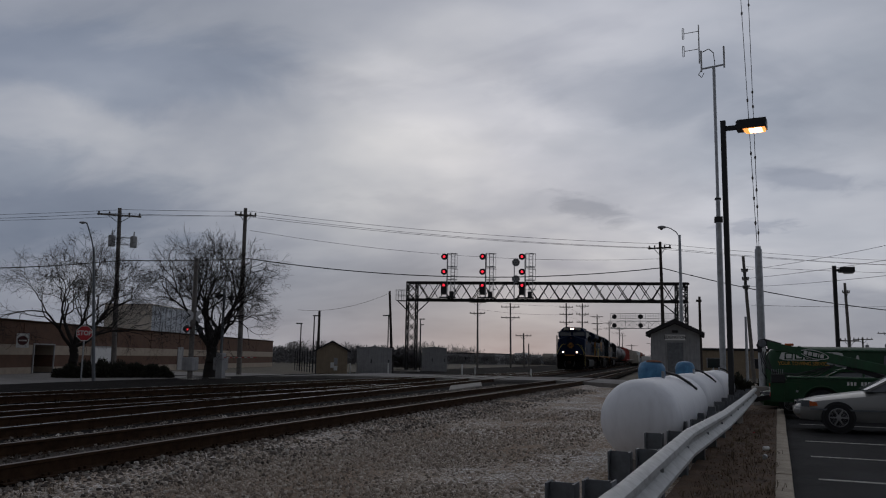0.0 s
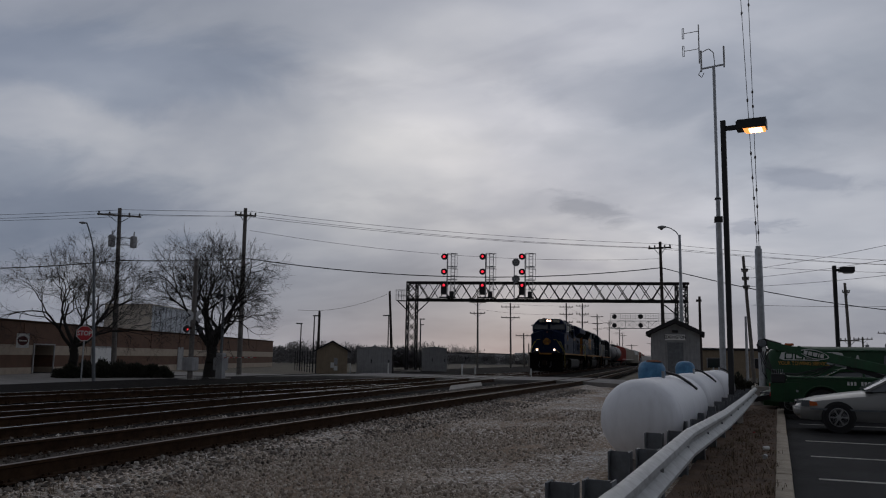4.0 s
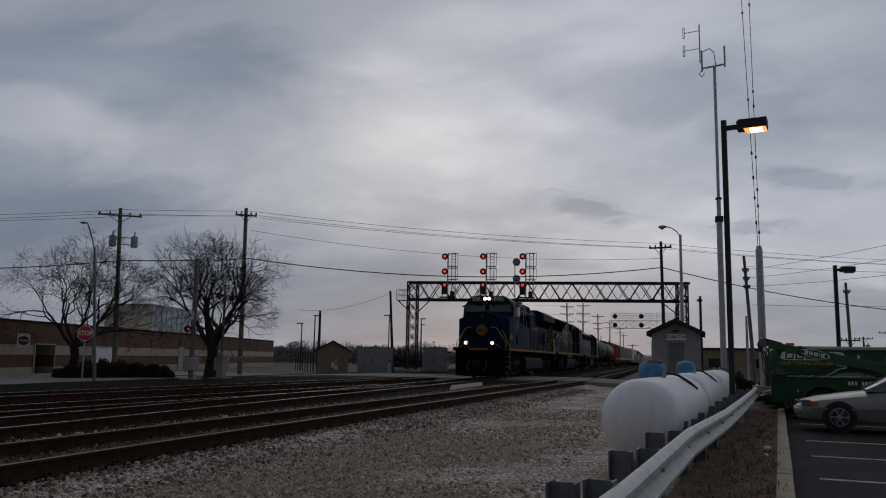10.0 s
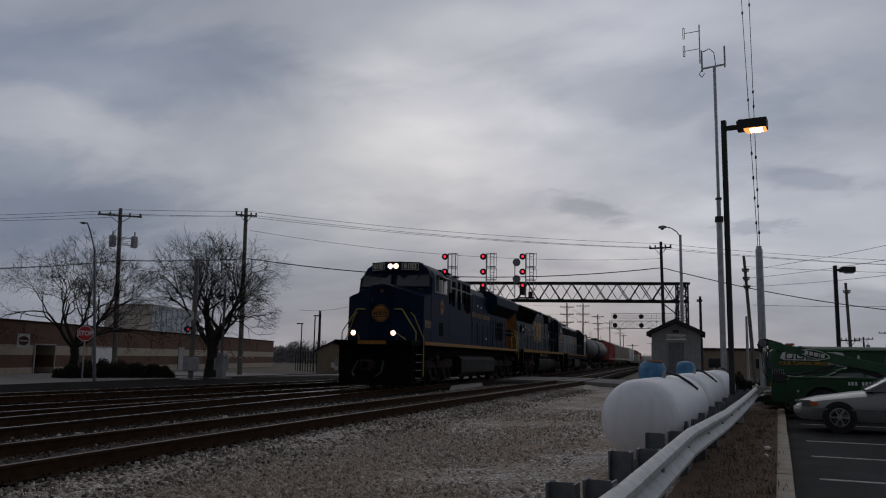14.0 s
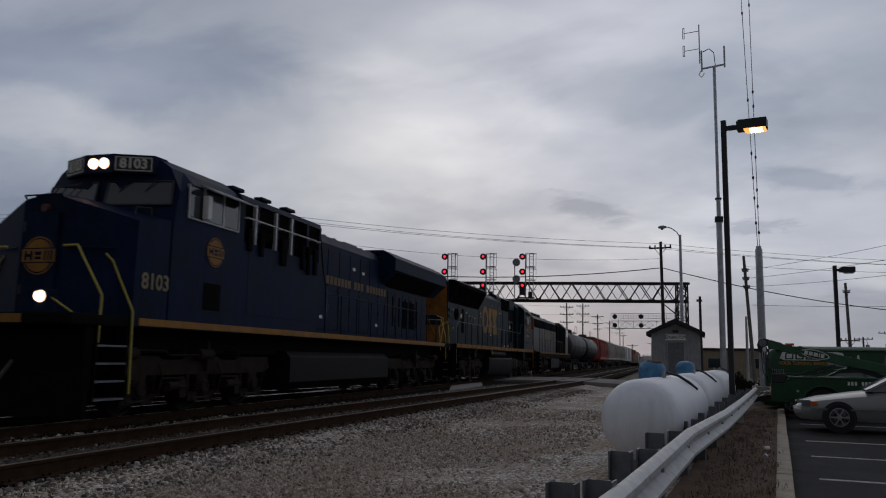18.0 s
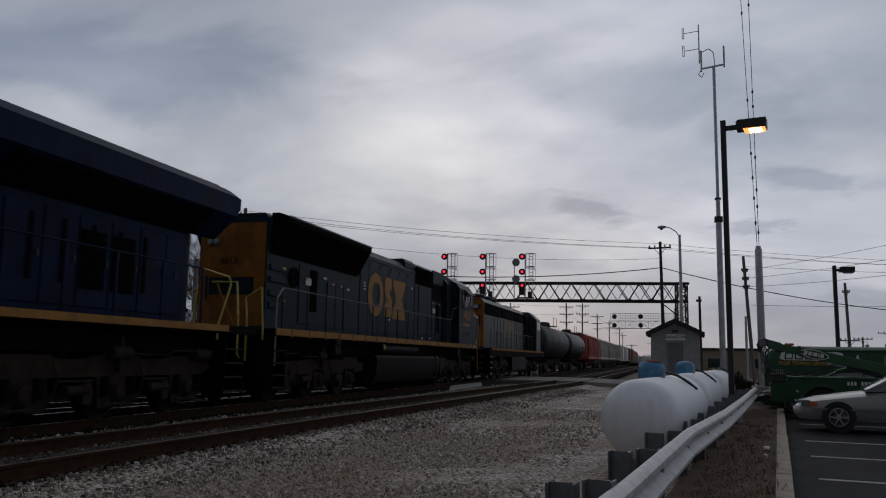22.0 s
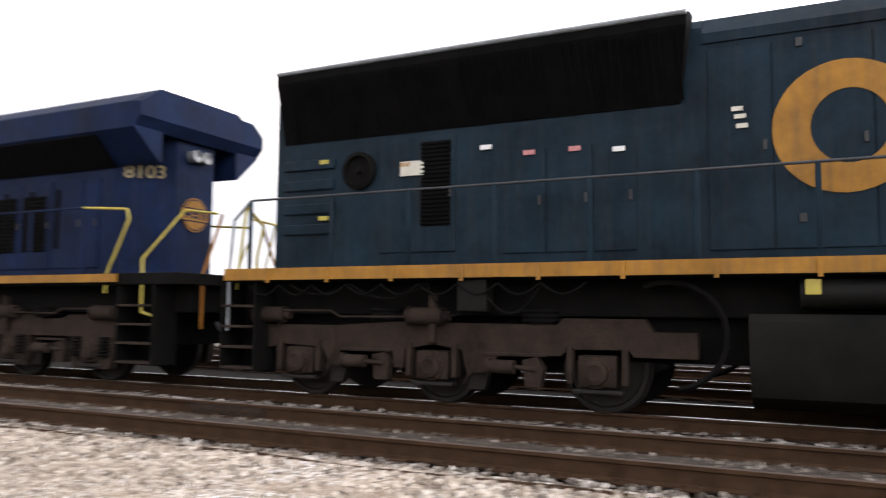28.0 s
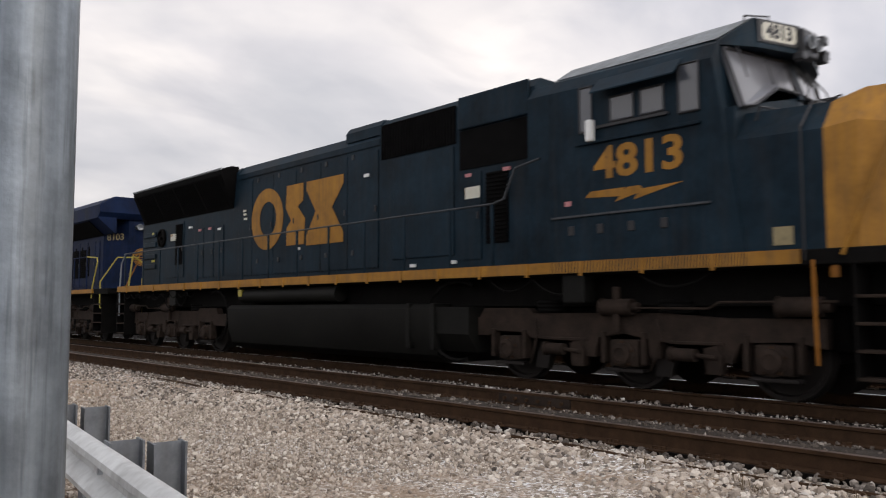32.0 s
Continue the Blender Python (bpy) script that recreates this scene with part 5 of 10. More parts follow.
def loco_truck(parent, axles, wheel_r=0.53, inner=1, cast=True):
    """a three-axle truck: cast side frames, journal boxes, brake gear, springs and wheel sets; inner is the way to the fuel tank"""
    a0, a1 = axles[0], axles[-1]
    order = axles if inner > 0 else axles[::-1]
    o0, o1, o2 = order

    def along(base, d):
        return base + inner * d
    for s in (-1, 1):
        bm = bmesh.new()
        if cast:
            prof = [(along(o0, -0.62), 1.00), (along(o0, 0.6), 1.0), (along(o1, -0.6), 1.06), (along(o2, -0.5), 1.05), (along(o2, -0.40), 1.13), (along(o2, 0.55), 1.13), (along(o2, 0.66), 0.98), (along(o2, 1.14), 0.98), (along(o2, 1.14), 0.69),
                    (along(o2, 0.44), 0.69), (along(o2, 0.36), 0.77), (along(o2, -0.34), 0.76), (along(o2, -0.45), 0.68), (along(o1, 0.92), 0.65), (along(o1, 0.72), 0.44), (along(o1, 0.50), 0.44), (along(o1, 0.42), 0.72), (along(o1, 0.0), 0.78), (along(o1, -0.40), 0.71),
                    (along(o1, -0.42), 0.46), (along(o1, -0.57), 0.46), (along(o1, -0.58), 0.68), (along(o0, 0.68), 0.66), (along(o0, 0.68), 0.45), (along(o0, 0.52), 0.45), (along(o0, 0.40), 0.70), (along(o0, -0.27), 0.73), (along(o0, -0.62), 0.66)]
        else:
            prof = [(along(o0, -0.85), 0.86), (along(o0, -0.72), 1.10), (along(o0, 0.55), 1.10), (along(o0, 0.75), 1.03), (along(o1, -0.75), 1.03), (along(o1, -0.55), 1.10), (along(o1, 0.55), 1.10), (along(o1, 0.75), 1.03), (along(o2, -0.75), 1.03), (along(o2, -0.55), 1.10), (along(o2, 0.72), 1.10), (along(o2, 0.85), 0.86)]
            for q in (o2, o1, o0):
                prof += [(along(q, 0.52), 0.74), (along(q, 0.44), 0.22), (along(q, 0.14), 0.22), (along(q, 0.10), 0.40), (along(q, -0.10), 0.40), (along(q, -0.14), 0.22), (along(q, -0.44), 0.22), (along(q, -0.52), 0.74)]
        if inner < 0:
            prof = prof[::-1]
        prism(bm, prof, "x", s * 1.02, s * 1.18)
        fr = part("side_frame", bm, M_TRUCK, parent, "dusty brown cast truck side frame")
        # a raised flange along the lower edge of the casting
        for p, q in zip(axles, axles[1:]):
            bm = bmesh.new()
            bbox(bm, min(s * 1.17, s * 1.205), max(s * 1.17, s * 1.205), p + 0.72, q - 0.62, 0.66, 0.70, 0.01)
            part("frame_flange", bm, M_TRUCK, fr)
        for k, a in enumerate(axles):
            bm = bmesh.new()
            bbox(bm, min(s * 1.0, s * 1.19), max(s * 1.0, s * 1.19), a - 0.24, a + 0.24, 0.32, 0.70, 0.06)
            jb = part("journal_box", bm, M_TRUCK, fr, smooth=True)
            bm = bmesh.new()
            lathe(bm, [(0.185, s * 1.18), (0.185, s * 1.21), (0.15, s * 1.225), (0.14, s * 1.28), (0.09, s * 1.30), (0.085, s * 1.285), (0.02, s * 1.28)], "x", 18, (0, a, wheel_r - 0.03))
            part("axle_cap", bm, M_TRUCK, jb, smooth=True)
            for i in range(5):
                an = 0.3 + i * math.tau / 5
                bm = bmesh.new()
                rod(bm, (s * 1.20, a + 0.165 * math.cos(an), wheel_r - 0.03 + 0.165 * math.sin(an)), (s * 1.235, a + 0.165 * math.cos(an), wheel_r - 0.03 + 0.165 * math.sin(an)), 0.02, 6)
                part("cap_bolt", bm, M_RAIL, jb)
            for d in (-0.33, 0.33):
                bm = bmesh.new()
                if cast:
                    bbox(bm, min(s * 1.06, s * 1.22), max(s * 1.06, s * 1.22), a + d - 0.035, a + d + 0.035, 0.36, 0.80, 0.015)
                    part("pedestal_liner", bm, M_TRUCK, fr)
                else:
                    for j in range(6):
                        lathe(bm, [(0.08, 0.42 + j * 0.055), (0.098, 0.445 + j * 0.055), (0.08, 0.47 + j * 0.055)], "z", 10, (s * 1.2, a + d, 0))
                    part("coil_spring", bm, M_UNDER, fr, smooth=True)
            bm = bmesh.new()
            bbox(bm, min(s * 1.05, s * 1.2), max(s * 1.05, s * 1.2), a - 0.30, a + 0.30, 0.25, 0.30, 0.012)
            part("pedestal_tie", bm, M_WHEEL, fr)
        for p, q in zip(axles, axles[1:]):
            mid = (p + q) / 2
            bm = bmesh.new()
            rod(bm, (s * 1.25, mid - 0.24, 0.53), (s * 1.25, mid + 0.08, 0.53), 0.085, 14)
            rod(bm, (s * 1.25, mid - 0.27, 0.53), (s * 1.25, mid - 0.24, 0.53), 0.105, 14)
            rod(bm, (s * 1.25, mid + 0.08, 0.53), (s * 1.25, mid + 0.36, 0.51), 0.03, 8)
            part("brake_cylinder", bm, M_TRUCK, fr, smooth=True)
            bm = bmesh.new()
            prism(bm, [(mid + 0.22, 0.30), (mid + 0.40, 0.30), (mid + 0.44, 0.52), (mid + 0.36, 0.66), (mid + 0.18, 0.62)], "x", s * 1.08, s * 1.24)
            part("brake_hanger", bm, M_TRUCK, fr)
            bm = bmesh.new()
            prism(bm, [(mid - 0.62, 0.22), (mid - 0.40, 0.22), (mid - 0.34, 0.44), (mid - 0.42, 0.62), (mid - 0.58, 0.50)], "x", s * 0.95, s * 1.06)
            part("brake_shoe", bm, M_WHEEL, fr)
            bm = bmesh.new()
            tube(bm, [(s * 1.22, mid - 0.5, 0.98), (s * 1.27, mid - 0.42, 0.72), (s * 1.26, mid - 0.52, 0.42), (s * 1.2, mid - 0.62, 0.30)], 0.018, 6)
            part("sand_pipe", bm, M_TRUCK, fr, smooth=True)
        # primary dampers over the frame, and the pipe that feeds the brakes
        for d, base in ((0.0, o1), (-0.42, o0)):
            bm = bmesh.new()
            c = along(base, d)
            rod(bm, (s * 1.24, c - 0.28, 1.14), (s * 1.24, c + 0.20, 1.14), 0.115, 16)
            rod(bm, (s * 1.24, c + 0.20, 1.14), (s * 1.24, c + 0.30, 1.14), 0.065, 12)
            rod(bm, (s * 1.24, c - 0.31, 1.14), (s * 1.24, c - 0.28, 1.14), 0.13, 16)
            part("brake_actuator", bm, M_TRUCK, fr, smooth=True)
        bm = bmesh.new()
        tube(bm, [(s * 1.3, along(o0, -0.8), 1.2), (s * 1.3, along(o0, 0.6), 1.2), (s * 1.3, along(o0, 0.75), 1.12), (s * 1.3, along(o1, -0.3), 1.13)], 0.016, 6)
        part("brake_pipe", bm, M_TRUCK, fr, smooth=True)
        bm = bmesh.new()
        bbox(bm, min(s * 1.22, s * 1.30), max(s * 1.22, s * 1.30), along(o1, 0.05) - 0.05, along(o1, 0.05) + 0.05, 0.80, 1.42, 0.02)
        part("shock_absorber", bm, M_TRUCK, fr, smooth=True)
        for k in range(2):
            bm = bmesh.new()
            c = along((o1, o2)[k], -0.75)
            for j in range(3):
                lathe(bm, [(0.24, 1.06 + j * 0.06), (0.26, 1.09 + j * 0.06), (0.24, 1.12 + j * 0.06)], "z", 14, (s * 0.98, c, 0))
            part("rubber_spring", bm, M_UNDER, fr, smooth=True)
    bm = bmesh.new()
    bbox(bm, -0.7, 0.7, a0 - 0.5, a1 + 0.5, 0.45, 1.1, 0.05)
    part("bolster", bm, M_UNDER, parent)
    for a in axles:
        ws = new("wheel_set")
        ws.parent = parent
        ws.location = (0, a, wheel_r)
        for s in (-1, 1):
            bm = bmesh.new()
            lathe(bm, [(0.05, s * 0.69), (wheel_r + 0.025, s * 0.685), (wheel_r + 0.02, s * 0.715), (wheel_r, s * 0.725), (wheel_r - 0.005, s * 0.825), (wheel_r - 0.06, s * 0.83), (wheel_r - 0.08, s * 0.78), (0.2, s * 0.77), (0.14, s * 0.85), (0.05, s * 0.86)], "x", 28)
            part("wheel", bm, M_WHEEL, ws, smooth=True)
        WHEELS.append((ws, wheel_r, a))


def handrail(parent, s, x, ys, zs, z_top, mat_post, mat_rail, name="handrail"):
    """posts with a rail along the walkway"""
    bm = bmesh.new()
    rod(bm, (s * x, ys[0], z_top), (s * x, ys[-1], z_top), 0.017, 8)
    h = part(name, bm, mat_rail, parent, smooth=True)
    for y in ys:
        bm = bmesh.new()
        bbox(bm, min(s * (x - 0.015), s * (x + 0.015)), max(s * (x - 0.015), s * (x + 0.015)), y - 0.03, y + 0.03, zs, z_top, 0.008)
        part("stanchion", bm, mat_post, h, smooth=True)
    return h


def doors(parent, s, x, ys, z0, z1, mat, gap=0.02):
    for a, b in zip(ys, ys[1:]):
        bm = bmesh.new()
        bbox(bm, min(s * x, s * (x + 0.022)), max(s * x, s * (x + 0.022)), a + gap, b - gap, z0, z1, 0.008)
        d = part("hood_door", bm, mat, parent)
        bm = bmesh.new()
        bbox(bm, min(s * (x + 0.02), s * (x + 0.045)), max(s * (x + 0.02), s * (x + 0.045)), b - gap - 0.09, b - gap - 0.05, (z0 + z1) / 2 - 0.06, (z0 + z1) / 2 + 0.06, 0.006)
        part("latch", bm, M_BLACK, d)


def louvres(parent, s, x, y0, y1, z0, z1, n, mat=None, frame=True, upright=False, name="grille"):
    """a flat sheet painted black as the opening's shade, with proud slats"""
    bm = bmesh.new()
    box(bm, min(s * (x - 0.01), s * (x + 0.008)), max(s * (x - 0.01), s * (x + 0.008)), y0, y1, z0, z1)
    g = part(name, bm, M_RADI, parent)
    bm = bmesh.new()
    for i in range(n):
        if upright:
            y = y0 + (y1 - y0) * (i + 0.5) / n
            box(bm, min(s * (x + 0.008), s * (x + 0.03)), max(s * (x + 0.008), s * (x + 0.03)), y - 0.012, y + 0.012, z0, z1)
        else:
            z = z0 + (z1 - z0) * (i + 0.5) / n
            box(bm, min(s * (x + 0.008), s * (x + 0.03)), max(s * (x + 0.008), s * (x + 0.03)), y0, y1, z - 0.01, z + 0.01)
    part("slats", bm, mat or M_RADI, g)
    return g


def step_well(parent, s, y, z_top, mat, x0=0.95, x1=1.5, n=4, wide=0.7):
    """a stairwell at a platform's corner"""
    bm = bmesh.new()
    box(bm, min(s * x0, s * (x0 + 0.03)), max(s * x0, s * (x0 + 0.03)), y - wide / 2, y + wide / 2, 0.3, z_top)
    st = part("step_well", bm, M_UNDER, parent)
    for i in range(n):
        z = 0.36 + i * (z_top - 0.45) / n
        bm = bmesh.new()
        bbox(bm, min(s * (x1 - 0.3), s * x1), max(s * (x1 - 0.3), s * x1), y - wide / 2, y + wide / 2, z, z + 0.035, 0.006)
        part("step", bm, mat, st)
    for d in (-wide / 2, wide / 2):
        bm = bmesh.new()
        box(bm, min(s * x0, s * x1), max(s * x0, s * x1), y + d - 0.012, y + d + 0.012, 0.34, z_top)
        part("step_side", bm, M_UNDER, st)


def bent_rail(parent, pts, mat, r=0.021, name="grab_rail"):
    bm = bmesh.new()
    tube(bm, pts, r, 8)
    return part(name, bm, mat, parent, smooth=True)


def coupler(parent, y, s):
    bm = bmesh.new()
    bbox(bm, -0.14, 0.14, min(y, y + s * 0.7), max(y, y + s * 0.7), 0.72, 1.0, 0.03)
    bbox(bm, -0.2, 0.2, min(y, y + s * 0.22), max(y, y + s * 0.22), 0.68, 1.04, 0.05)
    part("coupler", bm, M_TRUCK, parent)
    bm = bmesh.new()
    tube(bm, [(0.5, y + s * 0.6, 1.0), (0.55, y + s * 0.2, 0.6), (0.4, y, 0.45)], 0.03, 6)
    tube(bm, [(-0.5, y + s * 0.6, 1.0), (-0.55, y + s * 0.2, 0.6), (-0.4, y, 0.45)], 0.03, 6)
    part("air_hose", bm, M_BLACK, parent)


def chamfer(hw, z0, z1, c, top=None):
    """a hood's cross-section with clipped upper corners"""
    return [(-hw, z0), (hw, z0), (hw, z1 - c), (hw - c * 0.8, z1), (-hw + c * 0.8, z1), (-hw, z1 - c)]


def emblem(parent, m, r, name):
    """a round yellow mark: disc, inner ring, a cross band and three plain dark bars; built in its xy plane, facing +z"""
    bm = bmesh.new()
    lathe(bm, [(r, 0.0), (r, 0.012), (0.01, 0.013)], "z", 32)
    bmesh.ops.transform(bm, matrix=m, verts=bm.verts)
    em = part(name, bm, M_GOLD, parent, "round yellow emblem with dark bars", smooth=True)
    bm = bmesh.new()
    lathe(bm, [(r * 0.93, 0.0), (r * 0.93, 0.015), (0.01, 0.0155)], "z", 32)
    bmesh.ops.transform(bm, matrix=m, verts=bm.verts)
    part("emblem_ring", bm, M_NAVY, em, smooth=True)
    bm = bmesh.new()
    lathe(bm, [(r * 0.86, 0.0), (r * 0.86, 0.0165), (0.01, 0.017)], "z", 32)
    bmesh.ops.transform(bm, matrix=m, verts=bm.verts)
    part("emblem_field", bm, M_GOLD, em, smooth=True)
    bm = bmesh.new()
    box(bm, -r * 1.02, r * 1.02, -r * 0.36, r * 0.36, 0.0, 0.020)
    bmesh.ops.transform(bm, matrix=m, verts=bm.verts)
    band = part("emblem_band", bm, M_GOLD, em)
    for x0, x1, y0, y1 in ((-1.02, 1.02, 0.34, 0.40), (-1.02, 1.02, -0.40, -0.34), (-0.86, -0.72, -0.25, 0.25), (-0.5, -0.36, -0.25, 0.25), (-0.72, -0.5, -0.08, 0.08), (-0.2, 0.2, 0.02, 0.2), (-0.2, 0.2, -0.2, -0.06), (0.36, 0.46, -0.25, 0.25), (0.58, 0.66, -0.25, 0.25), (0.78, 0.88, -0.25, 0.25)):
        bm = bmesh.new()
        box(bm, x0 * r, x1 * r, y0 * r, y1 * r, 0.020, 0.024)
        bmesh.ops.transform(bm, matrix=m, verts=bm.verts)
        part("emblem_bar", bm, M_NAVY, em)


# -- lead unit: dark blue wide-cab locomotive --
lead = vehicle("lead_locomotive", 0.0, "dark blue diesel locomotive with yellow stripe and lit headlights", "locomotive", "locomotives")
LS = 1.62  # underside of the walkway stripe


def build_lead(v):
    bm = bmesh.new()
    bbox(bm, -1.5, 1.5, 0.75, 23.5, 1.58, 1.76, 0.02)
    bbox(bm, -1.05, 1.05, 1.2, 23.3, 1.15, 1.6, 0.03)
    bbox(bm, -0.85, 0.85, 2.0, 22.6, 0.62, 1.2, 0.03)
    part("frame", bm, M_UNDER, v)
    both(lambda s: part("sill_stripe", (lambda b: (box(b, min(s * 1.5, s * 1.562), max(s * 1.5, s * 1.562), 2.32, 22.2, LS, LS + 0.13), b)[1])(bmesh.new()), M_GOLD, v, "yellow stripe along the walkway edge"))
    # nose: two faces swept back from a flat middle, under a low hipped top
    bm = bmesh.new()
    loft(bm, [[(-0.46, 1.64, 1.6), (0.46, 1.64, 1.6), (0.46, 1.68, 3.78), (0.10, 1.72, 3.90), (-0.10, 1.72, 3.90), (-0.46, 1.68, 3.78)],
              [(-1.53, 2.14, 1.6), (1.53, 2.14, 1.6), (1.53, 2.18, 3.45), (0.12, 2.18, 3.94), (-0.12, 2.18, 3.94), (-1.53, 2.18, 3.45)],
              [(-1.54, 3.10, 1.6), (1.54, 3.10, 1.6), (1.54, 3.10, 3.60), (0.16, 3.16, 3.97), (-0.16, 3.16, 3.97), (-1.54, 3.10, 3.60)]])
    nose = part("nose", bm, M_NAVY, v)
    bm = bmesh.new()
    bbox(bm, -0.33, 0.33, 1.60, 1.66, 1.80, 3.55, 0.015)
    part("nose_door", bm, M_NAVY, nose)
    for z in (2.2, 3.3):
        bm = bmesh.new()
        rod(bm, (-0.34, 1.60, z - 0.08), (-0.34, 1.60, z + 0.08), 0.02, 8)
        part("door_hinge", bm, M_BLACK, nose)
    bm = bmesh.new()
    lathe(bm, [(0.02, 1.60), (0.07, 1.605), (0.08, 1.68)], "y", 14, (0.02, 0, 3.62))
    part("nose_lamp", bm, M_MAROON, nose, "unlit red nose lamp", smooth=True)
    bent_rail(nose, [(-0.38, 1.64, 3.78), (-0.38, 1.58, 3.84), (0.38, 1.58, 3.84), (0.38, 1.64, 3.78)], M_NAVY, 0.016)
    for s in (-1, 1):
        bent_rail(nose, [(s * 1.2, 2.5, 3.62), (s * 1.2, 2.5, 3.76), (s * 1.2, 2.95, 3.82), (s * 1.2, 2.95, 3.68)], M_BLACK, 0.014)
        bent_rail(nose, [(s * 0.5, 1.62, 2.93), (s * 1.25, 1.95, 2.93)], M_NAVY, 0.016)
    # cab: side walls upright, roof edge broken by two slopes, front swept back to the corners
    def cab_ring(y, lean, top):
        return [(-1.54, y, 1.60), (1.54, y, 1.60), (1.54, y, 3.50), (1.53, y + lean * 0.75, 4.20 + top), (1.27, y + lean, 4.68), (0.98, y + lean, 4.89), (-0.98, y + lean, 4.89), (-1.27, y + lean, 4.68), (-1.53, y + lean * 0.75, 4.20 + top), (-1.54, y, 3.50)]
    bm = bmesh.new()
    mid = [(x * 0.24 if abs(x) > 1.5 else x * 0.3, y - 0.24, z) for x, y, z in cab_ring(3.16, 0.22, 0.0)]
    loft(bm, [mid, cab_ring(3.16, 0.22, 0.0), cab_ring(3.75, 0.0, 0.22), cab_ring(5.75, 0.0, 0.22)])
    cab = part("cab", bm, M_NAVY, v)

    def windscreen(s):
        """one pane of the swept front, its inner edge forward of the outer"""
        lo, hi = 3.93, 4.40
        a, b, c, d = (0.12, 2.985, lo), (1.44, 3.205, lo), (1.38, 3.33, hi), (0.12, 3.10, hi)
        ring = [(s * x, y - 0.015, z) for x, y, z in (a, b, c, d)]
        bm = bmesh.new()
        loft(bm, [ring, [(x, y + 0.05, z) for x, y, z in ring]])
        ws = part("windscreen", bm, M_GLASS, cab)
        bm = bmesh.new()
        tube(bm, ring + ring[:1], 0.022, 5)
        part("window_seal", bm, M_BLACK, ws)
        for k in (0.35, 0.75):
            bm = bmesh.new()
            xm, ym = s * (0.12 + 1.26 * k), 3.05 + 0.23 * k
            tube(bm, [(xm, ym - 0.02, hi + 0.03), (xm - 0.20, ym - 0.06, hi - 0.22)], 0.012, 5)
            part("wiper", bm, M_BLACK, ws)
    windscreen(-1); windscreen(1)
    bm = bmesh.new()
    prism(bm, [(-0.30, 2.90), (0.30, 2.90), (1.0, 3.22), (1.02, 3.6), (-1.02, 3.6), (-1.0, 3.22)], "z", 4.54, 4.90)
    hb = part("headlight_housing", bm, M_NAVY, cab)
    for s in (-1, 1):
        # number boards follow the swept front
        d = Vector((s * 0.70, 0.32, 0)).normalized()
        nrm = Vector((s * 0.32, -0.70, 0)).normalized()
        c = Vector((s * 0.655, 3.062, 4.715)) + nrm * 0.012
        xa = Vector((0, 0, 1)).cross(nrm)
        mm = Matrix(((xa.x, 0, nrm.x, c.x), (xa.y, 0, nrm.y, c.y), (0, 1, 0, c.z), (0, 0, 0, 1)))
        bm = bmesh.new()
        bbox(bm, -0.36, 0.36, -0.15, 0.15, -0.02, 0.0, 0.006)
        bmesh.ops.transform(bm, matrix=mm, verts=bm.verts)
        nb = part("number_board", bm, M_BLACK, hb, "dark number board with pale digits and border")
        bm = bmesh.new()
        for xa0, xa1, za, zb in ((-0.335, 0.335, -0.135, -0.118), (-0.335, 0.335, 0.118, 0.135), (-0.335, -0.318, -0.118, 0.118), (0.318, 0.335, -0.118, 0.118)):
            box(bm, xa0, xa1, za, zb, 0.002, 0.006)
        bmesh.ops.transform(bm, matrix=mm, verts=bm.verts)
        part("board_border", bm, M_BOARD, nb)
        lettering("8103", 0.26, M_BOARD, nb, mm @ Matrix.Translation((0, 0, 0.005)), 0.003, squeeze=1.0, bold=0.009)
    for x in (-0.12, 0.12):
        bm = bmesh.new()
        lathe(bm, [(0.02, 2.86), (0.10, 2.87), (0.115, 2.93)], "y", 18, (x, 0, 4.72))
        hl = part("headlight", bm, M_HALO, hb, "lit warm headlight", smooth=True)
        bm = bmesh.new()
        lathe(bm, [(0.01, 2.845), (0.06, 2.849), (0.065, 2.865)], "y", 16, (x, 0, 4.72))
        part("bulb", bm, M_HEADLAMP, hl, smooth=True)
    for x in (-0.78, 0.78):
        bm = bmesh.new()
        lathe(bm, [(0.02, 0.80), (0.085, 0.81), (0.11, 0.9), (0.10, 1.1)], "y", 16, (x, 0, 2.02))
        dl = part("ditch_light", bm, M_HALO, v, "lit ditch light", smooth=True)
        bm = bmesh.new()
        lathe(bm, [(0.01, 0.788), (0.055, 0.792), (0.06, 0.806)], "y", 16, (x, 0, 2.02))
        part("bulb", bm, M_DITCH, dl, smooth=True)
        bm = bmesh.new()
        bbox(bm, x - 0.12, x + 0.12, 0.86, 1.12, 1.76, 2.14, 0.02)
        part("ditch_light_box", bm, M_NAVY, v)
    emblem(nose, Matrix.Translation((0, 1.60, 2.78)) @ Matrix.Rotation(radians(90), 4, "X"), 0.33, "nose_emblem")
    # side windows, sun shade, emblem and number on each side
    for s in (-1, 1):
        for y0, y1 in ((3.62, 4.10), (4.16, 4.82), (4.88, 5.45)):
            bm = bmesh.new()
            bbox(bm, min(s * 1.49, s * 1.552), max(s * 1.49, s * 1.552), y0, y1, 3.77, 4.38, 0.02)
            sw = part("side_window", bm, M_GLASSL if y0 == 4.16 else M_GLASS, cab)
            bm = bmesh.new()
            for ya, yb, za, zb in ((y0 - 0.03, y0, 3.74, 4.41), (y1, y1 + 0.03, 3.74, 4.41), (y0, y1, 3.74, 3.77)):
                box(bm, min(s * 1.50, s * 1.565), max(s * 1.50, s * 1.565), ya, yb, za, zb)
            part("window_frame", bm, M_SIGSTEEL, sw)
        bm = bmesh.new()
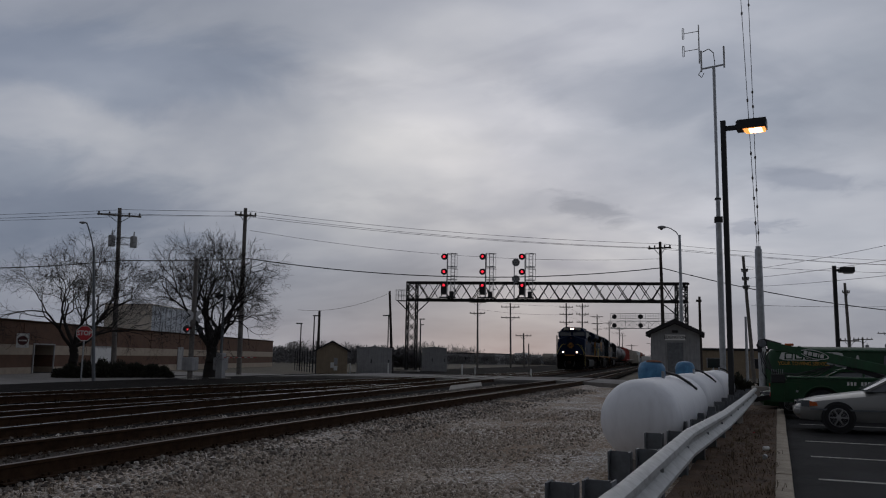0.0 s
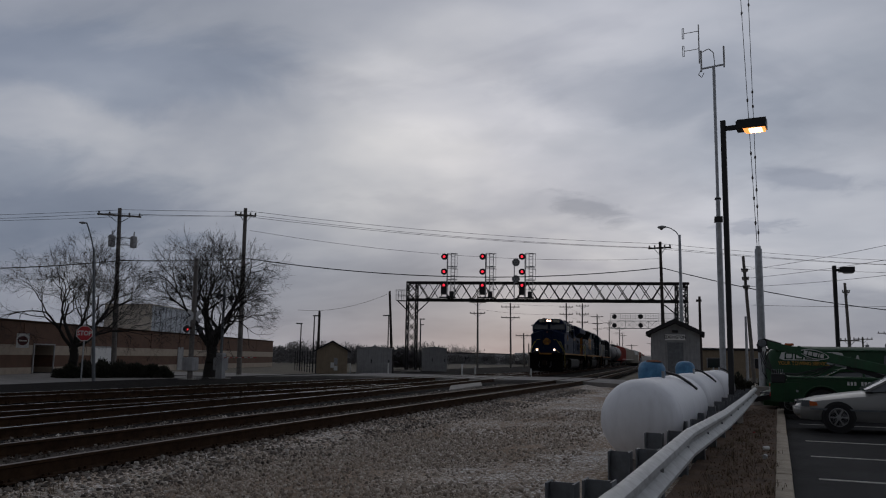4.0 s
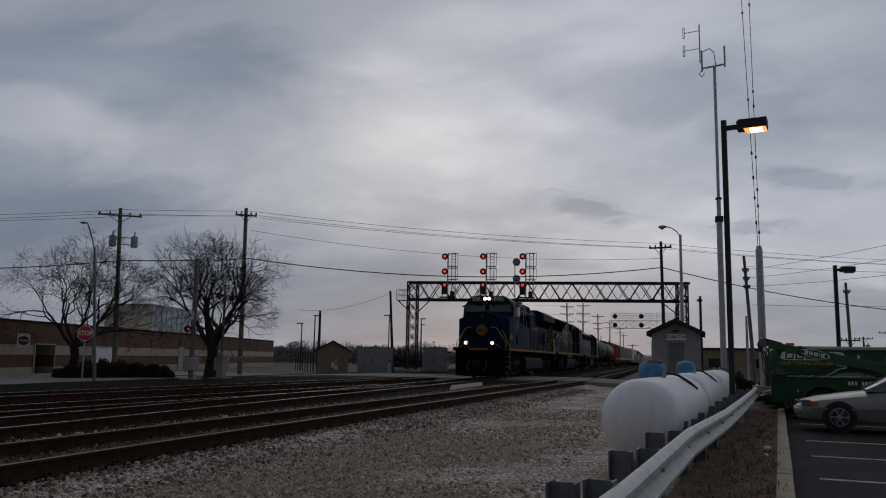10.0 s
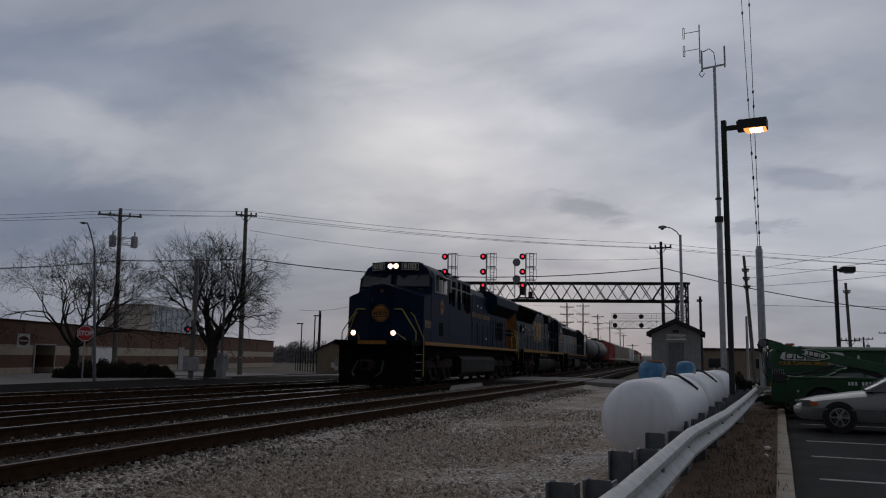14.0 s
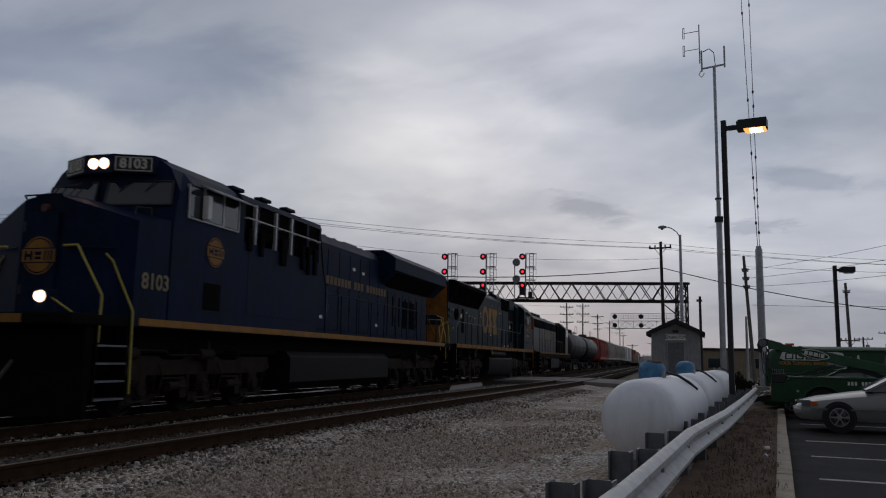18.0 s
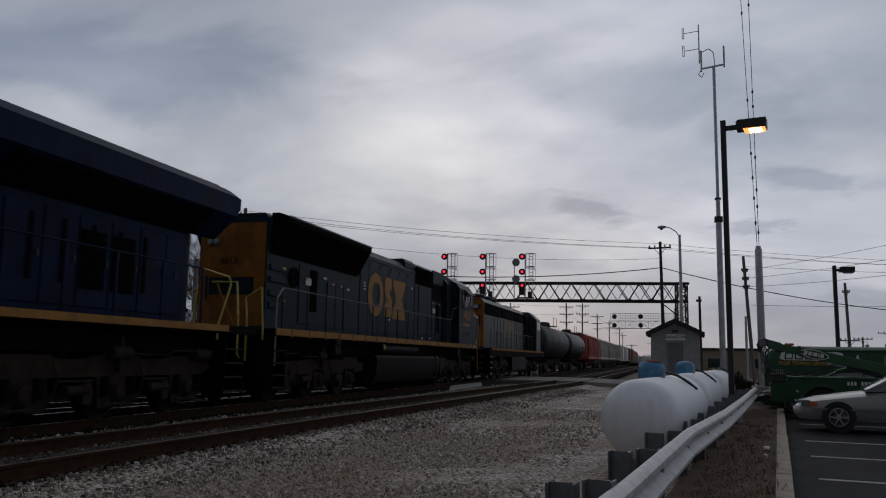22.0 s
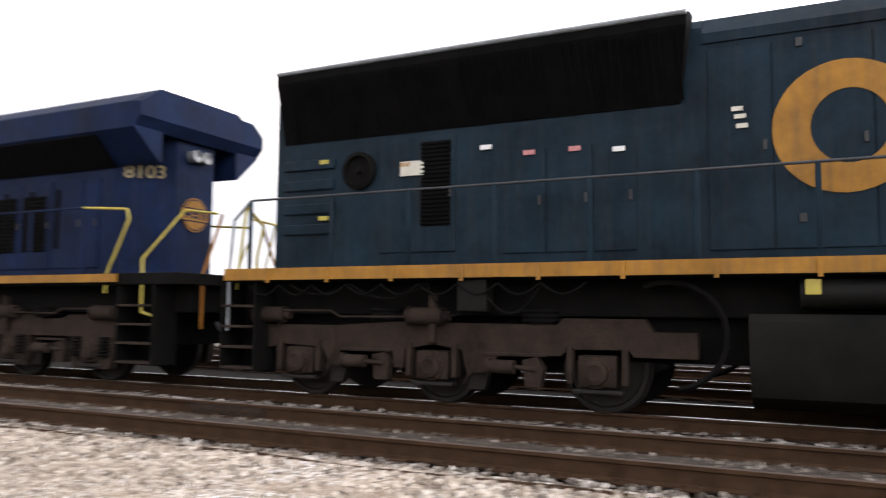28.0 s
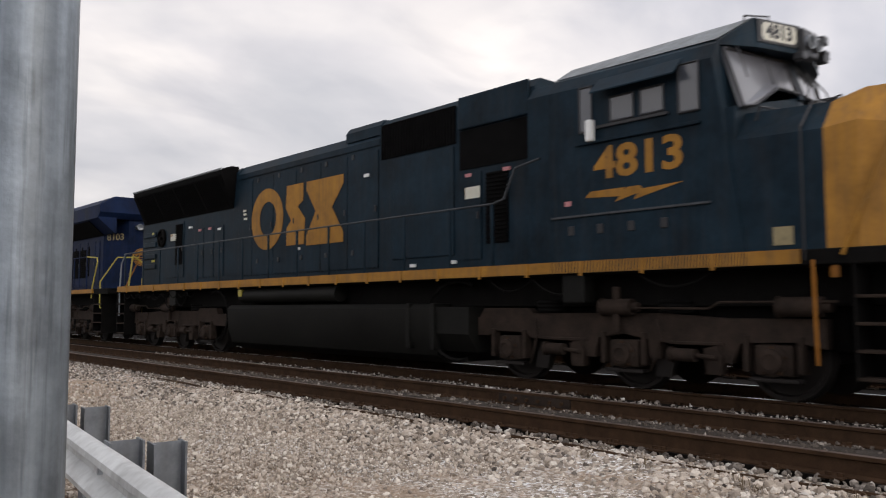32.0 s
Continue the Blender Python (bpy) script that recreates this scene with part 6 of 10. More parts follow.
        prism(bm, [(s * 1.50, 4.46), (s * 1.84, 4.32), (s * 1.84, 4.35), (s * 1.50, 4.50)], "y", 4.05, 5.72)
        part("sun_shade", bm, M_LOCOGREY, cab, "pale sun shade over the window")
        bm = bmesh.new()
        bbox(bm, min(s * 1.58, s * 1.72), max(s * 1.58, s * 1.72), 4.02, 4.16, 3.78, 4.26, 0.02)
        part("mirror", bm, M_WHITE, cab)
        emblem(cab, Matrix.Translation((s * 1.54, 4.63, 3.20)) @ Matrix.Rotation(radians(90 * s), 4, "Z") @ Matrix.Rotation(radians(90), 4, "X"), 0.30, "cab_emblem")
        rot = Matrix.Rotation(radians(90 * s), 4, "Z") @ Matrix.Rotation(radians(90), 4, "X")
        lettering("8103", 0.40, M_NUMGOLD, cab, Matrix.Translation((s * 1.541, 2.74, 2.40)) @ rot, 0.003, squeeze=1.02, bold=0.008)
        bm = bmesh.new()
        bbox(bm, min(s * 1.53, s * 1.55), max(s * 1.53, s * 1.55), 4.28, 4.90, 2.02, 2.56, 0.01)
        part("equipment_panel", bm, M_RADI, cab)
        # steps and yellow grab rails at the front corner
        step_well(v, s, 1.75, 1.62, M_GPOST, 0.95, 1.5, 4, 0.75)
        bent_rail(v, [(s * 1.36, 1.40, 1.18), (s * 1.47, 1.42, 1.32), (s * 1.47, 1.44, 2.08), (s * 0.90, 1.46, 2.93), (s * 0.58, 1.50, 2.93)], M_HANDY)
        bent_rail(v, [(s * 1.56, 2.16, 0.45), (s * 1.56, 2.13, 1.85), (s * 1.20, 1.98, 2.72), (s * 1.08, 1.95, 2.84)], M_HANDY)
        bent_rail(v, [(s * 0.62, 1.05, 1.78), (s * 0.66, 0.98, 2.02), (s * 0.9, 0.98, 2.0), (s * 1.2, 1.1, 1.78)], M_HANDY, 0.018)
    # equipment hood behind the cab
    bm = bmesh.new()
    box(bm, -1.50, 1.50, 5.75, 9.75, 1.75, 3.60)
    aux = part("auxiliary_hood", bm, M_NAVY, v)
    # solid block; the recess darkness behind the grilles is only its black colour
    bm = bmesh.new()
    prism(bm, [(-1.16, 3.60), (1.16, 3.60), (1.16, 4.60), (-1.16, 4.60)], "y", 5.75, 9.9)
    part("blower_core", bm, M_RADI, aux, "solid core painted black as the shade behind the blower grilles")
    bm = bmesh.new()
    prism(bm, [(-1.46, 4.52), (1.46, 4.52), (1.40, 4.66), (0.9, 4.80), (-0.9, 4.80), (-1.40, 4.66)], "y", 5.75, 9.95)
    part("blower_roof", bm, M_NAVY, aux)
    bm = bmesh.new()
    bbox(bm, -1.505, 1.505, 6.05, 9.2, 2.02, 3.42, 0.006)
    part("access_panel", bm, M_NAVY, aux)
    bm = bmesh.new()
    prism(bm, chamfer(0.96, 1.75, 4.66, 0.28), "y", 9.75, 16.6)
    hood = part("engine_hood", bm, M_NAVY, v)
    bm = bmesh.new()
    loft(bm, [[(x * k, y, z) for x, z in chamfer(0.96, 1.75, 4.5, 0.2)] for y, k in ((16.6, 1.0), (21.4, 1.0), (22.3, 0.46))])
    rear = part("radiator_hood", bm, M_NAVY, v)
    for s in (-1, 1):
        for y0, y1, kind in ((5.80, 6.30, 0), (6.52, 7.30, 1), (7.52, 8.12, 1), (8.34, 9.0, 0), (9.2, 9.75, 1)):
            louvres(aux, s, 1.40 if kind else 1.30, y0, y1, 3.78, 4.50, 8, name="blower_grille")
        for y, w, mat in ((5.84, 0.10, M_NAVY), (6.40, 0.09, M_SIGSTEEL), (6.50, 0.05, M_NAVY), (7.38, 0.08, M_SIGSTEEL), (7.47, 0.05, M_NAVY), (8.20, 0.08, M_SIGSTEEL), (8.30, 0.05, M_NAVY), (9.10, 0.12, M_NAVY), (9.86, 0.12, M_NAVY)):
            bm = bmesh.new()
            box(bm, min(s * 1.38, s * 1.46), max(s * 1.38, s * 1.46), y - w / 2, y + w / 2, 3.602, 4.518)
            part("grille_post", bm, mat, aux)
        for y0, z0, w in ((5.92, 3.42, 0.20), (6.48, 3.36, 0.17), (7.50, 3.28, 0.30), (8.62, 3.30, 0.18), (8.96, 3.20, 0.16), (9.36, 3.24, 0.20)):
            bm = bmesh.new()
            bbox(bm, min(s * 1.47, s * 1.56), max(s * 1.47, s * 1.56), y0, y0 + w, z0, 3.92, 0.035)
            part("drain_duct", bm, M_RADI, aux)
        bm = bmesh.new()
        tube(bm, [(s * 1.38, 9.95, 4.56), (s * 1.42, 10.02, 4.2), (s * 1.38, 10.3, 3.5), (s * 1.42, 10.45, 3.0), (s * 1.44, 10.45, 2.2)], 0.03, 6)
        part("hanging_hose", bm, M_BLACK, aux, smooth=True)
        bent_rail(aux, [(s * 1.47, 5.72, 4.12), (s * 1.60, 5.8, 4.12), (s * 1.60, 9.55, 4.12), (s * 1.47, 9.65, 4.12)], M_SIGSTEEL, 0.02)
        for yy in (6.45, 7.42, 8.25, 9.1):
            bent_rail(aux, [(s * 1.44, yy, 4.12), (s * 1.60, yy, 4.12)], M_SIGSTEEL, 0.014, "rail_bracket")
        doors(hood, s, 0.96, [9.8 + i * 0.845 for i in range(9)], 1.9, 4.25, M_NAVY)
        doors(rear, s, 0.96, [16.7, 17.5, 18.3, 19.1, 19.9, 20.7, 21.12], 1.9, 3.45, M_NAVY)
        for y0 in (18.35, 19.15):
            louvres(rear, s, 0.985, y0, y0 + 0.6, 2.2, 3.2, 14, name="door_grille")
        # road name as plain bars
        y = 11.4
        for w in (0.28, 0.28, 0.28, 0.26, 0.28, 0.26, 0.28, -0.22, 0.28, 0.28, 0.28, -0.22, 0.34, 0.26, 0.26, 0.26, 0.26, 0.28, 0.28):
            if w > 0:
                bm = bmesh.new()
                box(bm, min(s * 0.982, s * 0.99), max(s * 0.982, s * 0.99), y, y + w * 0.74, 3.22, 3.46)
                part("road_name_bar", bm, M_GOLDBAR, hood)
            y += abs(w)
        for yy in (9.8 + 0.845 * i for i in range(8)):
            bm = bmesh.new()
            bbox(bm, min(s * 0.98, s * 1.01), max(s * 0.98, s * 1.01), yy + 0.06, yy + 0.10, 2.5, 2.62, 0.008)
            part("door_handle", bm, M_BLACK, hood)
        for yy in (17.2, 17.9, 18.6, 19.3, 20.0):
            bm = bmesh.new()
            bbox(bm, min(s * 0.98, s * 1.0), max(s * 0.98, s * 1.0), yy, yy + 0.10, 2.25, 3.3, 0.01)
            part("vent_slot", bm, M_RADI, rear)
        handrail(v, s, 1.45, [10.4, 11.5, 12.7, 13.9, 15.1, 16.3, 17.5, 18.7, 20.0, 21.3], LS + 0.14, 2.85, M_NAVY, M_NAVY)
        rot = Matrix.Rotation(radians(90 * s), 4, "Z") @ Matrix.Rotation(radians(90), 4, "X")
        lettering("8103", 0.31, M_NUMGOLD, rear, Matrix.Translation((s * 0.725, 21.87, 3.52)) @ Matrix.Rotation(radians(30 * s), 4, "Z") @ rot, 0.003, squeeze=1.15, bold=0.006)
        for y0, z0 in ((14.2, 3.75), (13.4, 3.8), (17.9, 3.62), (20.3, 3.6), (11.0, 2.2), (15.5, 2.15)):
            bm = bmesh.new()
            box(bm, min(s * 0.985, s * 0.99), max(s * 0.985, s * 0.99), y0, y0 + 0.2, z0, z0 + 0.09)
            part("warning_label", bm, M_WHITE, hood)
        step_well(v, s, 22.6, 1.62, M_TRUCK, 0.98, 1.5, 4, 0.75)
        bent_rail(v, [(s * 1.47, 21.90, 1.45), (s * 1.47, 21.92, 1.75), (s * 1.46, 22.36, 2.62), (s * 1.45, 22.30, 2.78), (s * 1.45, 21.3, 2.85)], M_HANDY, 0.021)
        bent_rail(v, [(s * 1.40, 22.95, 1.08), (s * 1.47, 22.72, 1.16), (s * 1.47, 22.70, 1.98), (s * 1.12, 23.2, 2.76), (s * 0.45, 23.25, 2.78)], M_HANDY, 0.021)
        bent_rail(v, [(s * 0.95, 23.45, 0.9), (s * 0.95, 23.45, 1.75), (s * 0.55, 23.4, 2.6), (s * 0.50, 23.4, 2.75)], M_GOLDDIM, 0.024)
        # flared radiator wing with its dark screens
        bm = bmesh.new()
        prism(bm, [(s * 0.9, 3.62), (s * 0.96, 3.62), (s * 1.5, 4.10), (s * 1.5, 4.52), (s * 1.2, 4.72), (s * 0.9, 4.72)], "y", 15.95, 22.42)
        wg = part("radiator_wing", bm, M_NAVY, v)
        bm = bmesh.new()
        prism(bm, [(s * 0.99, 3.61), (s * 1.48, 4.055), (s * 1.49, 4.04), (s * 1.0, 3.59)], "y", 16.4, 21.5)
        part("radiator_screen", bm, M_RADI, wg)
    bm = bmesh.new()
    loft(bm, [[(-1.495, y, 4.12 + dz), (1.495, y, 4.12 + dz), (1.495, y, 4.50), (1.2, y, 4.71), (-1.2, y, 4.71), (-1.495, y, 4.50)] for y, dz in ((21.2, -0.02), (22.40, -0.02), (22.55, 0.16))])
    part("radiator_overhang", bm, M_NAVY, v)
    bm = bmesh.new()
    prism(bm, [(-1.2, 4.70), (1.2, 4.70), (0.95, 4.84), (-0.95, 4.84)], "y", 16.2, 22.4)
    part("radiator_roof", bm, M_NAVY, v)
    emblem(rear, Matrix.Translation((0, 22.31, 2.85)) @ Matrix.Rotation(radians(180), 4, "Z") @ Matrix.Rotation(radians(90), 4, "X"), 0.30, "rear_emblem")
    for x in (-0.12, 0.12):
        bm = bmesh.new()
        lathe(bm, [(0.115, 22.3), (0.115, 22.46), (0.10, 22.47), (0.02, 22.44)], "y", 16, (x, 0, 3.86))
        part("rear_headlight", bm, M_GLASSL, rear, smooth=True)
    # roof details: horns, vents, exhaust, air conditioner
    for x0, x1, y0, y1, z0, z1, m in ((-0.35, 0.35, 11.3, 12.0, 4.62, 4.82, M_BLACK), (-0.7, 0.7, 13.4, 14.4, 4.6, 4.72, M_BLACK), (-0.6, 0.6, 6.3, 7.6, 4.80, 4.92, M_NAVY), (-0.8, 0.8, 4.0, 5.4, 4.80, 4.92, M_BLACK), (-0.5, 0.5, 9.6, 10.4, 4.62, 4.7, M_NAVY)):
        bm = bmesh.new()
        bbox(bm, x0, x1, y0, y1, z0, z1, 0.03)
        part("roof_box", bm, m, v)
    for k in range(9):
        bm = bmesh.new()
        yy = 9.7 + k * 0.75
        bbox(bm, 0.45, 0.62, yy, yy + 0.16, 4.66, 4.74, 0.015)
        part("lifting_lug", bm, M_BLACK, v)
    for yy in (5.9, 7.2, 8.5):
        bm = bmesh.new()
        bbox(bm, 0.9, 1.12, yy, yy + 0.5, 4.82, 4.90, 0.02)
        part("roof_hatch", bm, M_NAVY, v)
    bm = bmesh.new()
    for x in (-0.15, 0.0, 0.15):
        rod(bm, (x - 0.5, 4.0, 4.9), (x - 0.5, 3.65, 4.93), 0.03, 8, 0.08)
    part("horn", bm, M_BLACK, v)
    # pilot, plow, fuel tank
    bm = bmesh.new()
    bbox(bm, -1.45, 1.45, 1.15, 1.35, 0.55, 1.6, 0.03)
    part("pilot_plate", bm, M_UNDER, v)
    bm = bmesh.new()
    loft(bm, [[(-1.45, 1.2, 0.12), (0, 0.75, 0.12), (1.45, 1.2, 0.12), (1.45, 1.3, 0.12), (-1.45, 1.3, 0.12)], [(-1.45, 1.2, 0.85), (0, 1.0, 0.85), (1.45, 1.2, 0.85), (1.45, 1.3, 0.85), (-1.45, 1.3, 0.85)]])
    part("snow_plow", bm, M_UNDER, v)
    bm = bmesh.new()
    box(bm, -0.55, 0.55, 0.735, 0.75, 1.60, 1.74)
    part("anticlimber_stripe", bm, M_GOLD, v)
    bm = bmesh.new()
    prism(bm, [(-1.45, 0.50), (-1.25, 0.30), (1.25, 0.30), (1.45, 0.50), (1.45, 1.1), (1.3, 1.25), (-1.3, 1.25), (-1.45, 1.1)], "y", 8.4, 15.6)
    part("fuel_tank", bm, M_FUEL, v)
    coupler(v, 0.1, 1)
    coupler(v, 23.95, -1)
    loco_truck(v, (2.9, 4.95, 7.0), 0.53, 1, False)
    loco_truck(v, (17.1, 19.25, 21.3), 0.53, -1, False)


build_lead(lead)
# -- second unit: slate-blue wide-cab locomotive running hood first --
second = vehicle("slate_locomotive", 22.9, "slate-blue diesel locomotive with yellow lettering and cab end, running hood first", "locomotive", "locomotives")


def logo_shape(bm, s, x, y0, z0, h, w, which):
    """three heavy yellow forms, a ring, a bar and a bow: the plain shapes of a faded mark"""
    def slab(pts):
        lo = [bm.verts.new((s * x, y0 + p[0] * w, z0 + p[1] * h)) for p in pts]
        hi = [bm.verts.new((s * (x + 0.006), y0 + p[0] * w, z0 + p[1] * h)) for p in pts]
        n = len(pts)
        for i in range(n):
            j = (i + 1) % n
            bm.faces.new((lo[i], lo[j], hi[j], hi[i]))
        bm.faces.new(lo[::-1]); bm.faces.new(hi)
    k = 36
    oo = [(0.19 + 0.19 * math.cos(2 * math.pi * i / k), 0.50 + 0.50 * math.sin(2 * math.pi * i / k)) for i in range(k + 1)]
    ii = [(0.20 + 0.10 * math.cos(2 * math.pi * i / k), 0.50 + 0.28 * math.sin(2 * math.pi * i / k)) for i in range(k + 1)]
    if which == 0:
        for i in range(k):
            slab([oo[i], oo[i + 1], ii[i + 1], ii[i]])
    # slanting bar between ring and bow
    if which == 1:
        slab([(0.42, 0.97), (0.60, 0.97), (0.60, 0.70), (0.54, 0.62), (0.62, 0.42), (0.61, 0.03), (0.42, 0.03), (0.42, 0.30), (0.47, 0.42), (0.41, 0.62)])
    # bow
    if which == 2:
        slab([(0.635, 0.97), (1.0, 0.97), (1.0, 0.84), (0.89, 0.52), (1.0, 0.14), (1.0, 0.0), (0.635, 0.0), (0.635, 0.14), (0.73, 0.50), (0.635, 0.84)])


def build_second(v):
    bm = bmesh.new()
    bbox(bm, -1.5, 1.5, 1.5, 23.75, 1.60, 1.78, 0.02)
    bbox(bm, -1.05, 1.05, 1.7, 23.6, 1.15, 1.62, 0.03)
    bbox(bm, -0.85, 0.85, 2.0, 22.6, 0.62, 1.2, 0.03)
    part("frame", bm, M_UNDER, v)
    for s in (-1, 1):
        bm = bmesh.new()
        box(bm, min(s * 1.5, s * 1.53), max(s * 1.5, s * 1.53), 1.5, 22.35, LS, LS + 0.165)
        st = part("sill_stripe", bm, M_GOLD, v, "yellow stripe along the walkway edge")
        for i in range(20):
            y = 2.3 + i * 1.0
            bm = bmesh.new()
            box(bm, min(s * 1.53, s * 1.55), max(s * 1.53, s * 1.55), y - 0.025, y + 0.025, LS - 0.04, LS + 0.16)
            part("stanchion_base", bm, M_GOLD, st)
    # radiator end: flared black screens over the hood
    bm = bmesh.new()
    prism(bm, chamfer(0.94, 1.76, 4.66, 0.12), "y", 1.95, 8.1)
    rad = part("radiator_hood", bm, M_SLATE, v)
    bm = bmesh.new()
    box(bm, -0.90, 0.90, 1.925, 1.95, 1.85, 4.42)
    endp = part("hood_end_panel", bm, M_GOLDDIM, rad, "yellow painted hood end")
    for x0, x1, z0, z1 in ((-0.62, 0.62, 2.62, 3.05), (-0.72, -0.66, 2.5, 3.1)):
        bm = bmesh.new()
        box(bm, x0, x1, 1.915, 1.925, z0, z1)
        part("end_mark_bar", bm, M_SLATE, endp)
    lettering("4813", 0.26, M_SLATE, endp, Matrix.Translation((-0.1, 1.92, 3.45)) @ Matrix.Rotation(radians(90), 4, "X"), 0.003)
    for x in (-0.62, -0.44):
        bm = bmesh.new()
        lathe(bm, [(0.02, 1.86), (0.08, 1.87), (0.09, 1.925)], "y", 14, (x, 0, 3.95))
        part("rear_headlight", bm, M_GLASSL, endp, smooth=True)
    for s in (-1, 1):
        bm = bmesh.new()
        loft(bm, [[(s * 0.9, 2.1, 3.66), (s * 0.96, 2.1, 3.66), (s * 1.38, 2.25, 4.46), (s * 1.38, 2.25, 4.60), (s * 1.1, 2.2, 4.70), (s * 0.9, 2.2, 4.70)],
                  [(s * 0.9, 7.85, 3.66), (s * 0.96, 7.85, 3.66), (s * 1.38, 8.0, 4.46), (s * 1.38, 8.0, 4.60), (s * 1.1, 8.0, 4.70), (s * 0.9, 8.0, 4.70)]])
        wg = part("radiator_wing", bm, M_RADI, v, "black flared radiator screen")
        for i in range(58):
            if i % 14 == 0:
                continue
            y = 2.3 + i * 0.098
            bm = bmesh.new()
            beam(bm, (s * 0.985, y, 3.70), (s * 1.375, y, 4.42), 0.03, 0.02)
            part("screen_rib", bm, M_RADI, wg)
        # pale rod on the wing's lip, a painted line of reflected sky
        bm = bmesh.new()
        rod(bm, (s * 1.38, 2.25, 4.60), (s * 1.38, 8.0, 4.60), 0.03, 8)
        part("wing_edge_sheen", bm, M_LOCOGREY, wg)
        louvre_spots = ((2.1, 3.0, 2.95, 3.10), (2.1, 3.0, 3.25, 3.40), (2.1, 3.0, 2.3, 2.45), (2.1, 3.0, 2.6, 2.75))
        for y0, y1, z0, z1 in louvre_spots:
            bm = bmesh.new()
            bbox(bm, min(s * 0.94, s * 0.985), max(s * 0.94, s * 0.985), y0, y1, z0, z1, 0.02)
            part("vent_box", bm, M_SLATE, rad)
        bm = bmesh.new()
        lathe(bm, [(0.27, s * 0.94), (0.27, s * 1.0), (0.21, s * 1.02), (0.2, s * 0.96), (0.05, s * 0.96), (0.05, s * 1.04), (0.01, s * 1.045)], "x", 22, (0, 3.42, 3.18))
        part("brake_wheel", bm, M_UNDER, rad, smooth=True)
        louvres(rad, s, 0.966, 4.42, 4.86, 2.35, 3.5, 20, name="door_grille")
        doors(rad, s, 0.94, [3.75, 4.95], 2.0, 3.58, M_SLATE)
        doors(rad, s, 0.94, [5.6, 6.2, 6.8, 7.35], 1.95, 3.28, M_SLATE)
        for y0, z0, m in ((2.75, 3.32, M_HANDY), (2.75, 2.5, M_HANDY), (4.1, 3.05, M_BOARD), (4.1, 3.18, M_GOLD), (5.3, 3.32, M_WHITE), (5.9, 3.2, M_PINK), (6.5, 3.2, M_PINK), (7.05, 3.15, M_WHITE), (8.42, 3.5, M_BOARD), (8.45, 3.41, M_BOARD), (8.47, 3.30, M_BOARD), (10.9, 2.42, M_WHITE), (13.45, 3.75, M_WHITE), (14.9, 1.88, M_WHITE), (16.0, 1.9, M_WHITE), (15.3, 3.55, M_PINK), (16.4, 3.38, M_PINK), (16.40, 3.0, M_BOARD), (17.3, 3.38, M_PINK)):
            bm = bmesh.new()
            w, h = (0.36, 0.20) if (y0, z0) in ((4.1, 3.05), (16.40, 3.0)) else (0.12, 0.05) if 8.4 < y0 < 8.5 else (0.15, 0.06)
            box(bm, min(s * 0.94, s * 0.988), max(s * 0.94, s * 0.988), y0, y0 + w, z0, z0 + h)
            part("warning_label", bm, m, rad)
    # engine hood with the big mark
    bm = bmesh.new()
    prism(bm, chamfer(0.94, 1.76, 4.66, 0.22), "y", 8.1, 13.95)
    hood = part("engine_hood", bm, M_SLATE, v)
    bm = bmesh.new()
    prism(bm, chamfer(0.965, 4.34, 4.68, 0.22), "y", 8.1, 13.95)
    part("hood_top", bm, M_SLATE, hood)
    for s in (-1, 1):
        for k, nm in enumerate(("yellow_ring", "yellow_bar", "yellow_bow")):
            bm = bmesh.new()
            logo_shape(bm, s, 0.968, 8.84, 2.50, 1.46, 3.88, k)
            bmesh.ops.remove_doubles(bm, verts=bm.verts, dist=1e-4)
            part(nm, bm, M_GOLD, hood, "large worn yellow painted shape")
        doors(hood, s, 0.94, [8.15, 8.85, 9.85, 10.85, 11.85, 12.85, 13.9], 1.92, 4.26, M_SLATE, 0.012)
        for i in range(5):
            for z in (4.16, 2.2):
                bm = bmesh.new()
                bbox(bm, min(s * 0.96, s * 0.985), max(s * 0.96, s * 0.985), 9.1 + i * 0.98, 9.17 + i * 0.98, z, z + 0.1, 0.006)
                part("door_dog", bm, M_BLACK, hood)
    bm = bmesh.new()
    prism(bm, chamfer(0.93, 4.55, 4.86, 0.12), "y", 12.75, 13.95)
    part("exhaust_box", bm, M_SLATE, v)
    bm = bmesh.new()
    for y in (12.6, 12.68):
        box(bm, -0.6, 0.6, y, y + 0.06, 4.6, 4.75)
    for y in (10.4, 10.7):
        bbox(bm, 0.6, 0.72, y, y + 0.14, 4.58, 4.66, 0.01)
    part("roof_fitting", bm, M_BLACK, v)
    # blower and inverter section
    bm = bmesh.new()
    prism(bm, chamfer(0.96, 1.78, 4.82, 0.15), "y", 13.95, 18.0)
    inv = part("equipment_hood", bm, M_SLATE, v)
    for s in (-1, 1):
        louvres(inv, s, 0.965, 14.0, 16.15, 4.02, 4.7, 26, upright=True, name="intake_grille")
        bm = bmesh.new()
        bbox(bm, min(s * 0.96, s * 0.99), max(s * 0.96, s * 0.99), 14.4, 16.1, 2.05, 3.98, 0.01)
        part("smooth_panel", bm, M_SLATE, inv)
        bm = bmesh.new()
        bbox(bm, min(s * 0.96, s * 1.02), max(s * 0.96, s * 1.02), 16.25, 17.9, 4.22, 4.80, 0.03)
        part("upper_panel", bm, M_SLATE, inv)
        # proud flat sheet, its black colour stands in for shade inside an opening
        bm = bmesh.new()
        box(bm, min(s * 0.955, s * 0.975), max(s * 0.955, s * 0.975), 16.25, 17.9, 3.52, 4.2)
        part("opening_shade", bm, M_RADI, inv)
        doors(inv, s, 0.96, [16.25, 16.8], 1.95, 3.45, M_SLATE)
